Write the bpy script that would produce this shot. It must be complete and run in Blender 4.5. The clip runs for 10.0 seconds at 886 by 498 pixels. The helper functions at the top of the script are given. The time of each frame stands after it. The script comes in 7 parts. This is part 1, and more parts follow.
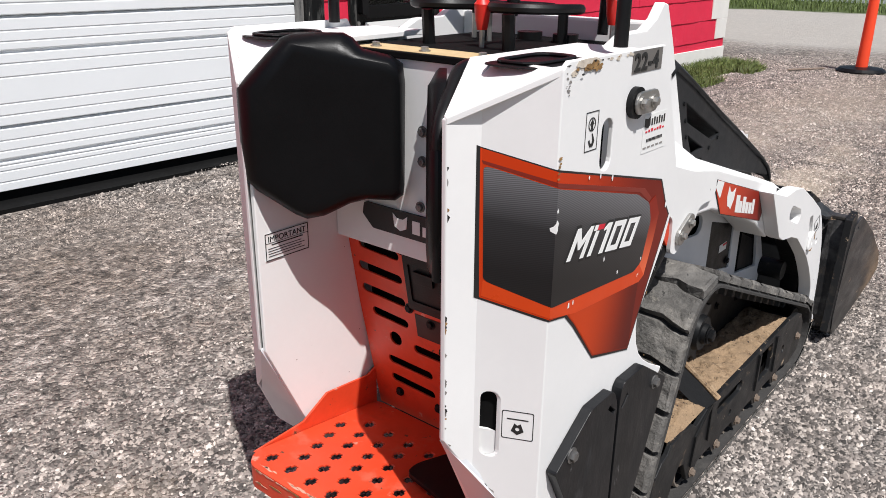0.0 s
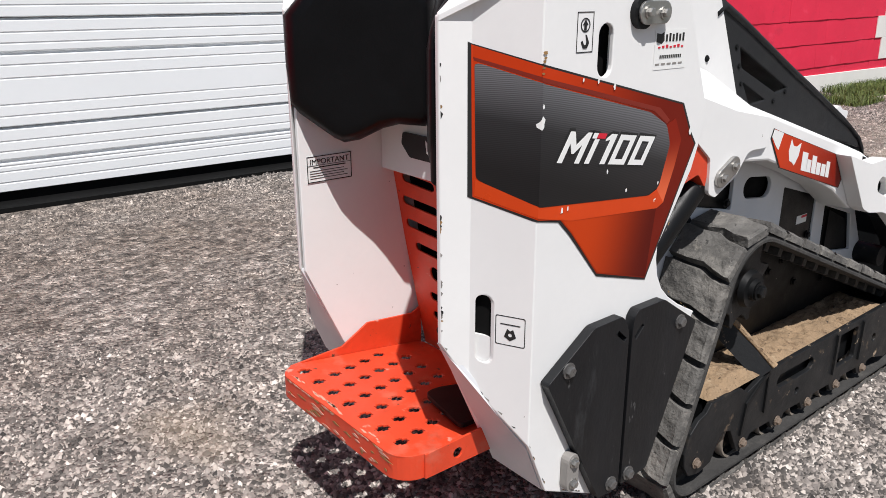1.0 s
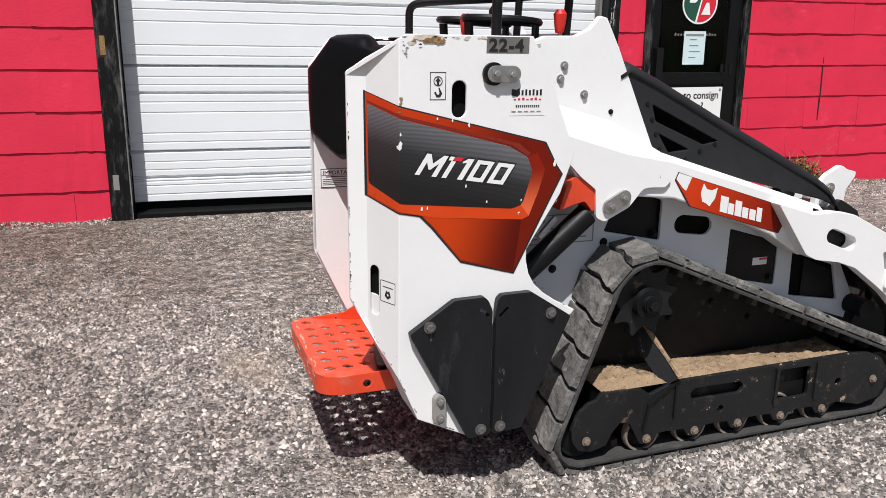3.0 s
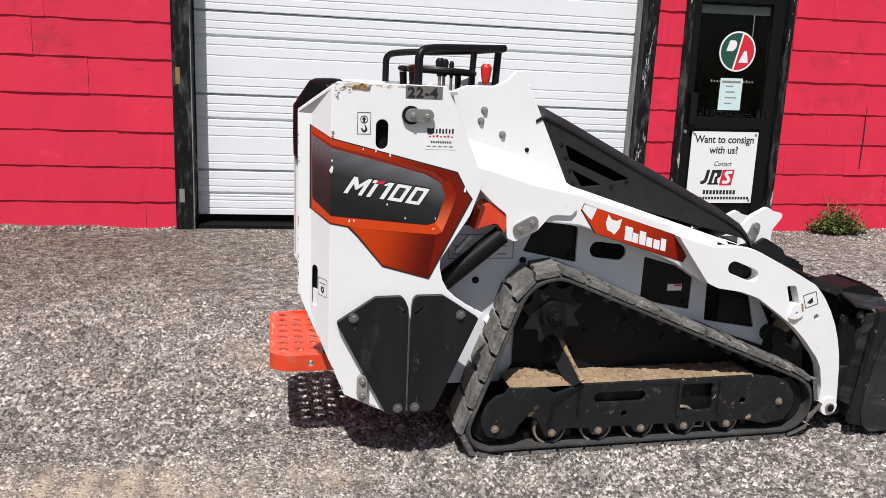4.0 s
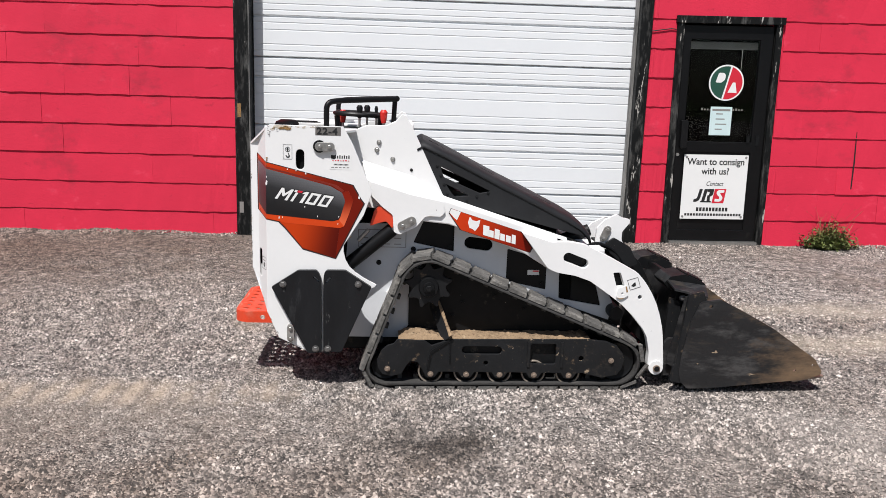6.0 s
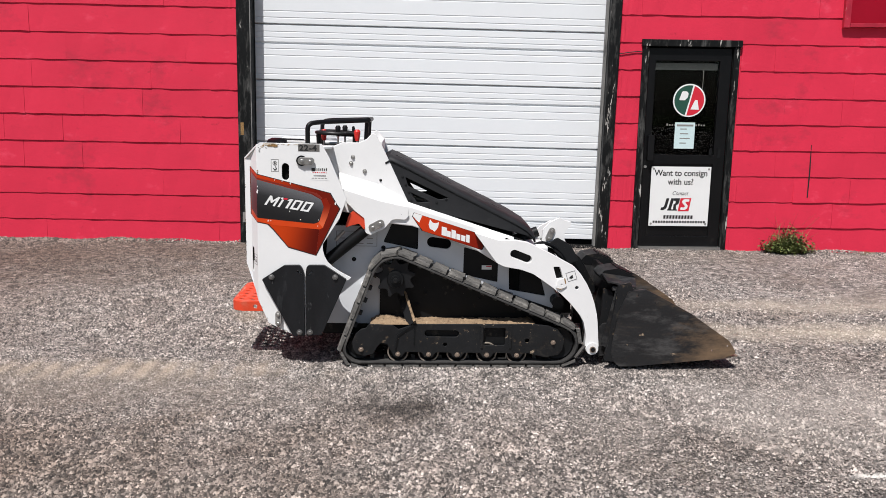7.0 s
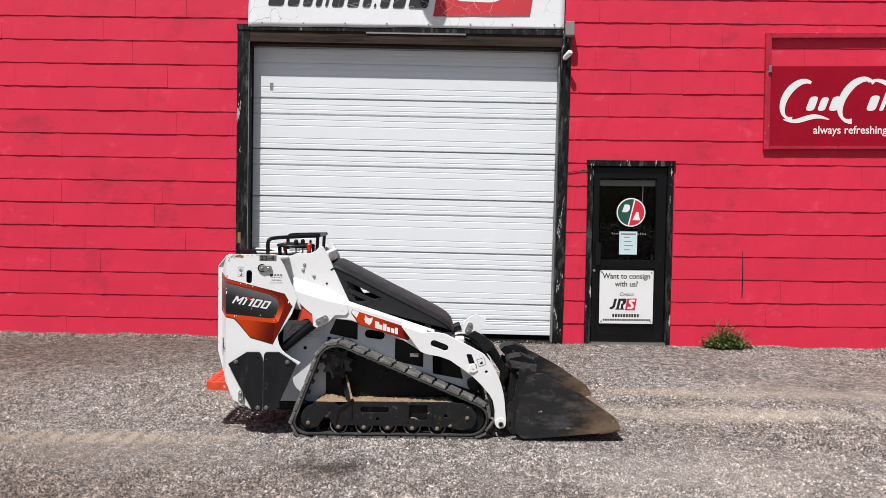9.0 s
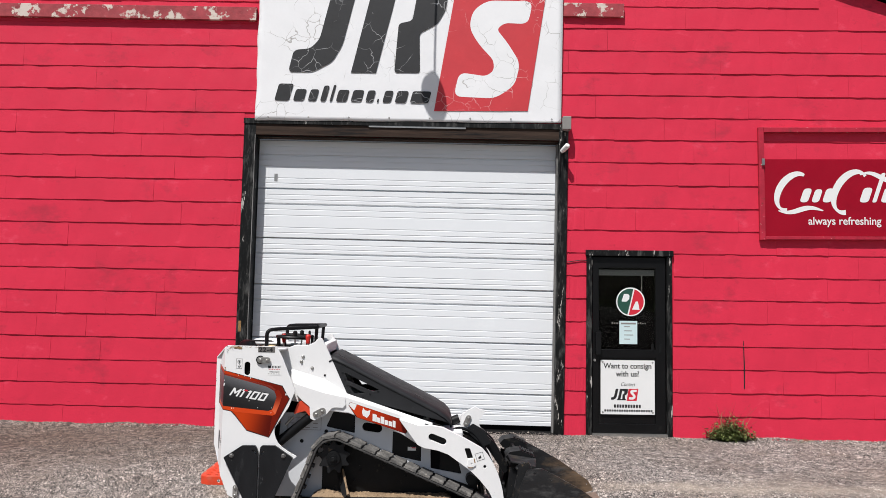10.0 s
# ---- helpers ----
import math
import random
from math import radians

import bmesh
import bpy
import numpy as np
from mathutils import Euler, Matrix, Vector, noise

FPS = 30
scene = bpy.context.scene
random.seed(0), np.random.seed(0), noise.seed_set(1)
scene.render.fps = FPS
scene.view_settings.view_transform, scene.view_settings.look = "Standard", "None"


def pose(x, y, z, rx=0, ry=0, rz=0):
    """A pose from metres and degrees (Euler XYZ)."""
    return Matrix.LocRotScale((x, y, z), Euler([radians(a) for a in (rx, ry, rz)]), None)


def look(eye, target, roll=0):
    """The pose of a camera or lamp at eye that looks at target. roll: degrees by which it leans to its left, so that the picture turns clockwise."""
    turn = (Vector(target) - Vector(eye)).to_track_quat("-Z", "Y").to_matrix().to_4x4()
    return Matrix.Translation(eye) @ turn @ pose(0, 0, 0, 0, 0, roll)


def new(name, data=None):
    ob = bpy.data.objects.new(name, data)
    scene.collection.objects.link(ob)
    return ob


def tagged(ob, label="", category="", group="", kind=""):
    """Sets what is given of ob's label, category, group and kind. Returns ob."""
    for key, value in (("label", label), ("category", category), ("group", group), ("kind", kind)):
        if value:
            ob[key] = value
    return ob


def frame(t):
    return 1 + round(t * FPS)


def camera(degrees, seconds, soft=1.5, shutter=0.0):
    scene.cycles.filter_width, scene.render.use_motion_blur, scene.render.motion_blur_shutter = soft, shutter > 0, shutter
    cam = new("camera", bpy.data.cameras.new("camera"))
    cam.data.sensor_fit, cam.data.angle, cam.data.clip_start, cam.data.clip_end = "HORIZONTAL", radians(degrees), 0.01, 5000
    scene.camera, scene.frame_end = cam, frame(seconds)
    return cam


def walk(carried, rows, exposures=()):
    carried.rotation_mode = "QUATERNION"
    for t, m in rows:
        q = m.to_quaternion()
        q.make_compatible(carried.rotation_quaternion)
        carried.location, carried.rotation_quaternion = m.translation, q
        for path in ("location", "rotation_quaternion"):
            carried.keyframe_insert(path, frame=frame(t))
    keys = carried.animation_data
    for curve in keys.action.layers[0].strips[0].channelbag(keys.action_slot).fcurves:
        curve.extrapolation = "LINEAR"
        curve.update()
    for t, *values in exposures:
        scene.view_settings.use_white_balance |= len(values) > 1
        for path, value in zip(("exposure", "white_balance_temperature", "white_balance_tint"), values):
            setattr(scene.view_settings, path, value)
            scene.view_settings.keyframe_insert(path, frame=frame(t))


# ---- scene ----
cam = camera(59.4, 10.0, soft=0.55)
METRES, EYE, TILT, LEAN, TURN = 5.64, 1.435, 0.0, 0.0, -50.3
ROWS = [
    (0.0, 0.0, 0.0, 0.0, 0.22, -20.66, -0.58),
    (0.5, 0.0217, -0.0205, -0.0218, 6.52, -19.02, -0.08),
    (1.0, 0.0508, -0.0178, -0.037, 11.52, -18.32, 0.12),
    (1.5, 0.0811, -0.022, -0.0417, 16.69, -17.75, 0.25),
    (2.0, 0.1254, -0.0448, -0.0417, 21.69, -17.16, 0.21),
    (2.5, 0.1732, -0.0602, -0.0404, 26.66, -16.02, -0.2),
    (3.0, 0.2256, -0.0684, -0.0315, 30.9, -14.67, -0.84),
    (4.5, 0.4138, -0.0864, -0.0178, 41.93, -12.0, -3.21),
    (5.0, 0.4811, -0.0874, -0.0114, 44.83, -11.8, -3.2),
    (6.5, 0.6584, -0.1409, 0.0082, 47.31, -10.92, -1.52),
    (7.0, 0.7205, -0.1639, 0.0113, 47.66, -10.31, -1.47),
    (7.5, 0.7929, -0.178, 0.0143, 48.26, -9.48, -1.56),
    (8.0, 0.844, -0.1925, 0.0194, 48.75, -8.21, -1.52),
    (8.5, 0.8943, -0.2007, 0.0266, 49.19, -6.0, -1.39),
    (9.0, 0.933, -0.204, 0.0343, 49.41, -2.93, -1.31),
    (9.5, 0.9429, -0.2071, 0.0413, 49.5, 0.42, -1.32),
    (10.0, 0.9432, -0.2061, 0.0438, 49.6, 3.3, -1.46),
]
walk(cam, [(t, pose(0, 0, EYE, TILT, LEAN, TURN) @ pose(METRES * x, METRES * y, METRES * z, 90 + pitch, roll, yaw)) for t, x, y, z, yaw, pitch, roll in ROWS],
     exposures=[(0.0, 0.15), (1.0, 0.11), (3.0, 0.16), (5.0, 0.17), (6.5, 0.13), (7.5, 0.09), (10.0, 0.08)])

# ---- world, sun, exposure ----
world = bpy.data.worlds.new("world")
scene.world = world
world.use_nodes = True
wn = world.node_tree.nodes
sky = wn.new("ShaderNodeTexSky")
sky.sky_type = "NISHITA"
sky.sun_disc = False
sky.sun_elevation = radians(60.8)
sky.sun_rotation = radians(206.5)
sky.dust_density = 1.5
wn["Background"].inputs["Strength"].default_value = 0.069
world.node_tree.links.new(sky.outputs[0], wn["Background"].inputs[0])
sun_data = bpy.data.lights.new("sun", "SUN")
sun_data.energy = 5.0
sun_data.angle = radians(0.55)
sun_data.color = (1.0, 0.98, 0.968)
sun = new("sun", sun_data)
sun.matrix_world = look((-5, -10, 20), (0, 0, 0))


# ---- materials ----
def mat(name, color, rough=0.5, metal=0.0, var=0.12, scale=6.0, bump=0.0, bump_scale=60.0, dirt=None, dirt_amount=0.0,
        dirt_scale=3.0, dirt_sharp=0.12, spec=0.5, island=0.0, obrand=0.0, chips=None, chips_at=0.72, chips_scale=30.0, wear=None, yard=False, stretch=None,
        patch=None, cracks=None):
    """A painted or moulded surface: a base colour that varies at two scales, dirt in patches, chips and fine relief."""
    m = bpy.data.materials.new(name)
    m.use_nodes = True
    nt = m.node_tree
    n, l = nt.nodes, nt.links
    bsdf = n["Principled BSDF"]
    bsdf.inputs["Metallic"].default_value = metal
    bsdf.inputs["Specular IOR Level"].default_value = spec
    tc = n.new("ShaderNodeTexCoord")
    where = n.new("ShaderNodeNewGeometry").outputs["Position"] if yard else tc.outputs["Object"]
    if stretch:
        mp = n.new("ShaderNodeMapping")
        mp.inputs["Scale"].default_value = stretch
        l.new(where, mp.inputs["Vector"])
        where = mp.outputs[0]

    def tex(s, detail=6.0, rough_=0.6):
        t = n.new("ShaderNodeTexNoise")
        t.inputs["Scale"].default_value = s
        t.inputs["Detail"].default_value = detail
        t.inputs["Roughness"].default_value = rough_
        l.new(where, t.inputs["Vector"])
        return t.outputs["Fac"]

    def ramp(fac, a, b, lo=0.0, hi=1.0):
        r = n.new("ShaderNodeMapRange")
        r.inputs["From Min"].default_value, r.inputs["From Max"].default_value = a, b
        r.inputs["To Min"].default_value, r.inputs["To Max"].default_value = lo, hi
        l.new(fac, r.inputs["Value"])
        return r.outputs["Result"]

    def mix(fac, a, b):
        x = n.new("ShaderNodeMix")
        x.data_type = "RGBA"
        l.new(fac, x.inputs["Factor"])
        for s, v in ((x.inputs[6], a), (x.inputs[7], b)):
            if isinstance(v, (tuple, list)):
                s.default_value = (*v[:3], 1)
            else:
                l.new(v, s)
        return x.outputs[2]

    col = mix(ramp(tex(scale), 0.3, 0.7), [c * (1 - var) for c in color], [min(1, c * (1 + var)) for c in color])
    fine = tex(scale * 14, 3.0)
    col = mix(ramp(fine, 0.25, 0.75, 0.0, 0.35), col, [c * (1 - var * 1.5) for c in color])
    if island or obrand:
        src = n.new("ShaderNodeNewGeometry").outputs["Random Per Island"] if island else n.new("ShaderNodeObjectInfo").outputs["Random"]
        k = island or obrand
        h = n.new("ShaderNodeHueSaturation")
        l.new(col, h.inputs["Color"])
        l.new(ramp(src, 0, 1, 1 - k, 1 + k), h.inputs["Value"])
        col = h.outputs[0]
    if dirt is not None:
        a = 0.5 + 0.25 * (0.5 - dirt_amount)
        col = mix(ramp(tex(dirt_scale, 8.0, 0.7), a, a + dirt_sharp), col, dirt)
    if wear is not None:
        axis, a, b, wc, ws = wear
        sp = n.new("ShaderNodeSeparateXYZ")
        l.new(tc.outputs["Object"], sp.inputs[0])
        ad = n.new("ShaderNodeMath")
        ad.operation = "MULTIPLY_ADD"
        l.new(tex(ws, 9.0, 0.75), ad.inputs[0])
        ad.inputs[1].default_value = 3.2 * abs(b - a)
        l.new(sp.outputs[axis], ad.inputs[2])
        half = 1.6 * abs(b - a)
        col = mix(ramp(ad.outputs[0], a + half, b + half, 0.0, 0.9), col, wc)
    if patch is not None:
        for pc, at, width, ps, most in patch:
            col = mix(ramp(tex(ps, 7.0, 0.7), at, at + width, 0.0, most), col, pc)
    if cracks is not None:
        vo = n.new("ShaderNodeTexVoronoi")
        vo.feature = "DISTANCE_TO_EDGE"
        vo.inputs["Scale"].default_value = cracks[1]
        wv = n.new("ShaderNodeMix")
        wv.data_type = "VECTOR"
        wv.inputs["Factor"].default_value = 0.12
        nz_ = n.new("ShaderNodeTexNoise")
        nz_.inputs["Scale"].default_value = 6.0
        l.new(where, nz_.inputs["Vector"])
        l.new(where, wv.inputs[4])
        l.new(nz_.outputs["Color"], wv.inputs[5])
        l.new(wv.outputs[1], vo.inputs["Vector"])
        mu = n.new("ShaderNodeMath")
        mu.operation = "MULTIPLY"
        l.new(ramp(vo.outputs["Distance"], 0.004, 0.014, 1.0, 0.0), mu.inputs[0])
        l.new(ramp(tex(1.6, 4.0), 0.50, 0.60, 0.0, 0.8), mu.inputs[1])
        col = mix(mu.outputs[0], col, cracks[0])
    if chips is not None:
        col = mix(ramp(tex(chips_scale, 4.0, 0.7), chips_at, chips_at + 0.015), col, chips)
    l.new(col, bsdf.inputs["Base Color"])
    l.new(ramp(tex(scale * 2.3), 0.3, 0.7, max(0.02, rough - 0.08), min(1, rough + 0.1)), bsdf.inputs["Roughness"])
    if bump:
        b = n.new("ShaderNodeBump")
        b.inputs["Strength"].default_value = bump
        b.inputs["Distance"].default_value = 0.01
        l.new(tex(bump_scale, 5.0), b.inputs["Height"])
        l.new(b.outputs[0], bsdf.inputs["Normal"])
    return m


WHITE = mat("white_paint", (0.775, 0.77, 0.757), 0.48, spec=0.35, var=0.03, scale=4, dirt=(0.5, 0.45, 0.38), dirt_amount=-0.35, dirt_scale=7, dirt_sharp=0.3,
            chips=(0.06, 0.05, 0.045), chips_at=0.735, chips_scale=42)
GREYW = mat("light_grey_paint", (0.64, 0.655, 0.675), 0.4, var=0.05, scale=5, dirt=(0.36, 0.32, 0.26), dirt_amount=-0.2, dirt_scale=6, dirt_sharp=0.3)
ORANGE = mat("orange_paint", (0.66, 0.058, 0.019), 0.45, var=0.12, scale=5, dirt=(0.52, 0.17, 0.11), dirt_amount=0.3, dirt_scale=9, dirt_sharp=0.25,
             chips=(0.10, 0.05, 0.03), chips_at=0.68, chips_scale=26, patch=(((0.40, 0.045, 0.018), 0.56, 0.12, 7.0, 0.6), ((0.62, 0.36, 0.28), 0.64, 0.04, 15.0, 0.6)))
BLACKP = mat("black_plastic", (0.006, 0.006, 0.0065), 0.42, spec=0.22, var=0.15, scale=8, bump=0.06, bump_scale=260)
CONSOLE = mat("black_matte_plastic", (0.006, 0.006, 0.0062), 0.8, spec=0.08, var=0.2, scale=9, bump=0.08, bump_scale=150)
HOODK = mat("black_hood_plastic", (0.018, 0.0185, 0.020), 0.55, spec=0.25, var=0.2, scale=7, bump=0.06, bump_scale=200, dirt=(0.05, 0.05, 0.05), dirt_amount=0.0, dirt_scale=9, dirt_sharp=0.3)
PAD = mat("black_moulded_foam", (0.004, 0.004, 0.0045), 0.36, spec=0.14, var=0.12, scale=6, bump=0.05, bump_scale=220)
BLACKS = mat("black_steel", (0.006, 0.0064, 0.007), 0.5, spec=0.22, var=0.25, scale=6, dirt=(0.13, 0.108, 0.082), dirt_amount=0.15, dirt_scale=8, dirt_sharp=0.25,
             bump=0.06, bump_scale=90, chips=(0.28, 0.26, 0.24), chips_at=0.725, chips_scale=30)
GUARD = mat("black_poly", (0.010, 0.0105, 0.012), 0.42, spec=0.28, var=0.25, scale=10, bump=0.06, bump_scale=120, chips=(0.15, 0.15, 0.15), chips_at=0.73, chips_scale=20, stretch=(1.0, 1.0, 0.35),
            patch=(((0.045, 0.047, 0.05), 0.57, 0.12, 8.0, 0.7), ((0.10, 0.10, 0.10), 0.66, 0.03, 24.0, 0.7)))
RUBBER = mat("rubber", (0.040, 0.038, 0.036), 0.85, var=0.3, scale=9, dirt=(0.20, 0.184, 0.162), dirt_amount=0.35, dirt_scale=6, dirt_sharp=0.45,
             bump=0.6, bump_scale=55, patch=(((0.022, 0.021, 0.02), 0.60, 0.16, 15.0, 0.6),))
TREAD = mat("dusty_tread_rubber", (0.115, 0.109, 0.101), 0.88, var=0.35, scale=11, dirt=(0.36, 0.336, 0.30), dirt_amount=0.55, dirt_scale=8, dirt_sharp=0.4, yard=True, obrand=0.12,
            bump=1.0, bump_scale=42, patch=(((0.40, 0.365, 0.31), 0.58, 0.12, 24.0, 0.5), ((0.035, 0.033, 0.031), 0.56, 0.08, 17.0, 0.75), ((0.02, 0.019, 0.018), 0.63, 0.03, 44.0, 0.85)))
DUST = mat("dry_dirt", (0.30, 0.205, 0.122), 0.95, var=0.25, scale=14, bump=1.0, bump_scale=70, dirt=(0.13, 0.08, 0.045), dirt_amount=0.3, dirt_scale=18, chips=(0.045, 0.03, 0.02), chips_at=0.63, chips_scale=75,
           patch=(((0.42, 0.31, 0.20), 0.56, 0.1, 30.0, 0.6),))
STEEL = mat("zinc_steel", (0.42, 0.41, 0.39), 0.38, metal=0.85, var=0.15, scale=30)
DARKSTEEL = mat("dull_bolt_steel", (0.20, 0.195, 0.19), 0.45, metal=0.7, var=0.25, scale=30, dirt=(0.07, 0.06, 0.05), dirt_amount=0.2, dirt_scale=40)
RUSTY = mat("worn_steel", (0.30, 0.235, 0.185), 0.5, metal=0.5, var=0.3, scale=20, dirt=(0.12, 0.07, 0.045), dirt_amount=0.2, dirt_scale=25)
BUCKET = mat("bucket_steel", (0.015, 0.015, 0.016), 0.44, spec=0.4, wear=("X", 3.50, 3.92, (0.21, 0.135, 0.078), 5.0), var=0.3, scale=5, dirt=(0.055, 0.045, 0.036), dirt_amount=0.2, dirt_scale=5.5, dirt_sharp=0.3,
             bump=0.15, bump_scale=60, chips=(0.34, 0.25, 0.17), chips_at=0.67, chips_scale=14, stretch=(0.5, 1.0, 1.4), patch=(((0.13, 0.095, 0.06), 0.63, 0.1, 9.0, 0.5), ((0.085, 0.082, 0.080), 0.53, 0.12, 6.0, 0.6), ((0.12, 0.088, 0.058), 0.56, 0.14, 3.2, 0.5)))
FRAMEK = mat("dirty_black_steel", (0.010, 0.0105, 0.0115), 0.5, spec=0.3, var=0.3, scale=6, dirt=(0.075, 0.06, 0.045), dirt_amount=0.15, dirt_scale=9, dirt_sharp=0.25, bump=0.1, bump_scale=90,
             chips=(0.34, 0.26, 0.18), chips_at=0.665, chips_scale=24, patch=(((0.15, 0.105, 0.068), 0.60, 0.07, 16.0, 0.7),))
WORNSTEEL = mat("worn_rusty_steel", (0.30, 0.255, 0.21), 0.5, metal=0.35, var=0.3, scale=20, dirt=(0.16, 0.09, 0.055), dirt_amount=0.35, dirt_scale=22, dirt_sharp=0.2)
# Near-black that paints the shade inside gaps, slots and hollows.
SHADEBLACK = mat("shade_black", (0.0035, 0.0035, 0.0035), 0.8, spec=0.15, var=0.1)
RED_KNOB = mat("red_plastic", (0.62, 0.018, 0.012), 0.4, var=0.06)
LABELW = mat("label_white", (0.78, 0.78, 0.76), 0.5, var=0.02)
LABELK = mat("label_black", (0.012, 0.012, 0.012), 0.5, var=0.02)
LABELG = mat("label_grey", (0.24, 0.225, 0.21), 0.5, var=0.06)
LOTGREY = mat("lot_sticker_grey", (0.14, 0.13, 0.12), 0.5, var=0.1, scale=30)
LABELBE = mat("label_beige", (0.62, 0.47, 0.25), 0.5, var=0.15, scale=25, dirt=(0.3, 0.2, 0.1), dirt_amount=0.0, dirt_scale=20)
LABELR = mat("label_red", (0.60, 0.015, 0.035), 0.5, var=0.02)
LABELGR = mat("label_green", (0.012, 0.07, 0.045), 0.5, var=0.02)
LABELP = mat("label_pale_blue", (0.58, 0.72, 0.72), 0.6, var=0.03)
PALERUST = mat("pale_rust_stain", (0.60, 0.53, 0.44), 0.7, var=0.2, scale=50, dirt=(0.32, 0.22, 0.12), dirt_amount=0.2, dirt_scale=60, dirt_sharp=0.2)
RUSTMARK = mat("rust_mark", (0.30, 0.17, 0.06), 0.8, var=0.5, scale=60, dirt=(0.09, 0.06, 0.04), dirt_amount=0.3, dirt_scale=50)
SCUFF = mat("pale_scuffed_paint", (0.62, 0.33, 0.24), 0.6, var=0.25, scale=60, dirt=(0.5, 0.12, 0.06), dirt_amount=0.4, dirt_scale=70)
DECALH = mat("decal_bright_orange", (0.60, 0.055, 0.008), 0.33, spec=0.25, var=0.06, scale=5, chips=(0.75, 0.70, 0.66), chips_at=0.72, chips_scale=34)
DECALD = mat("decal_dark_red", (0.19, 0.015, 0.006), 0.35, var=0.12, scale=4)
WALLRED = mat("red_shingle", (0.640, 0.023, 0.060), 0.72, spec=0.3, var=0.07, scale=1.6, obrand=0.018, dirt=(0.43, 0.018, 0.042), dirt_amount=0.1, dirt_scale=2.1, yard=True,
              dirt_sharp=0.35, bump=0.16, bump_scale=45, chips=(0.80, 0.62, 0.62), chips_at=0.755, chips_scale=13,
              patch=(((0.27, 0.022, 0.040), 0.57, 0.16, 1.1, 0.65), ((0.76, 0.075, 0.13), 0.60, 0.14, 3.2, 0.6), ((0.34, 0.014, 0.032), 0.63, 0.08, 7.0, 0.5)), stretch=(1.0, 1.0, 1.5))
WALLWHITE = mat("white_block", (0.72, 0.70, 0.66), 0.7, var=0.05, scale=5, dirt=(0.5, 0.45, 0.38), dirt_amount=-0.1, dirt_scale=5, dirt_sharp=0.3)
TRIM = mat("worn_black_trim", (0.0045, 0.005, 0.005), 0.55, spec=0.2, var=0.3, scale=12, bump=0.3, bump_scale=40, dirt=(0.014, 0.015, 0.015), dirt_amount=0.0, dirt_scale=9, yard=True,
           chips=(0.40, 0.38, 0.35), chips_at=0.640, chips_scale=13, stretch=(1.0, 1.0, 0.22), patch=(((0.11, 0.108, 0.102), 0.55, 0.10, 9.0, 0.65), ((0.05, 0.049, 0.046), 0.52, 0.10, 26.0, 0.7)))
TRIMWOOD = mat("bare_wood_trim", (0.045, 0.028, 0.020), 0.8, spec=0.2, var=0.5, scale=10, bump=0.3, bump_scale=30, dirt=(0.010, 0.009, 0.009), dirt_amount=0.4, dirt_scale=6, dirt_sharp=0.1, stretch=(0.12, 1.0, 1.6))
GDOOR = mat("white_sheet_metal", (0.76, 0.78, 0.79), 0.38, var=0.02, scale=2, obrand=0.012, dirt=(0.60, 0.60, 0.58), dirt_amount=-0.25, dirt_scale=3, dirt_sharp=0.4)
WEATHERED = mat("weathered_grey_wood", (0.22, 0.215, 0.205), 0.85, var=0.35, scale=9, bump=0.4, bump_scale=40, dirt=(0.03, 0.03, 0.03), dirt_amount=0.45, dirt_scale=7, dirt_sharp=0.15, yard=True, stretch=(1.0, 1.0, 0.25))
ALU = mat("black_aluminium", (0.0045, 0.0045, 0.005), 0.36, spec=0.22, var=0.25, scale=7, dirt=(0.016, 0.015, 0.014), dirt_amount=0.0, dirt_scale=6, stretch=(1.0, 1.0, 0.5))
FASCIA = mat("peeling_fascia", (0.36, 0.05, 0.06), 0.8, var=0.3, scale=7, bump=0.4, bump_scale=25, dirt=(0.62, 0.53, 0.46), dirt_amount=0.35, dirt_scale=5, dirt_sharp=0.03)
BANNER = mat("vinyl_banner", (0.80, 0.80, 0.80), 0.6, var=0.03, scale=2.5, bump=0.35, bump_scale=4, dirt=(0.62, 0.58, 0.50), dirt_amount=-0.2, dirt_scale=4, dirt_sharp=0.3, cracks=((0.25, 0.23, 0.2), 5.0))
BANNERK = mat("vinyl_black", (0.014, 0.014, 0.015), 0.6, var=0.1, scale=3, bump=0.3, bump_scale=4, chips=(0.6, 0.6, 0.6), chips_at=0.70, chips_scale=9, cracks=((0.5, 0.5, 0.5), 5.0))
BANNERR = mat("vinyl_red", (0.56, 0.030, 0.040), 0.6, var=0.08, scale=3, bump=0.35, bump_scale=4, chips=(0.7, 0.4, 0.4), chips_at=0.70, chips_scale=9, cracks=((0.75, 0.45, 0.45), 5.0))
SIGNRED = mat("enamel_sign_red", (0.31, 0.002, 0.016), 0.4, spec=0.2, var=0.1, scale=3, dirt=(0.2, 0.02, 0.02), dirt_amount=-0.1, dirt_scale=4, dirt_sharp=0.3)
SIGNFRAME = mat("red_sign_frame", (0.44, 0.020, 0.045), 0.7, spec=0.25, var=0.25, scale=9, bump=0.2, dirt=(0.10, 0.035, 0.025), dirt_amount=0.15, dirt_scale=7, dirt_sharp=0.12, chips=(0.5, 0.42, 0.36), chips_at=0.66, chips_scale=18)
PYLON = mat("orange_tube", (0.85, 0.07, 0.02), 0.45, var=0.04)
FENCE = mat("white_fence", (0.62, 0.66, 0.66), 0.7, var=0.08, scale=4)
LEAF = mat("weed_leaf", (0.115, 0.145, 0.035), 0.6, var=0.3, scale=12, island=0.5)
GRASS = mat("grass_blade", (0.11, 0.15, 0.035), 0.6, var=0.3, scale=3, island=0.5)
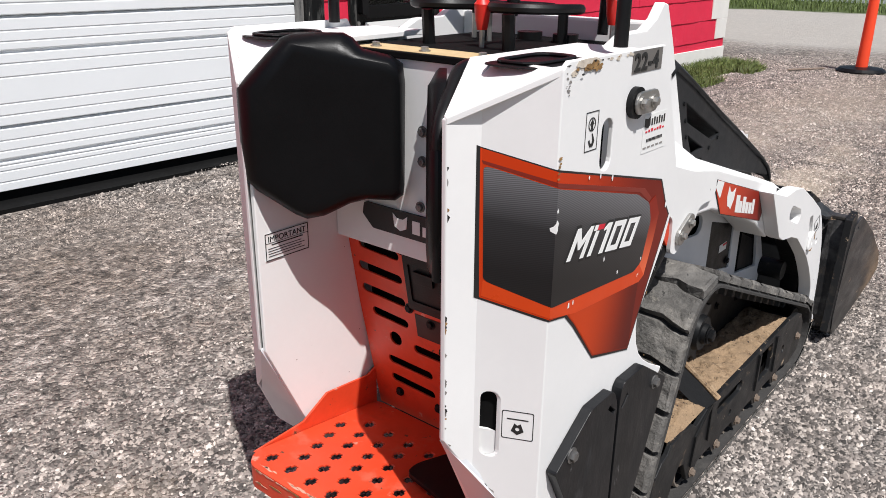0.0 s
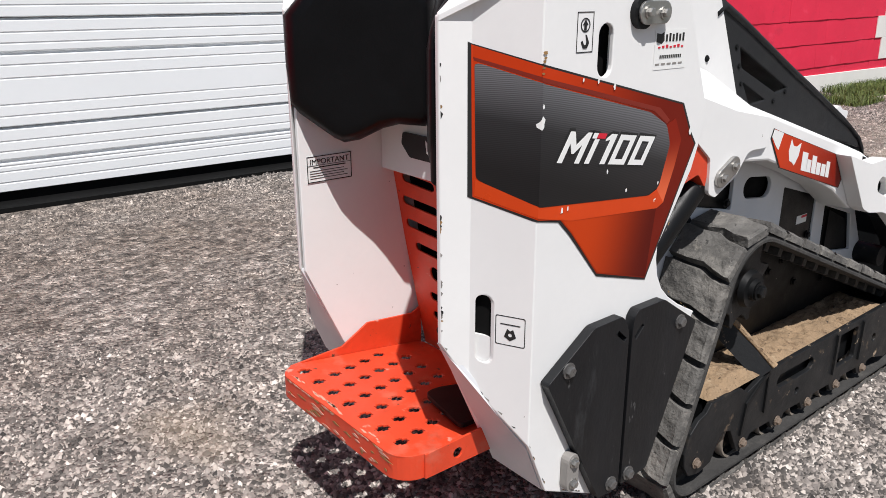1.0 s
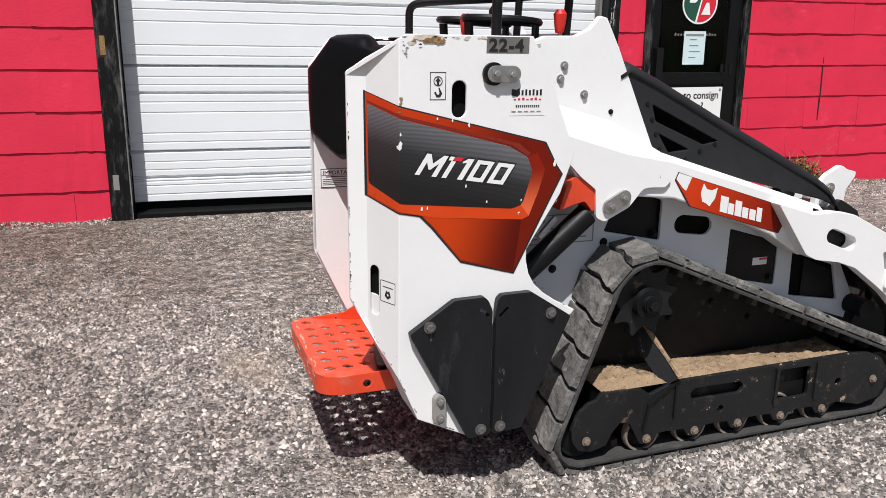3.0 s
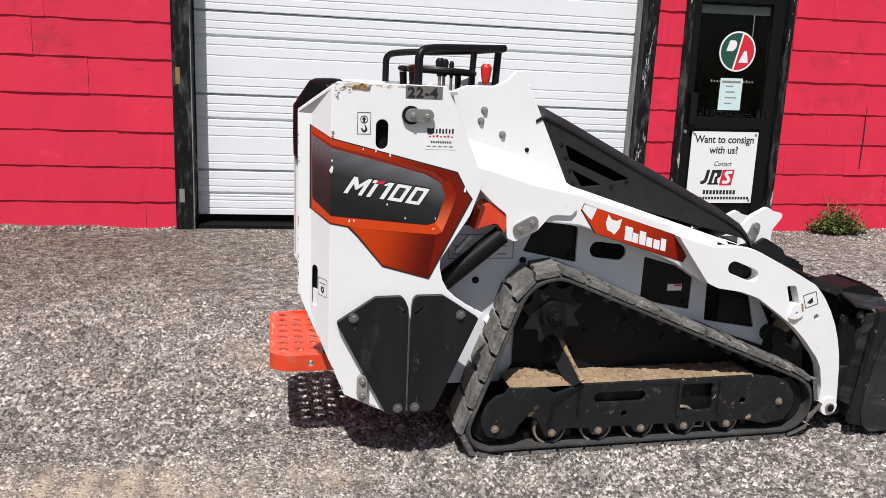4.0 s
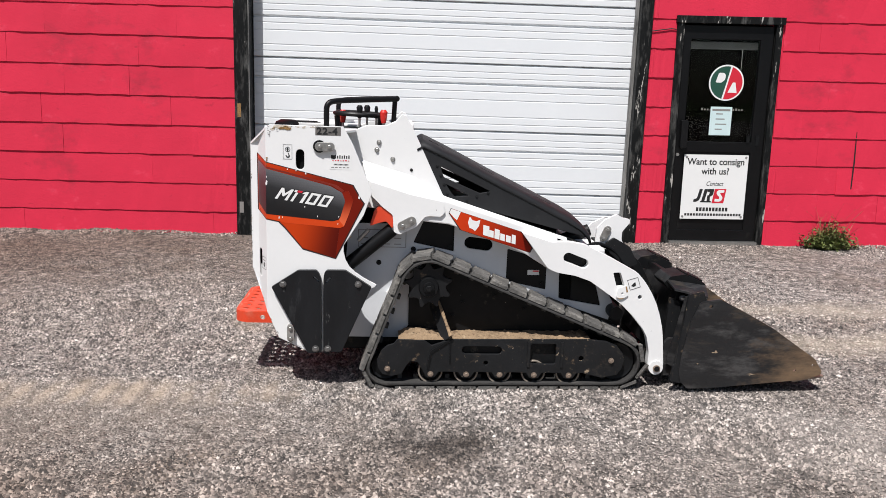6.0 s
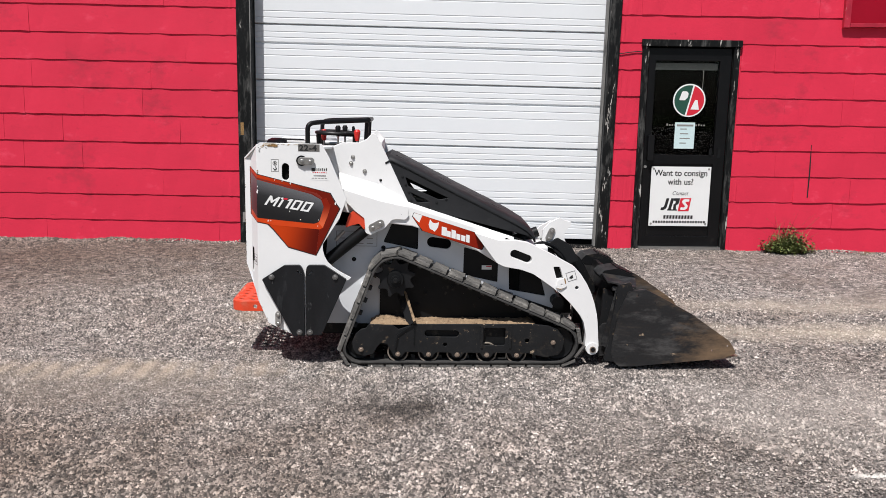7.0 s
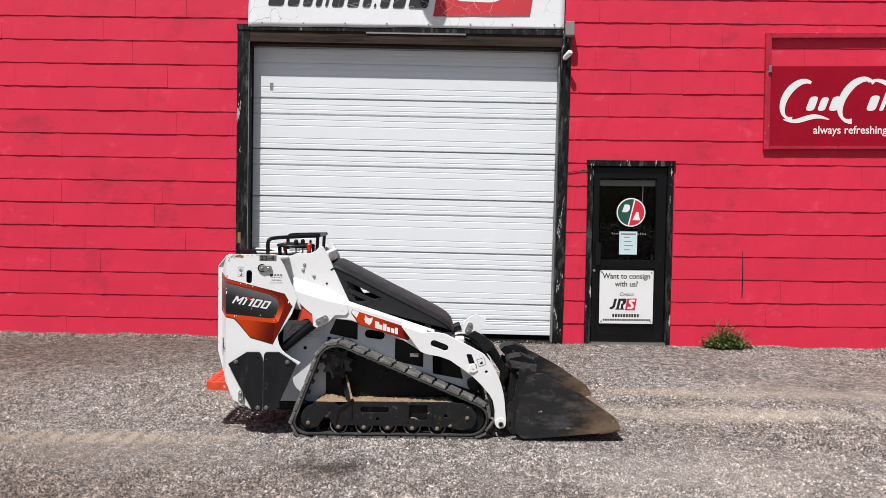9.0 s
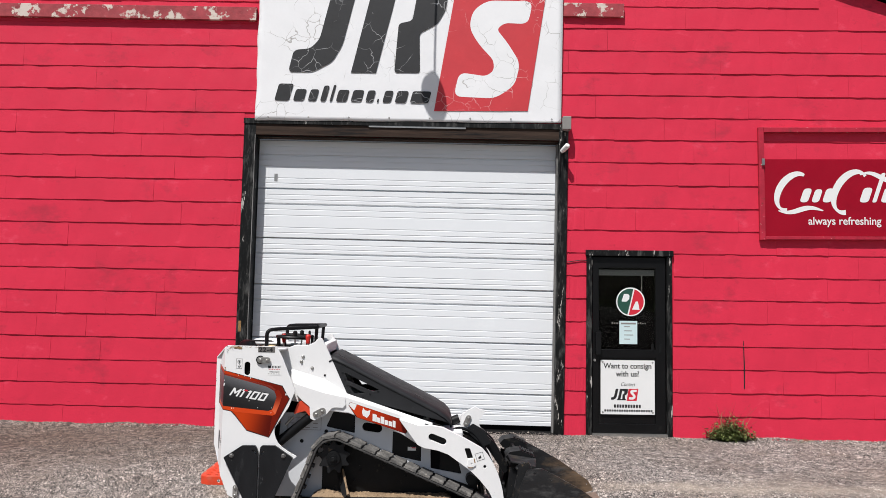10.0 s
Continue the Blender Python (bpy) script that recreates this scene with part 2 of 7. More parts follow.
DRYST = mat("dry_stem", (0.22, 0.13, 0.06), 0.8, var=0.3, scale=12, island=0.4)

GLASS = bpy.data.materials.new("window_glass")
GLASS.use_nodes = True
_g = GLASS.node_tree.nodes["Principled BSDF"]
_g.inputs["Transmission Weight"].default_value = 1.0
_g.inputs["Roughness"].default_value = 0.02
_g.inputs["IOR"].default_value = 1.2
_g.inputs["Base Color"].default_value = (0.8, 0.85, 0.85, 1)


def carbon_material():
    """Printed decal: fine woven line pattern over a grey-to-black print."""
    m = bpy.data.materials.new("decal_carbon_print")
    m.use_nodes = True
    n, l = m.node_tree.nodes, m.node_tree.links
    b = n["Principled BSDF"]
    tc = n.new("ShaderNodeTexCoord")
    sep = n.new("ShaderNodeSeparateXYZ")
    l.new(tc.outputs["Object"], sep.inputs[0])
    add = n.new("ShaderNodeMath")
    add.operation = "MULTIPLY_ADD"
    l.new(sep.outputs["X"], add.inputs[0])
    add.inputs[1].default_value = 0.30
    l.new(sep.outputs["Z"], add.inputs[2])
    r = n.new("ShaderNodeValToRGB")
    e = r.color_ramp.elements
    e[0].position, e[0].color = 0.0, (0.007, 0.007, 0.008, 1)
    e[1].position, e[1].color = 1.0, (0.17, 0.17, 0.18, 1)
    k = r.color_ramp.elements.new(0.45)
    k.color = (0.022, 0.022, 0.024, 1)
    mr = n.new("ShaderNodeMapRange")
    mr.inputs["From Min"].default_value, mr.inputs["From Max"].default_value = 1.235, 1.43
    l.new(add.outputs[0], mr.inputs["Value"])
    l.new(mr.outputs[0], r.inputs[0])
    w = n.new("ShaderNodeTexWave")
    w.inputs["Scale"].default_value = 95
    w.inputs["Distortion"].default_value = 1.2
    w.inputs["Detail Scale"].default_value = 0.6
    w.bands_direction = "Z"
    l.new(tc.outputs["Object"], w.inputs["Vector"])
    wr = n.new("ShaderNodeMapRange")
    wr.inputs["To Min"].default_value, wr.inputs["To Max"].default_value = 0.55, 1.25
    l.new(w.outputs["Fac"], wr.inputs["Value"])
    mul = n.new("ShaderNodeHueSaturation")
    l.new(r.outputs[0], mul.inputs["Color"])
    l.new(wr.outputs[0], mul.inputs["Value"])
    l.new(mul.outputs[0], b.inputs["Base Color"])
    b.inputs["Roughness"].default_value = 0.33
    return m


CARBON = carbon_material()


def graded(name, axis, a, b, ca, cb, lift=0.0):
    """A glossy print that runs from one colour to another along an axis."""
    m = bpy.data.materials.new(name)
    m.use_nodes = True
    n, l = m.node_tree.nodes, m.node_tree.links
    tc, sep, mr, mx, ad = (n.new(k) for k in ("ShaderNodeTexCoord", "ShaderNodeSeparateXYZ", "ShaderNodeMapRange", "ShaderNodeMix", "ShaderNodeMath"))
    l.new(tc.outputs["Object"], sep.inputs[0])
    ad.operation = "MULTIPLY_ADD"
    l.new(sep.outputs["Z"], ad.inputs[0])
    ad.inputs[1].default_value = lift
    l.new(sep.outputs[axis], ad.inputs[2])
    mr.inputs["From Min"].default_value, mr.inputs["From Max"].default_value = a, b
    mr.interpolation_type = "SMOOTHSTEP"
    l.new(ad.outputs[0], mr.inputs["Value"])
    mx.data_type = "RGBA"
    l.new(mr.outputs[0], mx.inputs["Factor"])
    mx.inputs[6].default_value, mx.inputs[7].default_value = (*ca, 1), (*cb, 1)
    l.new(mx.outputs[2], n["Principled BSDF"].inputs["Base Color"])
    n["Principled BSDF"].inputs["Roughness"].default_value = 0.3
    n["Principled BSDF"].inputs["Specular IOR Level"].default_value = 0.15
    return m


DECALG = graded("decal_graded_lower", "X", 0.98, 1.21, (0.50, 0.045, 0.006), (0.09, 0.006, 0.003), -0.25)
DECALB = graded("decal_graded_band", "X", 1.05, 1.42, (0.50, 0.040, 0.007), (0.15, 0.010, 0.004))
DECALA = graded("decal_graded_arm", "X", 1.25, 1.75, (0.55, 0.042, 0.008), (0.20, 0.011, 0.004), -0.8)
DECALC = graded("decal_graded_corner", "Z", 0.815, 0.95, (0.72, 0.13, 0.05), (0.22, 0.014, 0.005))


def yard_tone(nt, co, col):
    """Tints a colour by where it lies on the yard: soil showing through, darker patches, tan wheel and track lanes,
    oil.
    """
    n, l = nt.nodes, nt.links
    sep = n.new("ShaderNodeSeparateXYZ")
    l.new(co, sep.inputs[0])

    def mth(op, a, b_):
        x = n.new("ShaderNodeMath")
        x.operation = op
        for s, v in zip(x.inputs, (a, b_)):
            if isinstance(v, (int, float)):
                s.default_value = v
            else:
                l.new(v, s)
        return x.outputs[0]

    def noi(s_, d=5.0):
        t = n.new("ShaderNodeTexNoise")
        t.inputs["Scale"].default_value, t.inputs["Detail"].default_value, t.inputs["Roughness"].default_value = s_, d, 0.65
        l.new(co, t.inputs["Vector"])
        return t.outputs["Fac"]

    def rng(v, a, b_, lo, hi):
        r = n.new("ShaderNodeMapRange")
        for k, val in (("From Min", a), ("From Max", b_), ("To Min", lo), ("To Max", hi)):
            r.inputs[k].default_value = val
        l.new(v, r.inputs["Value"])
        return r.outputs[0]

    def tint(fac, colour, blend="MULTIPLY"):
        x = n.new("ShaderNodeMix")
        x.data_type, x.blend_type = "RGBA", blend
        l.new(fac, x.inputs["Factor"])
        l.new(col, x.inputs[6])
        x.inputs[7].default_value = (*colour, 1)
        return x.outputs[2]

    wob = noi(2.6, 8)

    def spot(x, y, rx, ry, amount, soft=0.7, rough=2.0):
        dx = mth("DIVIDE", mth("SUBTRACT", sep.outputs["X"], x), rx)
        dy = mth("DIVIDE", mth("SUBTRACT", sep.outputs["Y"], y), ry)
        d = mth("SQRT", mth("ADD", mth("MULTIPLY", dx, dx), mth("MULTIPLY", dy, dy)), 0.0)
        d = mth("ADD", d, mth("MULTIPLY", mth("SUBTRACT", wob, 0.5), rough))
        return rng(d, 1.0 - soft, 1.0 + 0.3 * soft, amount, 0.0)

    col = tint(rng(noi(0.30, 3), 0.34, 0.60, 0.10, 0.7), (1.0, 0.92, 0.865))
    col = tint(rng(noi(0.9, 6), 0.46, 0.66, 0.0, 0.6), (0.74, 0.69, 0.655))
    col = tint(rng(mth("ADD", sep.outputs["X"], mth("MULTIPLY", mth("SUBTRACT", wob, 0.5), 2.0)), 0.5, -1.0, 0.0, 0.7), (0.84, 0.78, 0.74))
    col = tint(spot(-1.2, 4.0, 3.6, 1.5, 0.70), (0.54, 0.49, 0.44))
    col = tint(spot(0.2, -0.3, 1.8, 0.9, 0.8, 1.0, 2.6), (0.74, 0.68, 0.64))
    col = tint(spot(4.6, 4.3, 2.2, 0.6, 0.55), (0.70, 0.65, 0.60))
    col = tint(spot(0.4, -0.9, 2.0, 0.6, 0.4), (0.78, 0.73, 0.67))
    prints = mth("MULTIPLY", spot(0.25, 0.57, 0.95, 0.17, 1.0, 0.9, 2.6), rng(mth("SINE", mth("MULTIPLY", sep.outputs["X"], 48.0), 0.0), -0.6, 0.8, 0.22, 0.68))
    col = tint(prints, (0.47, 0.375, 0.28), "MIX")
    col = tint(spot(4.9, 1.38, 1.5, 0.22, 0.6, 1.0, 2.6), (0.49, 0.415, 0.325), "MIX")
    col = tint(spot(5.3, 2.15, 1.5, 0.22, 0.5, 1.0, 2.6), (0.48, 0.41, 0.33), "MIX")
    col = tint(spot(8.6, 2.0, 3.0, 0.9, 0.5, 1.0, 2.6), (0.39, 0.335, 0.27), "MIX")
    col = tint(spot(0.78, 1.75, 0.13, 0.20, 0.4, 1.0, 3.4), (0.33, 0.255, 0.18), "MIX")
    col = tint(spot(4.3, -0.1, 1.3, 0.55, 0.4, 1.0, 3.0), (0.47, 0.415, 0.37), "MIX")
    col = tint(spot(0.3, 0.30, 1.2, 0.30, 0.45, 1.0, 3.0), (0.235, 0.19, 0.155), "MIX")
    col = tint(spot(3.95, -0.75, 0.20, 0.028, 0.85, 0.7, 1.9), (0.66, 0.62, 0.57), "MIX")
    col = tint(spot(1.86, 0.0, 0.30, 0.12, 0.85, 0.9, 4.2), (0.20, 0.18, 0.17))
    col = tint(spot(2.0, 0.08, 0.10, 0.22, 0.7, 0.9, 3.6), (0.26, 0.24, 0.22))
    return col


def ground_material():
    """Crushed stone: cells of mixed greys and tans, worn lanes, dry soil, oil stains, turf beyond the lane."""
    m = bpy.data.materials.new("gravel")
    m.use_nodes = True
    n, l = m.node_tree.nodes, m.node_tree.links
    b = n["Principled BSDF"]
    b.inputs["Roughness"].default_value = 0.92
    b.inputs["Specular IOR Level"].default_value = 0.25
    tc = n.new("ShaderNodeTexCoord")
    co = tc.outputs["Object"]
    sep = n.new("ShaderNodeSeparateXYZ")
    l.new(co, sep.inputs[0])

    def vor(s):
        v = n.new("ShaderNodeTexVoronoi")
        v.inputs["Scale"].default_value = s
        l.new(co, v.inputs["Vector"])
        return v

    def noi(s, d=6.0):
        t = n.new("ShaderNodeTexNoise")
        t.inputs["Scale"].default_value = s
        t.inputs["Detail"].default_value = d
        t.inputs["Roughness"].default_value = 0.65
        l.new(co, t.inputs["Vector"])
        return t.outputs["Fac"]

    def rng(v, a, b_, lo=0.0, hi=1.0):
        r = n.new("ShaderNodeMapRange")
        r.inputs["From Min"].default_value, r.inputs["From Max"].default_value = a, b_
        r.inputs["To Min"].default_value, r.inputs["To Max"].default_value = lo, hi
        l.new(v, r.inputs["Value"])
        return r.outputs[0]

    def mix(f, a, b_):
        x = n.new("ShaderNodeMix")
        x.data_type = "RGBA"
        l.new(f, x.inputs["Factor"])
        for s, v in ((x.inputs[6], a), (x.inputs[7], b_)):
            if isinstance(v, tuple):
                s.default_value = (*v, 1)
            else:
                l.new(v, s)
        return x.outputs[2]

    def mth(op, a, b_):
        x = n.new("ShaderNodeMath")
        x.operation = op
        for s, v in zip(x.inputs, (a, b_)):
            if isinstance(v, (int, float)):
                s.default_value = v
            else:
                l.new(v, s)
        return x.outputs[0]

    v1, v2 = vor(70), vor(33)
    ramp = n.new("ShaderNodeValToRGB")
    e = ramp.color_ramp.elements
    e[0].position, e[0].color = 0.0, (0.085, 0.078, 0.072, 1)
    e[1].position, e[1].color = 1.0, (0.55, 0.51, 0.47, 1)
    for p, c in ((0.35, (0.195, 0.180, 0.168)), (0.7, (0.32, 0.289, 0.264)), (0.88, (0.46, 0.412, 0.364))):
        ramp.color_ramp.elements.new(p).color = (*c, 1)
    sp = n.new("ShaderNodeSeparateColor")
    l.new(v1.outputs["Color"], sp.inputs[0])
    l.new(sp.outputs[0], ramp.inputs[0])
    ramp2 = n.new("ShaderNodeValToRGB")
    for el, src in zip(ramp2.color_ramp.elements, ((0.0, (0.075, 0.07, 0.067, 1)), (1.0, (0.62, 0.585, 0.55, 1)))):
        el.position, el.color = src
    for p, c in ((0.4, (0.17, 0.158, 0.148)), (0.75, (0.27, 0.247, 0.228))):
        ramp2.color_ramp.elements.new(p).color = (*c, 1)
    sp2 = n.new("ShaderNodeSeparateColor")
    l.new(v2.outputs["Color"], sp2.inputs[0])
    l.new(sp2.outputs[0], ramp2.inputs[0])
    col = mix(rng(noi(7.0, 3), 0.4, 0.6, 0.15, 0.75), ramp.outputs[0], ramp2.outputs[0])
    hs = n.new("ShaderNodeHueSaturation")
    l.new(col, hs.inputs["Color"])
    l.new(rng(noi(13.0, 6), 0.34, 0.66, 0.42, 1.70), hs.inputs["Value"])
    col = hs.outputs[0]
    col = mix(rng(noi(0.55), 0.42, 0.62, 0.0, 0.25), col, (0.15, 0.14, 0.132))
    col = mix(rng(noi(1.7, 8), 0.56, 0.74, 0.0, 0.5), col, (0.30, 0.25, 0.195))

    col = yard_tone(m.node_tree, co, col)
    # pale lane beyond the building, turf past it
    edge = mth("ADD", sep.outputs["X"], mth("MULTIPLY", mth("SUBTRACT", noi(0.35), 0.5), 3.0))
    col = mix(rng(edge, 13.6, 15.4, 0.0, 0.75), col, (0.54, 0.505, 0.46))
    turf = mth("ADD", edge, mth("MULTIPLY", sep.outputs["Y"], 0.0))
    col = mix(rng(turf, 24.6, 25.2), col, (0.085, 0.115, 0.035))
    l.new(col, b.inputs["Base Color"])
    hgt = mth("ADD", mth("MULTIPLY", v1.outputs["Distance"], -1.0), mth("MULTIPLY", v2.outputs["Distance"], -0.8))
    bp = n.new("ShaderNodeBump")
    bp.inputs["Strength"].default_value = 0.9
    bp.inputs["Distance"].default_value = 0.022
    l.new(hgt, bp.inputs["Height"])
    l.new(bp.outputs[0], b.inputs["Normal"])
    return m


GRAVEL = ground_material()


def stone_material():
    m = bpy.data.materials.new("loose_stone")
    m.use_nodes = True
    n, l = m.node_tree.nodes, m.node_tree.links
    b = n["Principled BSDF"]
    b.inputs["Roughness"].default_value = 0.85
    g = n.new("ShaderNodeNewGeometry")
    r = n.new("ShaderNodeValToRGB")
    e = r.color_ramp.elements
    e[0].position, e[0].color = 0.0, (0.055, 0.051, 0.048, 1)
    e[1].position, e[1].color = 1.0, (0.78, 0.735, 0.69, 1)
    for p, c in ((0.35, (0.16, 0.144, 0.134)), (0.7, (0.39, 0.349, 0.322)), (0.92, (0.62, 0.56, 0.51))):
        r.color_ramp.elements.new(p).color = (*c, 1)
    l.new(g.outputs["Random Per Island"], r.inputs[0])
    tc = n.new("ShaderNodeTexCoord")
    t = n.new("ShaderNodeTexNoise")
    t.inputs["Scale"].default_value = 9.0
    t.inputs["Detail"].default_value = 7.0
    t.inputs["Roughness"].default_value = 0.72
    l.new(tc.outputs["Object"], t.inputs["Vector"])
    h = n.new("ShaderNodeHueSaturation")
    mr = n.new("ShaderNodeMapRange")
    mr.inputs["From Min"].default_value, mr.inputs["From Max"].default_value = 0.34, 0.66
    mr.inputs["To Min"].default_value, mr.inputs["To Max"].default_value = 0.32, 1.16
    l.new(t.outputs["Fac"], mr.inputs["Value"])
    l.new(mr.outputs[0], h.inputs["Value"])
    l.new(r.outputs[0], h.inputs["Color"])
    l.new(yard_tone(m.node_tree, tc.outputs["Object"], h.outputs[0]), b.inputs["Base Color"])
    return m


STONE = stone_material()


# ---- building blocks ----
def mesh_of(name, verts, faces, material, smooth=False):
    me = bpy.data.meshes.new(name)
    me.from_pydata(verts, [], faces)
    me.materials.append(material)
    if smooth:
        me.shade_smooth()
    return me


def finish(ob, bevel=0.0, smooth=0.0):
    if bevel:
        b = ob.modifiers.new("edge", "BEVEL")
        b.width, b.segments, b.limit_method, b.angle_limit = bevel, 2, "ANGLE", radians(35)
    if smooth:
        ob.data.set_sharp_from_angle(angle=radians(smooth))
        for p in ob.data.polygons:
            p.use_smooth = True
    return ob


INVERSE = {}          # things whose parts are drawn in the coordinates of the yard


def under(ob, parent):
    ob.parent = parent
    if parent is not None and parent.name in INVERSE:
        ob.matrix_parent_inverse = INVERSE[parent.name]


def part(name, bm, material, parent, label="", bevel=0.0, smooth=0.0, m=None):
    me = bpy.data.meshes.new(name)
    bm.normal_update()
    bm.to_mesh(me)
    bm.free()
    me.materials.append(material)
    ob = new(name, me)
    under(ob, parent)
    if m is not None:
        ob.matrix_basis = m
    if label:
        tagged(ob, label)
    return finish(ob, bevel, smooth)


def shared(name, me, parent, m=None, label=""):
    ob = new(name, me)
    under(ob, parent)
    if m is not None:
        ob.matrix_basis = m
    if label:
        tagged(ob, label)
    return ob


def thing(name, label, category, m=None, group="", kind=""):
    ob = new(name)
    ob.empty_display_size = 0.1
    if m is not None:
        ob.matrix_basis = m
    return tagged(ob, label, category, group, kind)


def rounded(pts, r, n=4, closed=True):
    """A polygon with its corners rounded off by r."""
    out = []
    k = len(pts)
    for i in range(k):
        p, a, b = Vector(pts[i]), Vector(pts[i - 1]), Vector(pts[(i + 1) % k])
        da, db = (a - p), (b - p)
        ra = min(r, da.length * 0.45, db.length * 0.45)
        s, e = p + da.normalized() * ra, p + db.normalized() * ra
        for j in range(n + 1):
            t = j / n
            q = s * (1 - t) ** 2 + p * 2 * t * (1 - t) + e * t * t
            out.append((q.x, q.y))
    return out


def pill(cx, cy, half, r, angle=0.0, n=8):
    """A slot with round ends: half its straight length, and the radius of its ends."""
    out = []
    c, s = math.cos(angle), math.sin(angle)
    for side in (1, -1):
        for j in range(n + 1):
            a = -math.pi / 2 + math.pi * j / n + (0 if side > 0 else math.pi)
            u, v = side * half + r * math.cos(a), r * math.sin(a)
            out.append((cx + u * c - v * s, cy + u * s + v * c))
    return out


def circle(cx, cy, r, n=20):
    return [(cx + r * math.cos(2 * math.pi * i / n), cy + r * math.sin(2 * math.pi * i / n)) for i in range(n)]


def box_loop(x0, y0, x1, y1):
    return [(x0, y0), (x1, y0), (x1, y1), (x0, y1)]


def slab(loops, d0, d1, place, cuts=()):
    """A plate: an outline and its holes, in (u, v), between the depths d0 and d1. place(u, v, d) gives the point in space.
    cuts: lines (two points) along which the plate may fold."""
    from mathutils.geometry import delaunay_2d_cdt
    pts, edges = [], []
    for loop in loops:
        base = len(pts)
        pts += [Vector(p) for p in loop]
        edges += [(base + i, base + (i + 1) % len(loop)) for i in range(len(loop))]
    for a, b in cuts:
        edges.append((len(pts), len(pts) + 1))
        pts += [Vector(a), Vector(b)]
    vs, es, fs, _, _, _ = delaunay_2d_cdt(pts, edges, [], 0, 1e-5)

    def inside(p, loop):
        c, k = False, len(loop)
        for i in range(k):
            (x0, y0), (x1, y1) = loop[i], loop[(i + 1) % k]
            if (y0 > p[1]) != (y1 > p[1]) and p[0] < (x1 - x0) * (p[1] - y0) / (y1 - y0) + x0:
                c = not c
        return c

    keep = []
    for f in fs:
        c = sum((vs[i] for i in f), Vector((0, 0))) / len(f)
        if inside(c, loops[0]) and not any(inside(c, h) for h in loops[1:]):
            keep.append(f)
    bm = bmesh.new()
    top = [bm.verts.new(place(v.x, v.y, d0)) for v in vs]
    low = [bm.verts.new(place(v.x, v.y, d1)) for v in vs]
    count = {}
    for f in keep:
        bm.faces.new([top[i] for i in f])
        bm.faces.new([low[i] for i in reversed(f)])
        for i in range(len(f)):
            a, b = f[i], f[(i + 1) % len(f)]
            count[(a, b)] = count.get((a, b), 0) + 1
    for (a, b) in count:
        if (b, a) not in count:
            bm.faces.new([top[b], top[a], low[a], low[b]])
    bmesh.ops.delete(bm, geom=[v for v in bm.verts if not v.link_faces], context="VERTS")
    bmesh.ops.recalc_face_normals(bm, faces=bm.faces)
    return bm


def side(u, v, d):
    """Outlines drawn in x and z, depth along y."""
    return (u, d, v)


def front(u, v, d):
    """Outlines drawn in y and z, depth along x."""
    return (d, u, v)


def flat(u, v, d):
    return (u, v, d)


def box(x0, x1, y0, y1, z0, z1, bm=None):
    bm = bm or bmesh.new()
    vs = [bm.verts.new((x, y, z)) for x in (x0, x1) for y in (y0, y1) for z in (z0, z1)]
    for f in ((0, 1, 3, 2), (4, 6, 7, 5), (0, 4, 5, 1), (2, 3, 7, 6), (0, 2, 6, 4), (1, 5, 7, 3)):
        bm.faces.new([vs[i] for i in f])
    bmesh.ops.recalc_face_normals(bm, faces=bm.faces)
    return bm


def tube(path, r, n=10, bm=None, caps=True):
    """A round bar along a path of points."""
    bm = bm or bmesh.new()
    path = [Vector(p) for p in path]
    rings = []
    up = None
    for i, p in enumerate(path):
        d = (path[min(i + 1, len(path) - 1)] - path[max(i - 1, 0)]).normalized()
        if up is None:
            up = d.orthogonal().normalized()
        up = (up - d * up.dot(d)).normalized()
        w = d.cross(up)
        rr = r[i] if isinstance(r, (list, tuple)) else r
        rings.append([bm.verts.new(p + (up * math.cos(2 * math.pi * k / n) + w * math.sin(2 * math.pi * k / n)) * rr) for k in range(n)])
    for a, b in zip(rings, rings[1:]):
        for k in range(n):
            bm.faces.new((a[k], a[(k + 1) % n], b[(k + 1) % n], b[k]))
    if caps:
        bm.faces.new(list(reversed(rings[0])))
        bm.faces.new(rings[-1])
    bmesh.ops.recalc_face_normals(bm, faces=bm.faces)
    return bm


def bend(points, r, n=5):
    """A path through points with its corners rounded."""
    pts = [Vector(p) for p in points]
    out = [pts[0]]
    for a, p, b in zip(pts, pts[1:], pts[2:]):
        ra = min(r, (a - p).length * 0.45, (b - p).length * 0.45)
        s, e = p + (a - p).normalized() * ra, p + (b - p).normalized() * ra
        out += [s * (1 - t) ** 2 + p * 2 * t * (1 - t) + e * t * t for t in [j / n for j in range(n + 1)]]
    return out + [pts[-1]]


def lathe(profile, n=24, axis="y", bm=None, at=(0, 0, 0), hollow=False):
    """A turned body: profile of (radius, depth)."""
    bm = bm or bmesh.new()
    rings = []
    for r, d in profile:
        ring = []
        for k in range(n):
            a = 2 * math.pi * k / n
            c, s = r * math.cos(a), r * math.sin(a)
            p = {"y": (c, d, s), "x": (d, c, s), "z": (c, s, d)}[axis]
            ring.append(bm.verts.new(Vector(p) + Vector(at)))
        rings.append(ring)
    for a, b in zip(rings, rings[1:]):
        for k in range(n):
            bm.faces.new((a[k], a[(k + 1) % n], b[(k + 1) % n], b[k]))
    if hollow:
        for k in range(n):
            bm.faces.new((rings[-1][k], rings[-1][(k + 1) % n], rings[0][(k + 1) % n], rings[0][k]))
    else:
        bm.faces.new(rings[0])
        bm.faces.new(rings[-1])
    bmesh.ops.recalc_face_normals(bm, faces=bm.faces)
    return bm


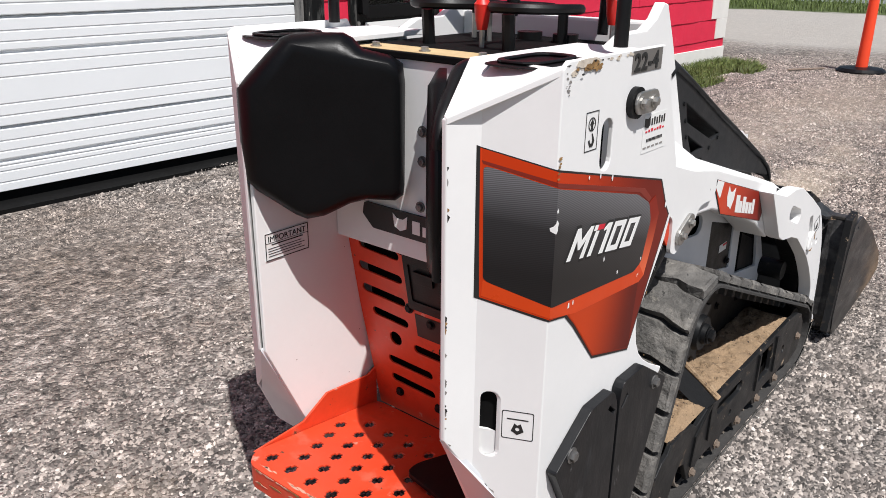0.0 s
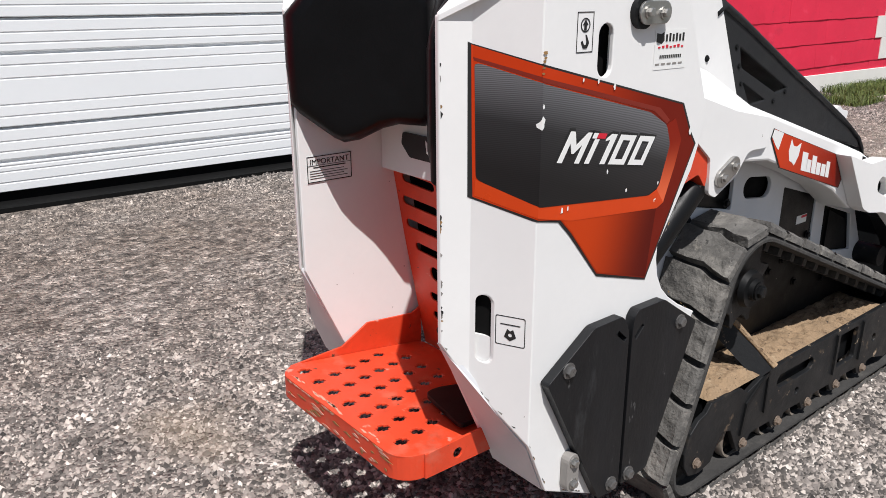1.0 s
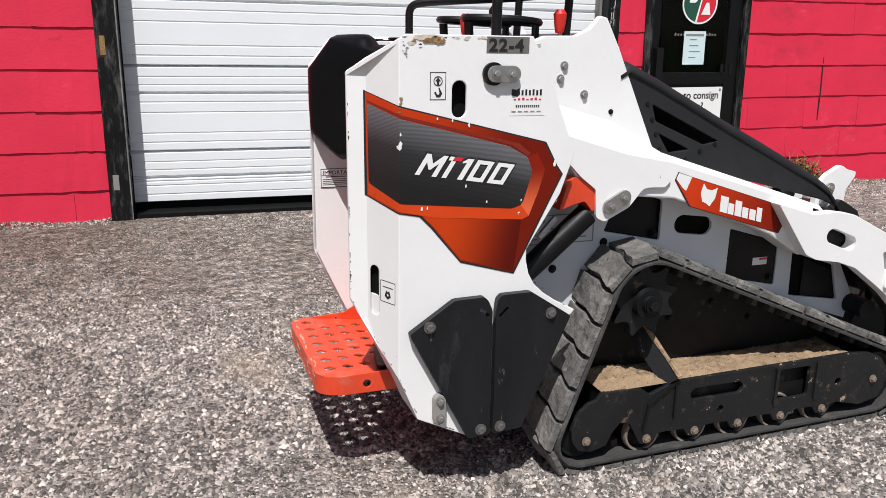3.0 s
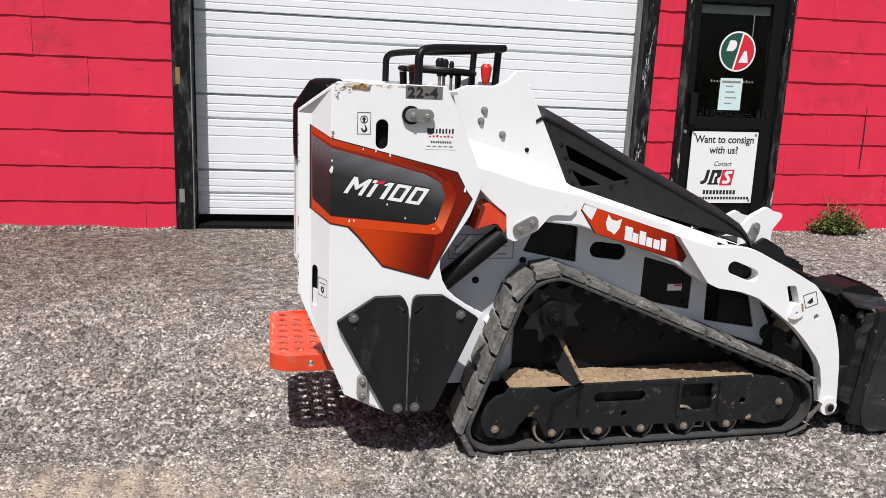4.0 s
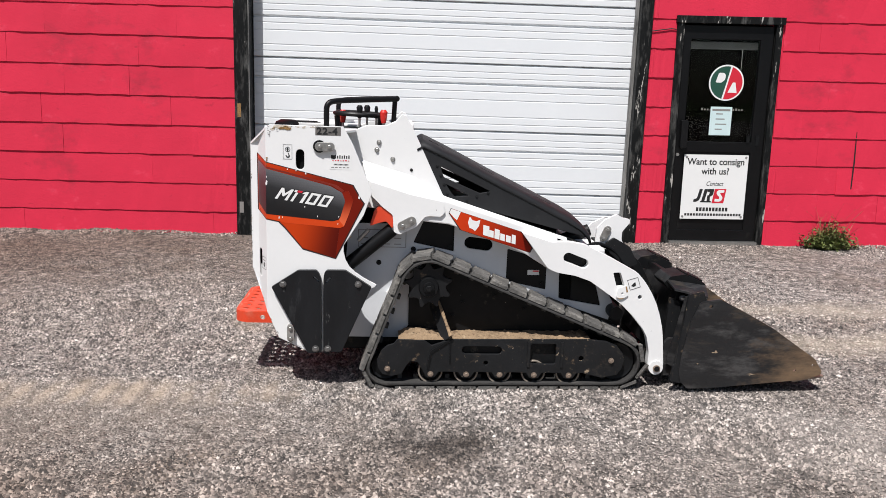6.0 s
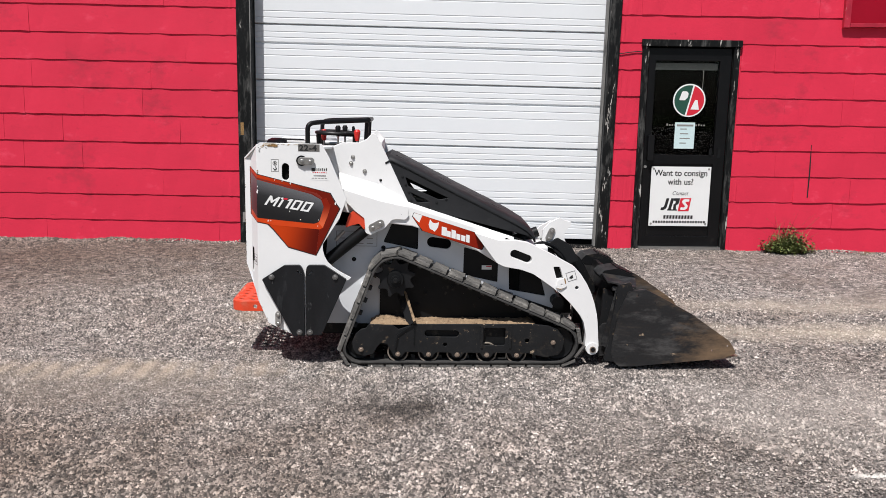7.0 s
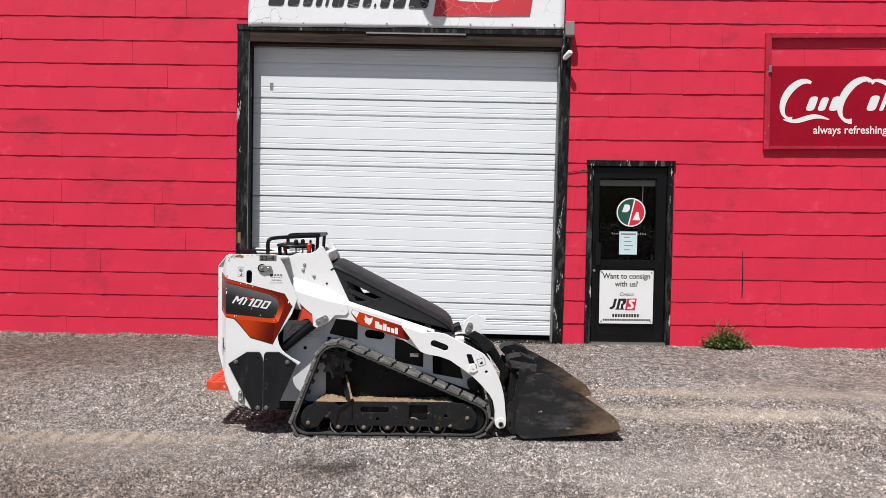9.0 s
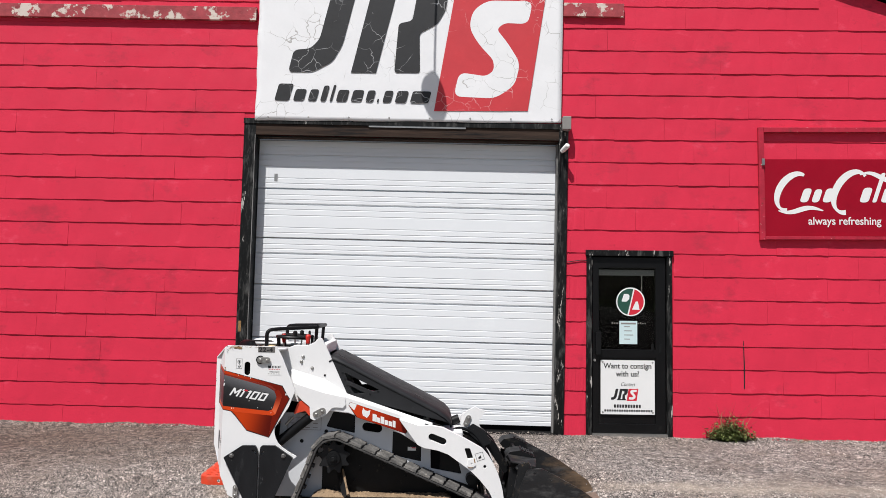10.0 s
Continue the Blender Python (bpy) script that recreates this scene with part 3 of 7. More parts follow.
def bolt_mesh(name, r, h, material):
    """A hexagon bolt head on a washer, its axis along -y."""
    bm = bmesh.new()
    lathe([(r * 1.45, 0.0), (r * 1.45, -h * 0.25)], 14, "y", bm)
    lathe([(r, -h * 0.25), (r, -h * 0.9), (r * 0.8, -h)], 6, "y", bm)
    me = bpy.data.meshes.new(name)
    bm.to_mesh(me)
    bm.free()
    me.materials.append(material)
    return me


def words(name, body, size, material, parent, m, shear=0.0, space=1.0, align="LEFT", depth=0.0006, wide=1.0, bold=0.0):
    """Raised lettering, read along x, standing up along y of the pose m; each letter is a part of its own."""
    cu = bpy.data.curves.new(name, "FONT")
    cu.body, cu.size, cu.shear, cu.space_character, cu.align_x, cu.extrude, cu.offset = body, size, shear, space, align, depth, bold
    tmp = bpy.data.objects.new(name, cu)
    me = bpy.data.meshes.new_from_object(tmp)
    bpy.data.objects.remove(tmp)
    co = [Vector((v.co.x * wide, v.co.y, v.co.z)) for v in me.vertices]
    root = list(range(len(co)))

    def find(i):
        while root[i] != i:
            root[i] = root[root[i]]
            i = root[i]
        return i

    for p in me.polygons:
        for i in p.vertices[1:]:
            root[find(i)] = find(p.vertices[0])
    span = {}
    for i, c in enumerate(co):
        a, b = span.get(find(i), (c.x - shear * c.y, c.x - shear * c.y))
        span[find(i)] = (min(a, c.x - shear * c.y), max(b, c.x - shear * c.y))
    groups = []
    for key, (a, b) in sorted(span.items(), key=lambda e: e[1]):
        if groups and min(b, groups[-1][1]) - max(a, groups[-1][0]) > 0.5 * min(b - a, groups[-1][1] - groups[-1][0]):
            groups[-1][2].add(key)
            groups[-1][1] = max(b, groups[-1][1])
        else:
            groups.append([a, b, {key}])
    for _, _, keys in groups:
        idx = [i for i in range(len(co)) if find(i) in keys]
        at = {v: k for k, v in enumerate(idx)}
        faces = [tuple(at[i] for i in p.vertices) for p in me.polygons if p.vertices[0] in at]
        shared(name, mesh_of(name, [tuple(co[i]) for i in idx], faces, material), parent, m)
    bpy.data.meshes.remove(me)


def bars(name, rows, material, parent, m, depth=0.0006):
    """Unreadable writing: flat bars (x0, y0, x1, y1) in the plane of the pose m."""
    for x0, y0, x1, y1 in rows:
        part(name, box(x0, x1, y0, y1, 0, depth), material, parent, m=m)


def cluster(name, material, blades, seed):
    """Blades (x, y, z, height, lean, width) as one mesh of bent tapering strips."""
    rnd = random.Random(seed)
    verts, faces = [], []
    for x, y, z, h, lean, w in blades:
        a = rnd.uniform(0, 2 * math.pi)
        dx, dy = math.cos(a), math.sin(a)
        sx, sy = -dy * w, dx * w
        base = len(verts)
        for j in range(4):
            t = j / 3
            k = w and (1 - t) ** 0.7
            px, py, pz = x + dx * lean * t * t * h, y + dy * lean * t * t * h, z + h * t * (1 - 0.25 * lean * t)
            verts += [(px - sx * k, py - sy * k, pz), (px + sx * k, py + sy * k, pz + 0.002)]
        for j in range(3):
            b = base + 2 * j
            faces.append((b, b + 1, b + 3, b + 2))
    return mesh_of(name, verts, faces, material)


# ---- ground ----
def ground_z(x):
    return 0.006 * (max(-4.0, min(7.0, x)) - 1.8)


def ground_height(x, y):
    return ground_z(x) + 0.012 * noise.noise((x * 0.35, y * 0.35, 0.3)) * min(1.0, max(0.0, abs(y - 1.0) - 0.6))


def build_ground():
    xs = sorted({-3000, -400, -60, -15, *[-6 + 0.5 * i for i in range(41)], 17, 22, 30, 60, 400, 3000})
    ys = sorted({-3000, -400, -60, -15, *[-8 + 0.5 * i for i in range(27)], 9, 20, 60, 400, 3000})
    verts = [(x, y, ground_height(x, y)) for y in ys for x in xs]
    w = len(xs)
    faces = [(j * w + i, j * w + i + 1, (j + 1) * w + i + 1, (j + 1) * w + i) for j in range(len(ys) - 1) for i in range(w - 1)]
    return tagged(new("ground", mesh_of("ground", verts, faces, GRAVEL, True)), "grey crushed-stone yard with worn tan lanes and oil stains", "ground", kind="structure")


build_ground()


def build_stones():
    """Loose crushed stone on the yard, thickest where one walks closest past it."""
    rng = np.random.default_rng(4)
    xs, ys, sz = [], [], []
    for x0, x1, y0, y1, n, s0, s1 in ((-1.6, 2.3, 0.2, 4.55, 105000, 0.0036, 0.0110), (-4.6, 6.6, -2.2, 4.65, 270000, 0.0045, 0.0130),
                                      (5.0, 13.0, 0.2, 4.4, 70000, 0.006, 0.014), (-0.6, 4.7, -1.2, 0.8, 90000, 0.0040, 0.0100), (-6.0, 9.0, -0.17, -0.005, 26000, 0.006, 0.016)):
        xs.append(rng.uniform(x0, x1, n))
        if y1 < 0:
            xs[-1] = np.where((xs[-1] > 0.1) & (xs[-1] < 4.05), xs[-1] - 5.5, xs[-1])
        ys.append(rng.uniform(y0, y1, n) if y1 > 0 else 4.6 - 0.0349 * (xs[-1] - 5) - 0.17 * rng.random(n) ** 1.7)
        sz.append(s0 + (s1 - s0) * rng.random(n) ** 2.2)
    x, y, s = np.concatenate(xs), np.concatenate(ys), np.concatenate(sz)
    # trodden patches: finer, flatter stone
    trod = np.sin(x * 1.7 + 1.3 * np.sin(y * 1.1)) * np.sin(y * 2.3 + 0.8 * np.sin(x * 2.1)) + 0.4 * np.sin(x * 5.1 + y * 3.7)
    s = s * np.where(trod > 0.35, 0.72, 1.0)
    n = len(x)
    foot = np.clip(1 - (4.6 - 0.0349 * (x - 5) - y) / 0.17, 0, 1)
    z = 0.006 * (np.clip(x, -4, 7) - 1.8) + foot * (0.016 + 0.016 * np.sin(x * 2.9 + 1.0) * np.sin(x * 1.3) + 0.008 * np.sin(x * 8.7)) * (rng.random(n) > 0.25)
    base = np.array([(1, 0, 0), (0, 1, 0), (-1, 0, 0), (0, -1, 0), (0, 0, 0.95)], float)
    base[:4, 2] = -0.2
    v = base[None] * (1 + rng.uniform(-0.45, 0.5, (n, 5, 1))) + rng.uniform(-0.3, 0.3, (n, 5, 3))
    a = rng.uniform(0, 2 * np.pi, n)
    c, sn = np.cos(a)[:, None], np.sin(a)[:, None]
    vx, vy = v[:, :, 0] * c - v[:, :, 1] * sn, v[:, :, 0] * sn + v[:, :, 1] * c
    co = np.stack([vx * s[:, None] + x[:, None], vy * s[:, None] + y[:, None], v[:, :, 2] * s[:, None] * 0.85 + z[:, None] + s[:, None] * 0.12], 2).reshape(-1, 3)
    tri = np.array([(0, 1, 4), (1, 2, 4), (2, 3, 4), (3, 0, 4)])
    f = (tri[None] + 5 * np.arange(n)[:, None, None]).reshape(-1)
    me = bpy.data.meshes.new("loose_stones")
    me.vertices.add(len(co))
    me.vertices.foreach_set("co", co.ravel())
    me.loops.add(len(f))
    me.loops.foreach_set("vertex_index", f)
    me.polygons.add(len(f) // 3)
    me.polygons.foreach_set("loop_start", np.arange(0, len(f), 3))
    me.polygons.foreach_set("loop_total", np.full(len(f) // 3, 3))
    me.update(calc_edges=True)
    me.materials.append(STONE)
    return tagged(new("loose_stones", me), "loose grey and tan crushed stone lying on the yard", "gravel", kind="stuff")


build_stones()

# ---- building: its front runs along x, turned by two degrees ----
WALL = pose(5, 4.6, 0, 0, 0, -2.0)
GX0, GX1, GZ = -4.757, -1.000, 3.60      # garage opening
DX0, DX1, DZ = -0.60, 0.40, 2.22         # entrance opening
WX0, WX1 = -12.0, 6.62


def eave(u):
    return 7.4 - 0.34 * abs(u + 2.9)


wall = thing("wall_front", "bright red shingled wall of an old workshop", "wall", WALL, kind="structure")
part("backing", slab([[(WX0, -0.3), (WX1, -0.3), (WX1, eave(WX1)), (-2.9, 7.4), (WX0, eave(WX0))],
                      box_loop(GX0 - 0.021, -0.1, GX1 + 0.021, GZ), box_loop(DX0, -0.05, DX1, DZ)], 0.0, 0.22, side), WALLRED, wall)
shell = bmesh.new()
box(WX0, WX0 + 0.2, 0.23, 9.0, -0.3, 4.2, shell)
box(WX1 - 0.2, WX1, 0.23, 9.0, -0.3, 4.1, shell)
box(WX0, WX1, 9.0, 9.2, -0.3, 4.1, shell)
tagged(part("wall_rear", shell, WALLRED, None, "plain red side and rear walls of the workshop", m=WALL), category="wall", kind="structure")
roof_bm = bmesh.new()
for sgn in (-1, 1):
    a, b = -2.9, -2.9 + sgn * 10.4
    za, zb = 7.44, 7.44 - 0.34 * 10.4
    vs = [roof_bm.verts.new(p) for p in ((a, -0.12, za), (b, -0.12, zb), (b, 9.4, zb), (a, 9.4, za), (a, -0.12, za + 0.16), (b, -0.12, zb + 0.16), (b, 9.4, zb + 0.16), (a, 9.4, za + 0.16))]
    for f in ((0, 1, 2, 3), (4, 7, 6, 5), (0, 4, 5, 1), (1, 5, 6, 2), (2, 6, 7, 3), (3, 7, 4, 0)):
        roof_bm.faces.new([vs[i] for i in f])
bmesh.ops.recalc_face_normals(roof_bm, faces=roof_bm.faces)
tagged(part("roof", roof_bm, BLACKS, None, "dark gable roof with a black edge board", m=WALL), category="roof", kind="structure")
tagged(part("floor", box(WX0 + 0.2, WX1 - 0.2, 0.23, 9.0, -0.3, 0.0), BLACKS, None, "dark floor inside the workshop", m=WALL), category="floor", kind="structure")


# Added dark sheet that stands for the unlit inside behind the door glass.
part("lobby_partition", box(-1.0, 0.8, 0.80, 0.84, -0.3, 2.7), CONSOLE, wall, "added dark sheet behind the entrance, blacking out the glass")


# garage door: ribbed sheet-metal sections in a recessed opening
def rib_section(z0, z1, x0, x1, y, narrow=0.2):
    """One section: a narrow and a wide band parted by a deep groove, with fine pressed ribs."""
    prof = [(y + 0.012, z0)]
    strong = [z1 - narrow]
    thin = [z1 - narrow * 0.42, z1 - narrow * 0.72]
    wide = z1 - narrow - z0
    thin += [z0 + wide * f for f in (0.14, 0.30, 0.66, 0.84)]
    marks = sorted([(z, 0.015, 0.021) for z in strong] + [(z, 0.007, 0.0040) for z in thin if z > z0 + 0.03])
    prof.append((y, z0 + 0.006))
    for z, w, d in marks:
        prof += [(y, z - w), (y + d, z - w * 0.5), (y + d, z + w * 0.3), (y, z + w)]
    prof += [(y, z1 - 0.020), (y + 0.020, z1 - 0.013)]
    bm = bmesh.new()
    rows = [[bm.verts.new((x, p[0], p[1])) for p in prof] for x in (x0, x1)]
    for i in range(len(prof) - 1):
        bm.faces.new((rows[0][i], rows[1][i], rows[1][i + 1], rows[0][i + 1]))
    back = [[bm.verts.new((x, y + 0.045, z)) for z in (z0, z1)] for x in (x0, x1)]
    bm.faces.new((back[0][0], back[0][1], back[1][1], back[1][0]))
    bm.faces.new((rows[0][-1], rows[1][-1], back[1][1], back[0][1]))
    bm.faces.new((rows[1][0], rows[0][0], back[0][0], back[1][0]))
    bmesh.ops.recalc_face_normals(bm, faces=bm.faces)
    return bm


gdoor = thing("garage_door", "white ribbed sheet-metal overhead garage door, closed", "garage door", WALL, kind="structure")
tops = [4.180, 3.580, 2.960, 2.336, 1.752, 1.092, 0.470]
GY = 0.165
for i, z1 in enumerate(tops):
    z0 = tops[i + 1] + 0.002 if i + 1 < len(tops) else 0.085
    part("panel", rib_section(z0, min(z1, 3.72), GX0 - 0.04, GX1 + 0.04, GY, 0.2 if z1 < 4 else 0.06), GDOOR, gdoor)
# near-black strip paints the shade of the gap below the door
part("bottom_seal", box(GX0, GX1, GY + 0.034, GY + 0.044, 0.0, 0.085), SHADEBLACK, gdoor, "near-black strip standing for the dark gap below the door")
part("latch_plate", box(-4.55, -4.51, GY - 0.004, GY - 0.001, 3.05, 3.14), STEEL, gdoor)
# sill coloured near-black to paint in the shade on it
tagged(part("door_sill", box(GX0 + 0.001, GX1 - 0.001, 0.002, 0.30, -0.2, 0.026), SHADEBLACK, None, "garage door sill, near-black with shade painted into its colour", m=WALL), category="sill", kind="structure")

gframe = thing("garage_door_frame", "worn black-painted timber frame round the garage door", "door frame", WALL, kind="structure")
for x0, x1, nm in ((GX0 - 0.146, GX0 + 0.002, "jamb"), (GX1 - 0.002, GX1 + 0.112, "jamb")):
    part(nm, box(x0, x1, -0.035, 0.02, -0.05, 3.80), TRIM, gframe, bevel=0.004)
for x0, x1 in ((GX0 - 0.020, GX0 - 0.0005), (GX1 + 0.0005, GX1 + 0.020)):
    part("reveal", box(x0, x1, 0.021, GY - 0.004, -0.05, GZ), TRIM, gframe)
part("stop", box(GX0, GX0 + 0.006, GY - 0.03, GY - 0.004, 0.0, GZ - 0.03), TRIM, gframe, "grey weathered door stop")
part("stop", box(GX1 - 0.018, GX1, 0.075, GY - 0.004, 0.0, GZ - 0.03), WEATHERED, gframe, "pale weathered door stop")
part("edge_bead", box(GX0 - 0.006, GX0 + 0.002, -0.040, -0.0355, 0.0, GZ), WEATHERED, gframe, "grey weathered bead")
part("head", box(GX0 + 0.003, GX1 - 0.003, -0.03, 0.02, GZ, 3.735), TRIMWOOD, gframe, "weathered bare timber head board")
part("head_cap", box(GX0 - 0.15, GX1 + 0.12, -0.046, 0.02, 3.7355, 3.80), TRIM, gframe, "black cap board")
part("soffit", box(GX0, GX1, 0.021, GY - 0.004, GZ - 0.02, GZ + 0.03), TRIMWOOD, gframe)
part("drip_strip", box(-3.35, -2.15, -0.044, -0.031, 3.715, 3.745), STEEL, gframe, "pale metal strip")
part("repair_patch", box(GX0 - 0.115, GX0 - 0.075, -0.0385, -0.036, 0.22, 0.33), LABELG, gframe)
part("rust_plate", box(GX0 - 0.12, GX0 - 0.085, -0.0385, -0.036, 1.16, 1.29), RUSTMARK, gframe, "rusty metal plate")

# entrance door, set slightly out of level
DOORM = WALL @ pose(0.008, 0, 0.034, 0, -0.7, 0)
edoor = thing("entrance_door", "black aluminium entrance door with a dark glass pane, closed", "door", DOORM, kind="structure")
for x0, x1, z0, z1 in ((-0.625, -0.555, -0.02, 2.165), (0.345, 0.41, -0.02, 2.165)):
    part("jamb", box(x0, x1, -0.03, 0.03, z0, z1), TRIM, edoor, bevel=0.003)
part("head", box(-0.635, 0.425, -0.045, 0.03, 2.166, 2.235), TRIM, edoor, "worn black head board", bevel=0.003)
LX0, LX1 = -0.545, 0.335
part("leaf_frame", slab([box_loop(LX0, 0.03, LX1, 2.15), box_loop(LX0 + 0.075, 1.03, LX1 - 0.12, 2.02), box_loop(LX0 + 0.075, 0.14, LX1 - 0.12, 0.93)], 0.0, 0.045, side), ALU, edoor, bevel=0.003)
part("kick_panel", box(LX0 + 0.07, LX1 - 0.115, 0.014, 0.03, 0.13, 0.94), ALU, edoor)
pane = part("pane", box(LX0 + 0.07, LX1 - 0.115, 0.018, 0.024, 1.02, 2.03), GLASS, edoor, "dark reflecting glass pane")
pane.visible_shadow = False
part("threshold", box(-0.555, 0.345, -0.06, 0.05, -0.05, 0.026), STEEL, edoor, "pale metal threshold")
part("pull_handle", slab([rounded(box_loop(-0.515, 0.97, -0.45, 1.24), 0.015)], -0.055, -0.002, side), BLACKP, edoor, bevel=0.004)
part("lock_cylinder", lathe([(0.016, -0.012), (0.016, 0.0)], 16, "y", at=(-0.52, 0, 0.90)), STEEL, edoor)
part("hinge_plate", box(0.255, 0.285, -0.006, -0.001, 1.0, 1.10), BLACKS, edoor)
part("blind", box(LX0 + 0.08, LX1 - 0.125, 0.05, 0.07, 1.93, 2.0), LOTGREY, edoor, "grey rolled blind behind the glass")
part("pull_cord", tube([(0.06, 0.045, 1.93), (0.06, 0.045, 1.50)], 0.003, 6), LABELG, edoor)
tagged(part("door_stop_block", box(0.16, 0.19, -0.012, -0.001, 1.03, 1.10), BLACKS, edoor))

UP = pose(0, 0, 0, 90, 0, 0)            # lettering stands upright and faces the yard
sticker = thing("window_emblem", "round green and red emblem sticker on the door glass", "sticker", WALL @ pose(-0.095, 0.0165, 1.643) @ Matrix.Diagonal((1.05, 1, 1.05, 1)))
part("rim", slab([circle(0, 0, 0.166, 40)], -0.0006, 0, side), LABELW, sticker)
half_l = [(0.03, 0.15)] + [(0.152 * math.cos(a), 0.152 * math.sin(a)) for a in [math.pi * (0.44 + 1.02 * j / 20) for j in range(21)]] + [(-0.035, -0.148), (0.0, 0.0)]
part("green_half", slab([half_l], -0.0014, -0.0008, side), LABELGR, sticker)
half_r = [(0.046, 0.145)] + [(0.152 * math.cos(a), 0.152 * math.sin(a)) for a in [math.pi * (0.40 - 0.97 * j / 20) for j in range(21)]] + [(-0.018, -0.15), (0.014, 0.0)]
part("red_half", slab([half_r], -0.0014, -0.0008, side), LABELR, sticker)
part("left_mark", slab([rounded([(-0.105, 0.0), (-0.045, 0.0), (-0.016, 0.03), (-0.012, 0.07), (-0.028, 0.09), (-0.078, 0.09)], 0.012)], -0.0022, -0.0016, side), LABELW, sticker)
part("right_mark", slab([[(0.018, -0.09), (0.105, -0.09), (0.085, 0.005), (0.06, 0.005)]], -0.0022, -0.0016, side), LABELW, sticker)
weblabel = thing("window_lettering", "small white line of lettering on the door glass", "lettering", WALL @ pose(-0.105, 0.0165, 1.382, 0, -0.7, 0))
bars("white_bar", [(-0.215 + 0.0285 * i, -0.009, -0.215 + 0.0285 * i + 0.015, 0.007 + 0.007 * (i % 4 == 0)) for i in range(15)], LABELG, weblabel, UP)
note = thing("paper_notice", "pale blue paper notice taped inside the door glass", "paper", WALL @ pose(-0.118, 0.012, 1.27, 0, -0.7, 0))
part("sheet", slab([box_loop(-0.108, -0.14, 0.108, 0.14)], 0, 0.0008, side), LABELP, note)
bars("writing_bar", [(-0.09, 0.10 - 0.002, 0.09, 0.118)] + [(-0.05, 0.065 - 0.05 * i, 0.02 + 0.02 * (i % 3), 0.075 - 0.05 * i) for i in range(4)], LABELG, note, pose(0, -0.0002, 0, 90, 0, 0))

poster = thing("consign_poster", "white consignment poster with black lettering screwed to the door", "poster", WALL @ pose(-0.123, -0.0065, 0.612, 0, -0.8, 0))
part("board", slab([rounded(box_loop(-0.325, -0.325, 0.325, 0.325), 0.008)], -0.003, 0.0, side), LABELW, poster)
PF = pose(0, -0.0036, 0, 90, 0, 0)
words("letter", "Want to consign", 0.092, LABELK, poster, pose(0, -0.0036, 0.225, 90, 0, 0), align="CENTER", wide=0.93, bold=0.0016)
words("letter", "with us?", 0.092, LABELK, poster, pose(0, -0.0036, 0.13, 90, 0, 0), align="CENTER", wide=0.93, bold=0.0016)
words("letter", "Contact", 0.062, LABELK, poster, pose(0, -0.0036, 0.015, 90, 0, 0), align="CENTER", shear=0.35, wide=0.85)


def firm_mark(parent, m, k, dark, red, white, depth, stretch=1.0, drop=0.0):
    """The firm's mark in plain shapes: a leaning hook, two leaning strokes, a red block with a pale curl. k: its scale."""
    def lean(pts, x0, z0):
        return [(k * (x0 + x + 0.225 * y), k * (z0 + y)) for x, y in pts]

    def low(pts):
        return [(k * x, k * (y * stretch + drop)) for x, y in pts]

    hook = rounded([(0.0, 0.0), (0.30, 0.0), (0.52, 0.14), (0.59, 0.36), (0.595, 1.25), (0.29, 1.25), (0.285, 0.42), (0.20, 0.30), (0.0, 0.28)], 0.06, 4)
    part("dark_hook", slab([lean(hook, -1.775, -0.005)], 0, depth, flat), dark, parent, m=m)
    part("dark_stroke", slab([lean([(0.0, 0.0), (0.31, 0.0), (0.315, 1.25), (0.0, 1.25)], -0.992, 0.0)], 0, depth, flat), dark, parent, m=m)
    leg = rounded([(0.0, 0.0), (0.32, 0.0), (0.19, 0.50), (0.38, 0.62), (0.44, 0.80), (0.40, 1.25), (-0.213, 1.25), (-0.213, 0.98), (0.04, 0.96), (0.06, 0.66), (-0.10, 0.62)], 0.045, 4)
    part("dark_stroke", slab([lean(leg, -0.455, 0.01)], 0, depth, flat), dark, parent, m=m)
    part("red_block", slab([low([(0.051, -0.463), (1.205, -0.439), (1.41, 1.07), (0.28, 1.05)])], 0, depth, flat), red, parent, m=m)
    curl = rounded([(0.29, -0.275), (0.80, -0.29), (1.04, -0.12), (1.10, 0.16), (0.94, 0.41), (0.80, 0.58), (0.90, 0.66), (1.19, 0.65), (1.24, 0.94), (0.68, 0.94), (0.50, 0.81), (0.46, 0.59), (0.58, 0.39), (0.77, 0.19),
                    (0.78, 0.06), (0.68, -0.015), (0.35, 0.03)], 0.10, 5)
    part("pale_swoosh", slab([low(curl)], depth + 0.0003, depth + 0.0008, flat), white, parent, m=m)


firm_mark(poster, pose(-0.018, -0.0036, -0.150, 90, 0, 0), 0.104, LABELK, LABELR, LABELW, 0.0006, 0.92, 0.30)
bars("small_line_bar", [(-0.13, -0.155, -0.02, -0.142)], LABELK, poster, PF)
bars("number_bar", [(-0.165 + 0.033 * i, -0.245, -0.165 + 0.033 * i + 0.024, -0.207) for i in range(10)], LABELK, poster, PF)
bars("address_bar", [(-0.28 + 0.0292 * i, -0.292, -0.28 + 0.0292 * i + 0.021, -0.268) for i in range(20)], LABELK, poster, PF)
screw = bolt_mesh("screw", 0.008, 0.006, STEEL)
for sx in (-0.3, 0.3):
    for sz in (-0.3, 0.3):
        shared("screw", screw, poster, pose(sx, -0.003, sz))

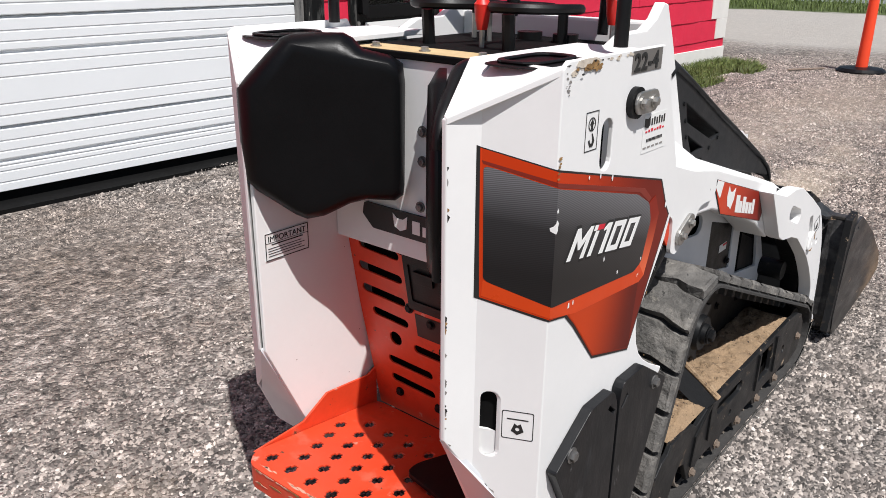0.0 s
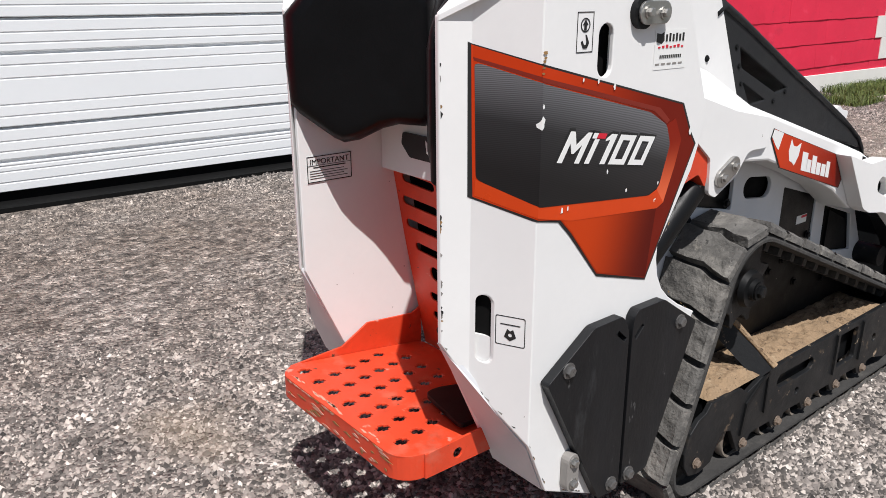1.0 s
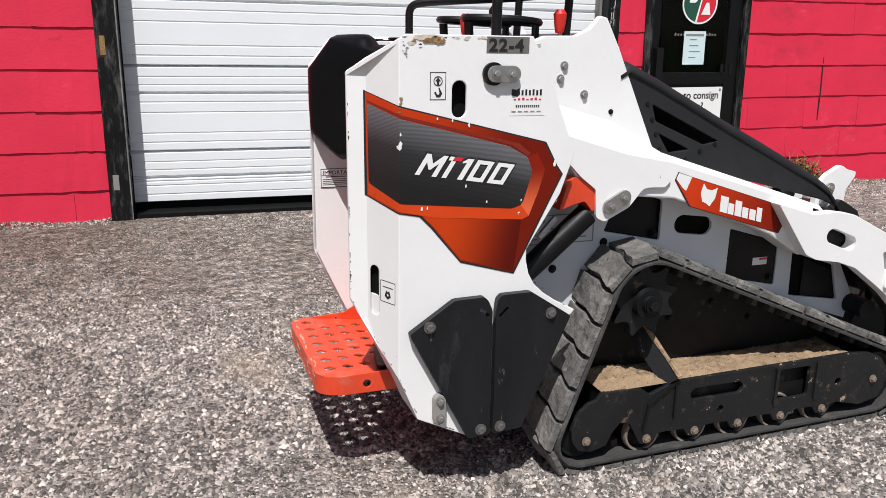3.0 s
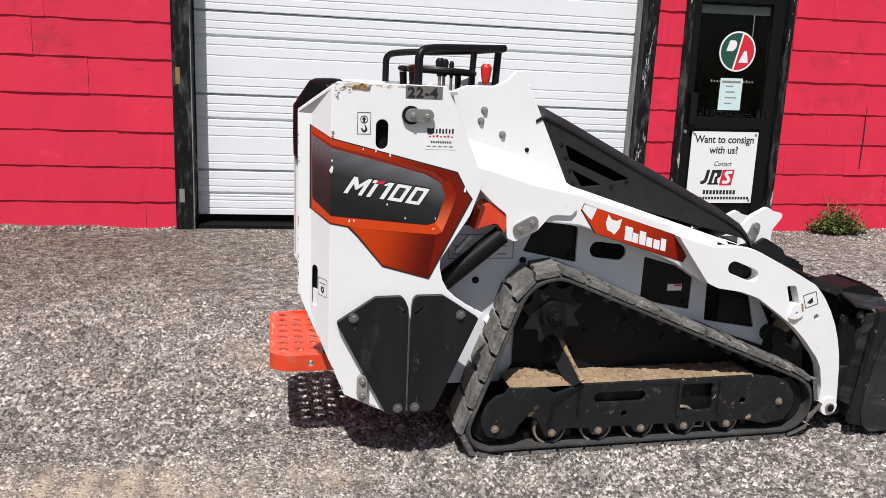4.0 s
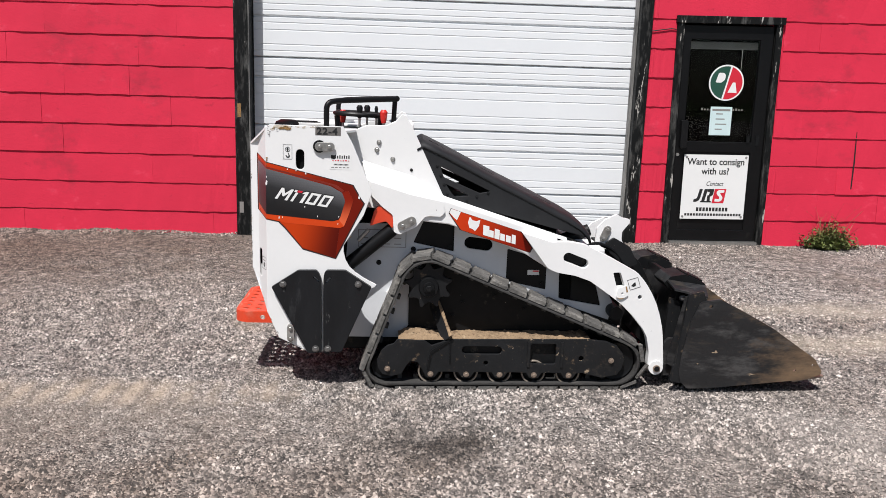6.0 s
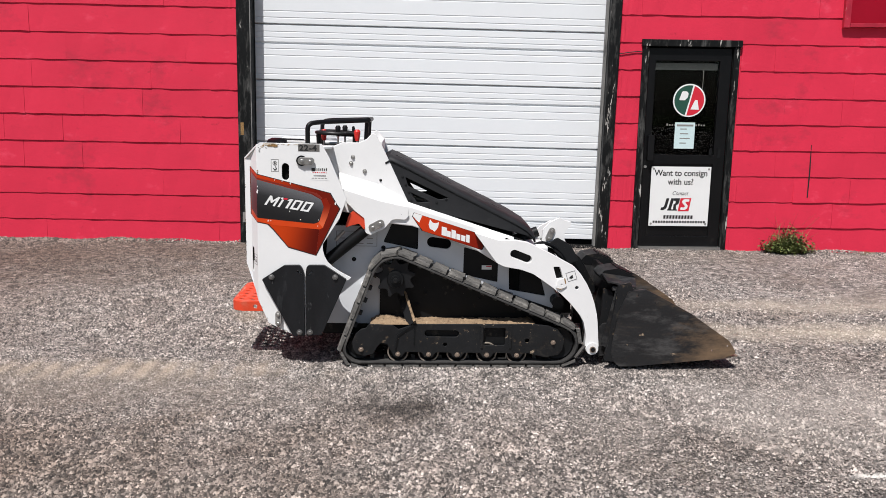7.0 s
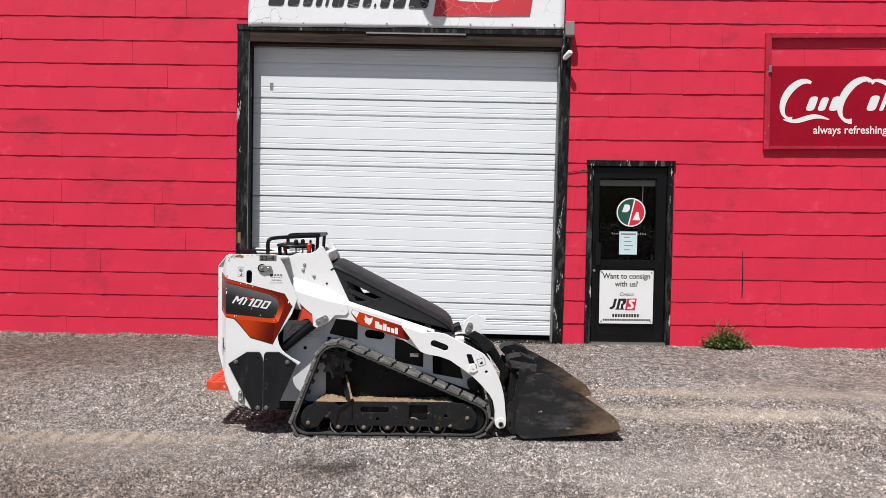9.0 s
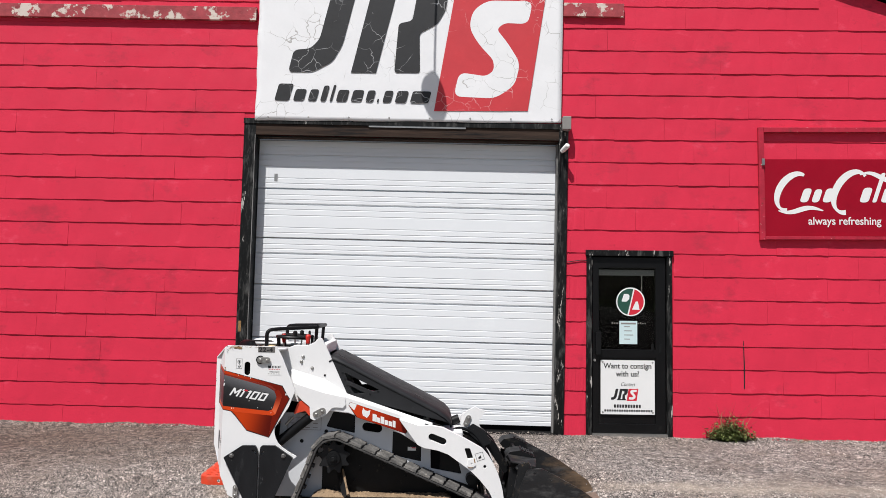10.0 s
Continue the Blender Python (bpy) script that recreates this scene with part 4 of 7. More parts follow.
# banner over the garage door
banner = thing("wall_banner", "large cracked white vinyl banner with black and red emblem", "banner", WALL)
bn_x0, bn_x1, bn_z0, bn_z1 = -4.765, -0.983, 3.77, 6.1
bm = bmesh.new()
nx, nz = 60, 36
grid = []
for j in range(nz + 1):
    row = []
    for i in range(nx + 1):
        u, z = bn_x0 + (bn_x1 - bn_x0) * i / nx, bn_z0 + (bn_z1 - bn_z0) * j / nz
        if j == 0:
            z += 0.012 * noise.noise((u * 2.2, 0.4, 0)) + 0.041 * i / nx
        if i == 0:
            u += 0.02 * noise.noise((z * 3, 0.9, 2))
        row.append(bm.verts.new((u, -0.052 + 0.004 * noise.noise((u * 1.6, z * 2.1, 0)) + 0.002 * noise.noise((u * 6 + z * 4, z * 5, 3)), z)))
    grid.append(row)
for j in range(nz):
    for i in range(nx):
        bm.faces.new((grid[j][i], grid[j][i + 1], grid[j + 1][i + 1], grid[j + 1][i]))
vin = part("sheet", bm, BANNER, banner, smooth=60)
sol = vin.modifiers.new("thick", "SOLIDIFY")
sol.thickness = 0.003
BF = pose(0, -0.0585, 0, 90, 0, 0)
firm_mark(banner, pose(-2.60, -0.0585, 4.39, 90, 0, 0), 1.0, BANNERK, BANNERR, BANNER, 0.0008)
x_ = -4.535
for w_, h_ in ((0.215, 0.215), (0.165, 0.15), (0.135, 0.15), (0.10, 0.20), (0.06, 0.21), (0.165, 0.15), (0.165, 0.15), (0.125, 0.15), (0.05, 0.045), (0.135, 0.15), (0.17, 0.15), (0.26, 0.15)):
    part("name_bar", slab([[(x_ + x + 0.25 * y, 4.022 + y) for x, y in rounded([(0, 0), (w_ - 0.03, 0), (w_ - 0.03, h_), (0, h_)], 0.03, 3)]], 0, 0.0008, flat), BANNERK, banner, m=BF)
    x_ += w_ + 0.018
for i in range(8):
    shared("grommet", screw, banner, pose(-4.6 + 0.5 * i, -0.062, 3.815 + 0.0054 * i))

lamp = thing("gooseneck_lamp", "black gooseneck sign lamp on the wall above the banner", "wall lamp", WALL @ pose(-2.75, 0, 6.54))
part("wall_plate", lathe([(0.06, 0.0), (0.06, -0.03)], 16, "y"), BLACKS, lamp)
part("arm", tube(bend([(0, -0.02, 0), (0, -0.5, 0.32), (-0.25, -1.02, 0.1), (-0.28, -1.1, -0.15)], 0.3, 8), 0.013, 8), BLACKS, lamp, smooth=40)
part("shade", lathe([(0.04, 0.06), (0.07, 0.02), (0.14, -0.16), (0.15, -0.2)], 24, "z", at=(-0.28, -1.1, -0.2)), BLACKS, lamp, smooth=40)

# peeling fascia boards on either side of the banner
for x0, x1, z in ((-11.5, -4.80, 5.03), (-0.975, -0.23, 5.15)):
    tagged(part("fascia_board", box(x0, x1, -0.06, -0.012, z, z + 0.17), FASCIA, None, "red fascia board with peeling paint on the wall", m=WALL, bevel=0.004), category="board", kind="structure")

# drinks sign: enamel panel in a taller timber frame
csign = thing("drinks_sign", "dark red enamel sign with white script strokes in a timber frame", "sign", WALL @ pose(1.443, 0, 2.43, 0, -1.2, 0) @ pose(-1.50, 0, -2.40))
for b in ((1.50, 1.565, 2.40, 3.78), (3.80, 3.865, 2.40, 3.78)):
    part("frame_side", box(b[0], b[1], -0.06, -0.014, b[2], b[3]), SIGNFRAME, csign, bevel=0.004)
part("frame_top", box(1.566, 3.799, -0.07, -0.014, 3.715, 3.775), SIGNFRAME, csign, bevel=0.004)
part("frame_bottom", box(1.566, 3.799, -0.065, -0.014, 2.405, 2.445), SIGNFRAME, csign, bevel=0.004)
part("panel", slab([box_loop(1.57, 2.45, 3.795, 3.388)], -0.04, -0.03, side), SIGNRED, csign, bevel=0.002)
part("bracket", box(1.53, 1.56, -0.085, -0.061, 3.31, 3.39), STEEL, csign)


def ribbon(path, widths, z):
    """A flowing brush stroke: a strip along a path with changing width."""
    bm = bmesh.new()
    pts = [Vector(p) for p in path]
    rows = []
    for i, p in enumerate(pts):
        d = (pts[min(i + 1, len(pts) - 1)] - pts[max(i - 1, 0)]).normalized()
        q = Vector((-d.y, d.x))
        rows.append([bm.verts.new((p.x + s * q.x * widths[i], p.y + s * q.y * widths[i], z)) for s in (-1, 1)])
    for a, b in zip(rows, rows[1:]):
        bm.faces.new((a[0], a[1], b[1], b[0]))
    bmesh.ops.recalc_face_normals(bm, faces=bm.faces)
    return bm


def script_loop(cx, cz, w, h, turn0, turn1, thick, slant=0.35, n=22):
    path, wid = [], []
    for i in range(n + 1):
        a = turn0 + (turn1 - turn0) * i / n
        x, y = w * math.cos(a), h * math.sin(a)
        path.append((cx + x + slant * y, cz + y))
        wid.append(thick * (0.35 + 0.65 * abs(math.cos(a + 0.5))))
    return path, wid


SGN = pose(0, -0.0412, 0, 90, 0, 0)
for cx, cz, w, h, t0, t1, th in ((1.905, 2.985, 0.175, 0.225, 1.15, 4.75, 0.042), (2.60, 2.985, 0.185, 0.25, 0.9, 4.85, 0.044)):
    p_, w_ = script_loop(cx, cz, w, h, t0, t1, th)
    part("script_stroke", ribbon(p_, w_, 0.0), LABELW, csign, m=SGN)
for cx, w, h in ((1.985, 0.10, 0.17), (2.125, 0.09, 0.16), (2.255, 0.11, 0.17), (2.70, 0.11, 0.18), (2.855, 0.05, 0.36), (2.955, 0.12, 0.18), (3.12, 0.11, 0.17)):
    part("script_block", slab([rounded([(cx, 2.86), (cx + w, 2.86), (cx + w + 0.35 * h, 2.86 + h), (cx + 0.35 * h, 2.86 + h)], 0.045, 5)], 0.0, 0.0006, flat), LABELW, csign, m=SGN)
for x0, x1, z0, amp in ((1.73, 2.27, 2.765, 0.028), (2.72, 3.32, 3.17, 0.05)):
    wave = [(x0 + (x1 - x0) * i / 17, z0 + amp * math.sin(2 * math.pi * i / 17 + (0.6 if z0 > 3 else 3.4))) for i in range(18)]
    part("script_stroke", ribbon(wave, [0.006 + 0.024 * math.sin(math.pi * i / 17) for i in range(18)], 0.0003), LABELW, csign, m=SGN)
words("letter", "always refreshing", 0.133, LABELW, csign, pose(2.085, -0.0412, 2.59, 90, 0, 0), wide=0.95, bold=0.0014)

# small fixtures by the garage door
fbox = thing("junction_box", "grey metal junction box on the door frame corner", "electrical box", WALL @ pose(-0.93, -0.05, 3.78))
part("case", box(-0.045, 0.055, -0.13, 0.0, -0.07, 0.09), LABELG, fbox, bevel=0.006)
part("conduit", tube(bend([(-0.02, -0.03, -0.07), (-0.02, -0.03, -0.2), (-0.05, 0.0, -0.24), (-0.06, 0.0, -0.6)], 0.03), 0.009, 8), BLACKP, fbox)
cam_box = thing("security_camera", "small white bullet security camera on the door frame", "camera", WALL @ pose(-0.96, -0.038, 3.47))
part("mount", lathe([(0.028, 0.0), (0.028, -0.02), (0.012, -0.03), (0.012, -0.07)], 16, "y"), LABELW, cam_box, smooth=40)
part("body", tube([(0.0, -0.07, -0.005), (0.04, -0.16, 0.035), (0.045, -0.175, 0.04)], [0.03, 0.033, 0.02], 14), LABELW, cam_box, smooth=40)
wire = thing("door_wire", "thin black wire drooping from garage frame to entrance door", "cable", WALL @ pose(-0.9, -0.02, 2.1))
part("strand", tube([(-0.02, 0, 0.0), (0.1, 0, 0.02), (0.2, 0, 0.035), (0.27, 0, 0.03)], 0.005, 6), LABELK, wire)


# weeds at the foot of the wall
def weed(name, x, y, r, h, n, seed, label, leaf=0.012):
    """Leaning stems set with small folded leaves, thin dry stalks above them."""
    rnd = random.Random(seed)
    w = thing(name, label, "weed", pose(x, y, ground_z(x)), group="weeds along the wall")
    verts, faces = [], []
    stems = []
    for _ in range(n):
        a, d = rnd.uniform(0, 6.283), r * rnd.random() ** 0.7
        foot = Vector((0.35 * d * math.cos(a), 0.25 * d * math.sin(a), 0))
        top = Vector((d * math.cos(a), min(0.05, 0.5 * d * math.sin(a)), h * rnd.uniform(0.35, 1.0) * (1.08 - 0.75 * d / r)))
        stems.append((foot.x, foot.y, 0, max(0.03, top.z), 0.3, 0.0018))
        for _k in range(11):
            t = rnd.uniform(0.12, 1.0)
            p = foot.lerp(top, t) + Vector((rnd.uniform(-1, 1), rnd.uniform(-1, 0.3), rnd.uniform(-0.6, 0.6))) * 0.02
            a2, el = rnd.uniform(0, 6.283), rnd.uniform(-0.7, 0.8)
            d1 = Vector((math.cos(a2) * math.cos(el), math.sin(a2) * math.cos(el), math.sin(el)))
            sd_ = d1.cross(Vector((0, 0, 1))).normalized()
            up_ = sd_.cross(d1)
            k = leaf * rnd.uniform(0.6, 1.5)
            b0 = len(verts)
            verts += [tuple(p), tuple(p + d1 * k * 1.1 + sd_ * k * 0.45 + up_ * k * 0.25), tuple(p + d1 * k * 2.6), tuple(p + d1 * k * 1.1 - sd_ * k * 0.45 + up_ * k * 0.25)]
            faces += [(b0, b0 + 1, b0 + 2), (b0, b0 + 2, b0 + 3)]
    tagged(shared("leaves", mesh_of("leaves", verts, faces, LEAF), w), kind="stuff")
    st = stems + [(rnd.uniform(-r, r) * 0.6, rnd.uniform(-0.05, 0.02), 0, h * rnd.uniform(0.7, 1.45), rnd.uniform(0.1, 0.6), 0.0045) for _ in range(max(3, n // 6))]
    tagged(shared("stems", cluster("stems", DRYST, st, seed + 1), w, label="dry brown stems"), kind="stuff")
    return w


weed("weed_clump", 6.06, 4.47, 0.33, 0.37, 200, 3, "leafy green weed clump with dry stems against the red wall", 0.016)
weed("weed_clump", 8.25, 4.42, 0.14, 0.15, 40, 5, "small low green weed at the foot of the wall", 0.008)
weed("weed_clump", 6.95, 4.45, 0.16, 0.05, 20, 6, "sparse low green sprouts at the foot of the wall", 0.005)
weed("weed_clump", 9.3, 4.32, 0.5, 0.12, 80, 8, "low green weeds at the foot of the wall", 0.008)


def turf(name, x0, x1, y0, y1, n, h, seed, label):
    rnd = random.Random(seed)
    bl = []
    for _ in range(n):
        x, y = rnd.uniform(x0, x1), rnd.uniform(y0, y1)
        if noise.noise((x * 1.3, y * 1.3, seed)) > -0.15:
            bl.append((x, y, ground_z(x) - 0.005, h * rnd.uniform(0.3, 1.0), rnd.uniform(0.2, 1.2), 0.006 + 0.004 * (x > 20)))
    return tagged(new(name, cluster(name, GRASS, bl, seed)), label, "grass", kind="stuff")


turf("corner_grass", 8.9, 11.5, 3.5, 4.55, 9000, 0.13, 21, "patch of rough green grass at the building corner")
turf("verge_grass", 25.0, 31.0, 4.0, 24.0, 9000, 0.35, 22, "rough grass verge beyond the lane")

# corner blocks, base strip
base_strip = part("base_strip", box(4.4, WX1 + 0.012, -0.028, -0.004, -0.2, 0.25), WALLWHITE, None, "white-painted base strip along the wall", m=WALL, bevel=0.004)
tagged(base_strip, category="trim", kind="structure")

# picket fence beyond the lane
fence = thing("picket_fence", "long weathered white picket fence beyond the lane", "fence", pose(31.5, 9.0, 0, 0, 0, 90))
picket = bpy.data.meshes.new("picket")
bm = slab([[(-0.05, 0), (0.05, 0), (0.05, 1.45), (0, 1.55), (-0.05, 1.45)]], -0.012, 0.012, side)
bm.to_mesh(picket)
bm.free()
picket.materials.append(FENCE)
for i in range(100):
    shared("picket", picket, fence, pose(-4 + 0.17 * i, 0, ground_z(30)))
for z in (0.35, 1.1):
    part("rail", box(-4.1, 13, 0.02, 0.06, z, z + 0.09), FENCE, fence)

# delineator tube in a rubber base
pyl = thing("delineator_post", "orange delineator tube with grey top in a black rubber base", "bollard", pose(11.78, 2.5, ground_z(12)))
part("base", lathe([(0.30, 0.0), (0.31, 0.02), (0.27, 0.055), (0.12, 0.07)], 24, "z"), BLACKP, pyl, "black rubber base")
part("tube", lathe([(0.075, 0.05), (0.065, 0.85), (0.062, 0.95)], 20, "z"), PYLON, pyl, smooth=40)
part("cap", lathe([(0.064, 0.95), (0.06, 1.15), (0.03, 1.2)], 20, "z"), LABELG, pyl, smooth=40)
barw = thing("steel_bar", "thin rusty steel bar lying on the gravel", "bar", pose(11.35, 3.1, ground_z(11) + 0.02, 0, 0, -38))
part("rod", tube([(-0.25, 0, 0), (0.3, 0, 0.01)], 0.014, 8), RUSTY, barw)


# ---- the compact track loader ----
BASE = pose(2.2, 1.075, 0)
loader = thing("track_loader", "white and orange stand-on track loader with black bucket on gravel", "track loader", BASE)
INVERSE[loader.name] = BASE.inverted()
MID = 1.075
hexbolt = bolt_mesh("bolt", 0.0085, 0.010, STEEL)
bigbolt = bolt_mesh("bolt", 0.0115, 0.012, DARKSTEEL)
dullbolt = bolt_mesh("bolt", 0.0085, 0.009, DARKSTEEL)
hoodbolt = bolt_mesh("bolt", 0.0055, 0.005, BLACKS)
blackbolt = bolt_mesh("bolt", 0.009, 0.009, BLACKS)


def mirror(far):
    """Sides of the machine: y as it is, or mirrored about the middle."""
    return (lambda y: 2 * MID - y) if far else (lambda y: y)


def bolts(where, mesh, parent, far=False):
    my = mirror(far)
    for x, y, z in where:
        shared("bolt", mesh, parent, pose(x, my(y), z, 0, 0, 180 if far else 0))


def fold(x):
    """y of the side plate, which folds inwards towards the rear."""
    if x >= 1.060:
        return 0.640
    if x >= 1.005:
        return 0.640 + (1.060 - x) / 0.055 * 0.115
    return 0.755 + (1.005 - x) / 0.043 * 0.040


PLATE = [(0.962, 1.188), (1.060, 1.272), (1.078, 1.284), (1.419, 1.284), (1.463, 1.204), (1.557, 0.981), (1.518, 0.870), (1.424, 0.721), (1.424, 0.690), (1.434, 0.650),
         (1.452, 0.618), (1.479, 0.592), (1.520, 0.564), (1.584, 0.530), (1.575, 0.518), (1.545, 0.505), (1.416, 0.190), (1.256, 0.186), (1.114, 0.256), (1.066, 0.370), (0.964, 0.575)]
SLOT_UP = pill(1.2185, 1.127, 0.027, 0.0195, math.pi / 2)
SLOT_LOW = [(1.0185 + 0.55 * (x - 1.0185), z) for x, z in pill(1.0185, 0.614, 0.055, 0.0150, math.pi / 2)]
for far in (False, True):
    my = mirror(far)

    def plate_at(u, v, d):
        return (u, my(fold(u) + d), v)

    sp = part("side_plate", slab([PLATE, SLOT_UP, SLOT_LOW], 0.0, 0.010, plate_at, cuts=(((1.060, 0.1), (1.060, 1.4)), ((1.005, 0.1), (1.005, 1.4)))), WHITE, loader,
              "white painted steel side plate, chipped along its edges", bevel=0.002)
    # near-black sheets paint the shade inside both slots
    part("slot_backing", slab([box_loop(1.18, 1.06, 1.26, 1.20)], 0.03, 0.034, lambda u, v, d: (u, my(0.64 + d), v)), SHADEBLACK, sp)
    part("slot_backing", slab([box_loop(1.000, 0.53, 1.040, 0.70)], 0.034, 0.038, plate_at), SHADEBLACK, sp)
    part("slot_bracket", slab([rounded(box_loop(1.0095, 0.540, 1.030, 0.598), 0.004)], 0.016, 0.03, plate_at), WHITE, sp, "chipped white lug inside the slot")
    # inner wall of the standing bay
    part("inner_panel", slab([[(0.972, 1.175), (0.972, 0.570), (1.095, 0.300), (1.33, 0.300), (1.33, 1.262), (1.08, 1.262)]], 0.800, 0.812, lambda u, v, d: (u, my(d), v)), WHITE, loader,
         "white painted inner panel of the standing bay", bevel=0.002)
    part("bottom_flange", slab([[(0.964, 0.573), (1.066, 0.368), (1.114, 0.254), (1.256, 0.184), (1.256, 0.196), (1.120, 0.264), (1.074, 0.376), (0.974, 0.575)]], 0.652, 0.80, lambda u, v, d: (u, my(max(d, fold(u) + 0.011)), v)), GREYW, loader)
    # top cover: sloped face behind, flat cover ahead
    bm = bmesh.new()
    ring = [(0.962, 0.795, 1.190), (1.060, 0.641, 1.274), (1.085, 0.651, 1.266), (1.425, 0.651, 1.266), (1.47, 0.70, 1.268), (1.47, 0.86, 1.268), (1.115, 0.868, 1.268), (0.966, 0.803, 1.193)]
    top = [bm.verts.new((x, my(y), z)) for x, y, z in ring]
    low = [bm.verts.new((x, my(y), z - 0.012)) for x, y, z in ring]
    for a, b, c, d in ((0, 1, 6, 7), (1, 2, 6, 6), (2, 3, 4, 6), (4, 5, 6, 6)):
        idx = list(dict.fromkeys((a, b, c, d)))
        bm.faces.new([top[i] for i in idx])
        bm.faces.new([low[i] for i in reversed(idx)])
    for i in range(8):
        j = (i + 1) % 8
        bm.faces.new((top[i], low[i], low[j], top[j]))
    bmesh.ops.recalc_face_normals(bm, faces=bm.faces)
    part("top_cover", bm, WHITE, loader, "white top cover with worn rear corner", bevel=0.0015)
    part("cup_tray", slab([rounded([(1.05, 0.69), (1.24, 0.69), (1.24, 0.80), (1.05, 0.80)], 0.03)], 1.2665, 1.2695, lambda u, v, d: (u, my(v), d)), BLACKP, loader, "black plastic tray lid on the top cover", bevel=0.004)
    part("tray_rim", slab([rounded([(1.065, 0.70), (1.225, 0.70), (1.225, 0.79), (1.065, 0.79)], 0.04), rounded([(1.08, 0.71), (1.21, 0.71), (1.21, 0.78), (1.08, 0.78)], 0.03)], 1.270, 1.276, lambda u, v, d: (u, my(v), d)), BLACKP, loader, bevel=0.003)
    if not far:
        part("edge_trim", tube(bend([(0.986, 0.826, 0.89), (0.984, 0.828, 1.165), (1.045, 0.858, 1.207), (1.118, 0.892, 1.247), (1.20, 0.896, 1.244)], 0.03, 4), 0.0145, 10), BLACKP, loader, "black rubber edging", smooth=40)
    # thigh pad across the corner of the bay: a broad bevel above, a flat face, a drooping lower point
    back = [(0.014, 1.178), (0.014, 1.066), (0.020, 0.982), (0.040, 0.959), (0.123, 0.904), (0.147, 0.894), (0.185, 0.902), (0.241, 0.93), (0.278, 0.94), (0.339, 0.937), (0.357, 0.95),
            (0.359, 0.969), (0.362, 1.187), (0.357, 1.227), (0.331, 1.243), (0.274, 1.256), (0.255, 1.278), (0.236, 1.288), (0.191, 1.288), (0.134, 1.286), (0.111, 1.278)]
    face = [(0.056, 1.18), (0.054, 1.074), (0.055, 0.996), (0.068, 0.98), (0.134, 0.928), (0.154, 0.919), (0.184, 0.927), (0.243, 0.956), (0.279, 0.962), (0.336, 0.962), (0.346, 0.972),
            (0.349, 0.985), (0.351, 1.192), (0.347, 1.216), (0.328, 1.232), (0.277, 1.24), (0.245, 1.243), (0.221, 1.246), (0.188, 1.255), (0.153, 1.265), (0.137, 1.27)]
    bm = bmesh.new()
    o, du, deep = (Vector((0.952, 0.783)), Vector((0.220, 0.255)).normalized(), 1.0) if far else (Vector((0.956, 0.813)), Vector((0.272, 0.222)).normalized(), 0.55)
    nu = Vector((-du.y, du.x))
    rings = []
    for t, d, inset in ((0.02, -0.030, 0.0), (0.0, -0.004, 0.0), (0.16, 0.008, 0.0), (0.45, 0.020, 0.0), (0.80, 0.0285, 0.0), (1.0, 0.0305, 0.0), (1.0, 0.0312, 0.10), (1.0, 0.0290, 0.45), (1.0, 0.0285, 0.80)):
        ring = []
        for (u0, v0), (u1, v1) in zip(back, face):
            uu, vv = u0 + (u1 - u0) * t, v0 + (v1 - v0) * t
            uu, vv = uu + (0.20 - uu) * inset, vv + (1.08 - vv) * inset
            p = o + du * uu + nu * d * deep
            ring.append(bm.verts.new((p.x, my(p.y), vv if far else vv - 0.05)))
        rings.append(ring)
    n = len(back)
    for a, b in zip(rings, rings[1:]):
        for i in range(n):
            bm.faces.new((a[i], a[(i + 1) % n], b[(i + 1) % n], b[i]))
    bm.faces.new(rings[-1])
    bm.faces.new(list(reversed(rings[0])))
    bmesh.ops.recalc_face_normals(bm, faces=bm.faces)
    part("thigh_pad", bm, PAD, loader, "thick black moulded thigh pad", smooth=70)
    # two black wear guards with a slit between them
    g1 = [(1.083, 0.516), (1.209, 0.600), (1.295, 0.602), (1.308, 0.588), (1.3195, 0.560), (1.3215, 0.190), (1.256, 0.186)]
    g2 = [(1.3300, 0.558), (1.334, 0.590), (1.346, 0.603), (1.434, 0.604), (1.560, 0.522), (1.419, 0.196), (1.3305, 0.189)]
    for g, notch in ((g1, [(1.279, 0.566), (1.306, 0.543), (1.312, 0.550), (1.286, 0.573)]), (g2, [(1.338, 0.545), (1.344, 0.538), (1.368, 0.562), (1.362, 0.569)])):
        part("wear_guard", slab([rounded(g, 0.006, 2), notch], 0.616, 0.6385, lambda u, v, d: (u, my(d), v)), GUARD, loader, "thick black plastic wear guard bolted on", bevel=0.003)
    bolts([(1.138, 0.616, 0.532), (1.496, 0.616, 0.537), (1.293, 0.616, 0.210), (1.352, 0.616, 0.211)], bigbolt, loader, far)
    lug = part("tie_lug", slab([pill(1.172, 0.286, 0.027, 0.017, math.pi / 2)], 0.618, 0.639, lambda u, v, d: (u, my(d), v)), LABELG, loader, "grey bolted tie-down lug", bevel=0.002)
    bolts([(1.172, 0.618, 0.312), (1.172, 0.618, 0.262)], hexbolt, loader, far)
    # arm pivot cap with its lock plate
    part("pivot_washer", lathe([(0.029, 0.0), (0.029, 0.012)], 24, "y", at=(1.308, min(my(0.629), my(0.641)), 1.190)), BLACKS, loader, "black pivot washer", smooth=40)
    part("pivot_plate", slab([pill(1.334, 1.190, 0.025, 0.021)], 0.6225, 0.6285, lambda u, v, d: (u, my(d), v)), STEEL, loader, "grey steel pivot lock plate", bevel=0.002)
    bolts([(1.311, 0.6225, 1.191), (1.356, 0.6225, 1.189)], hexbolt, loader, far)

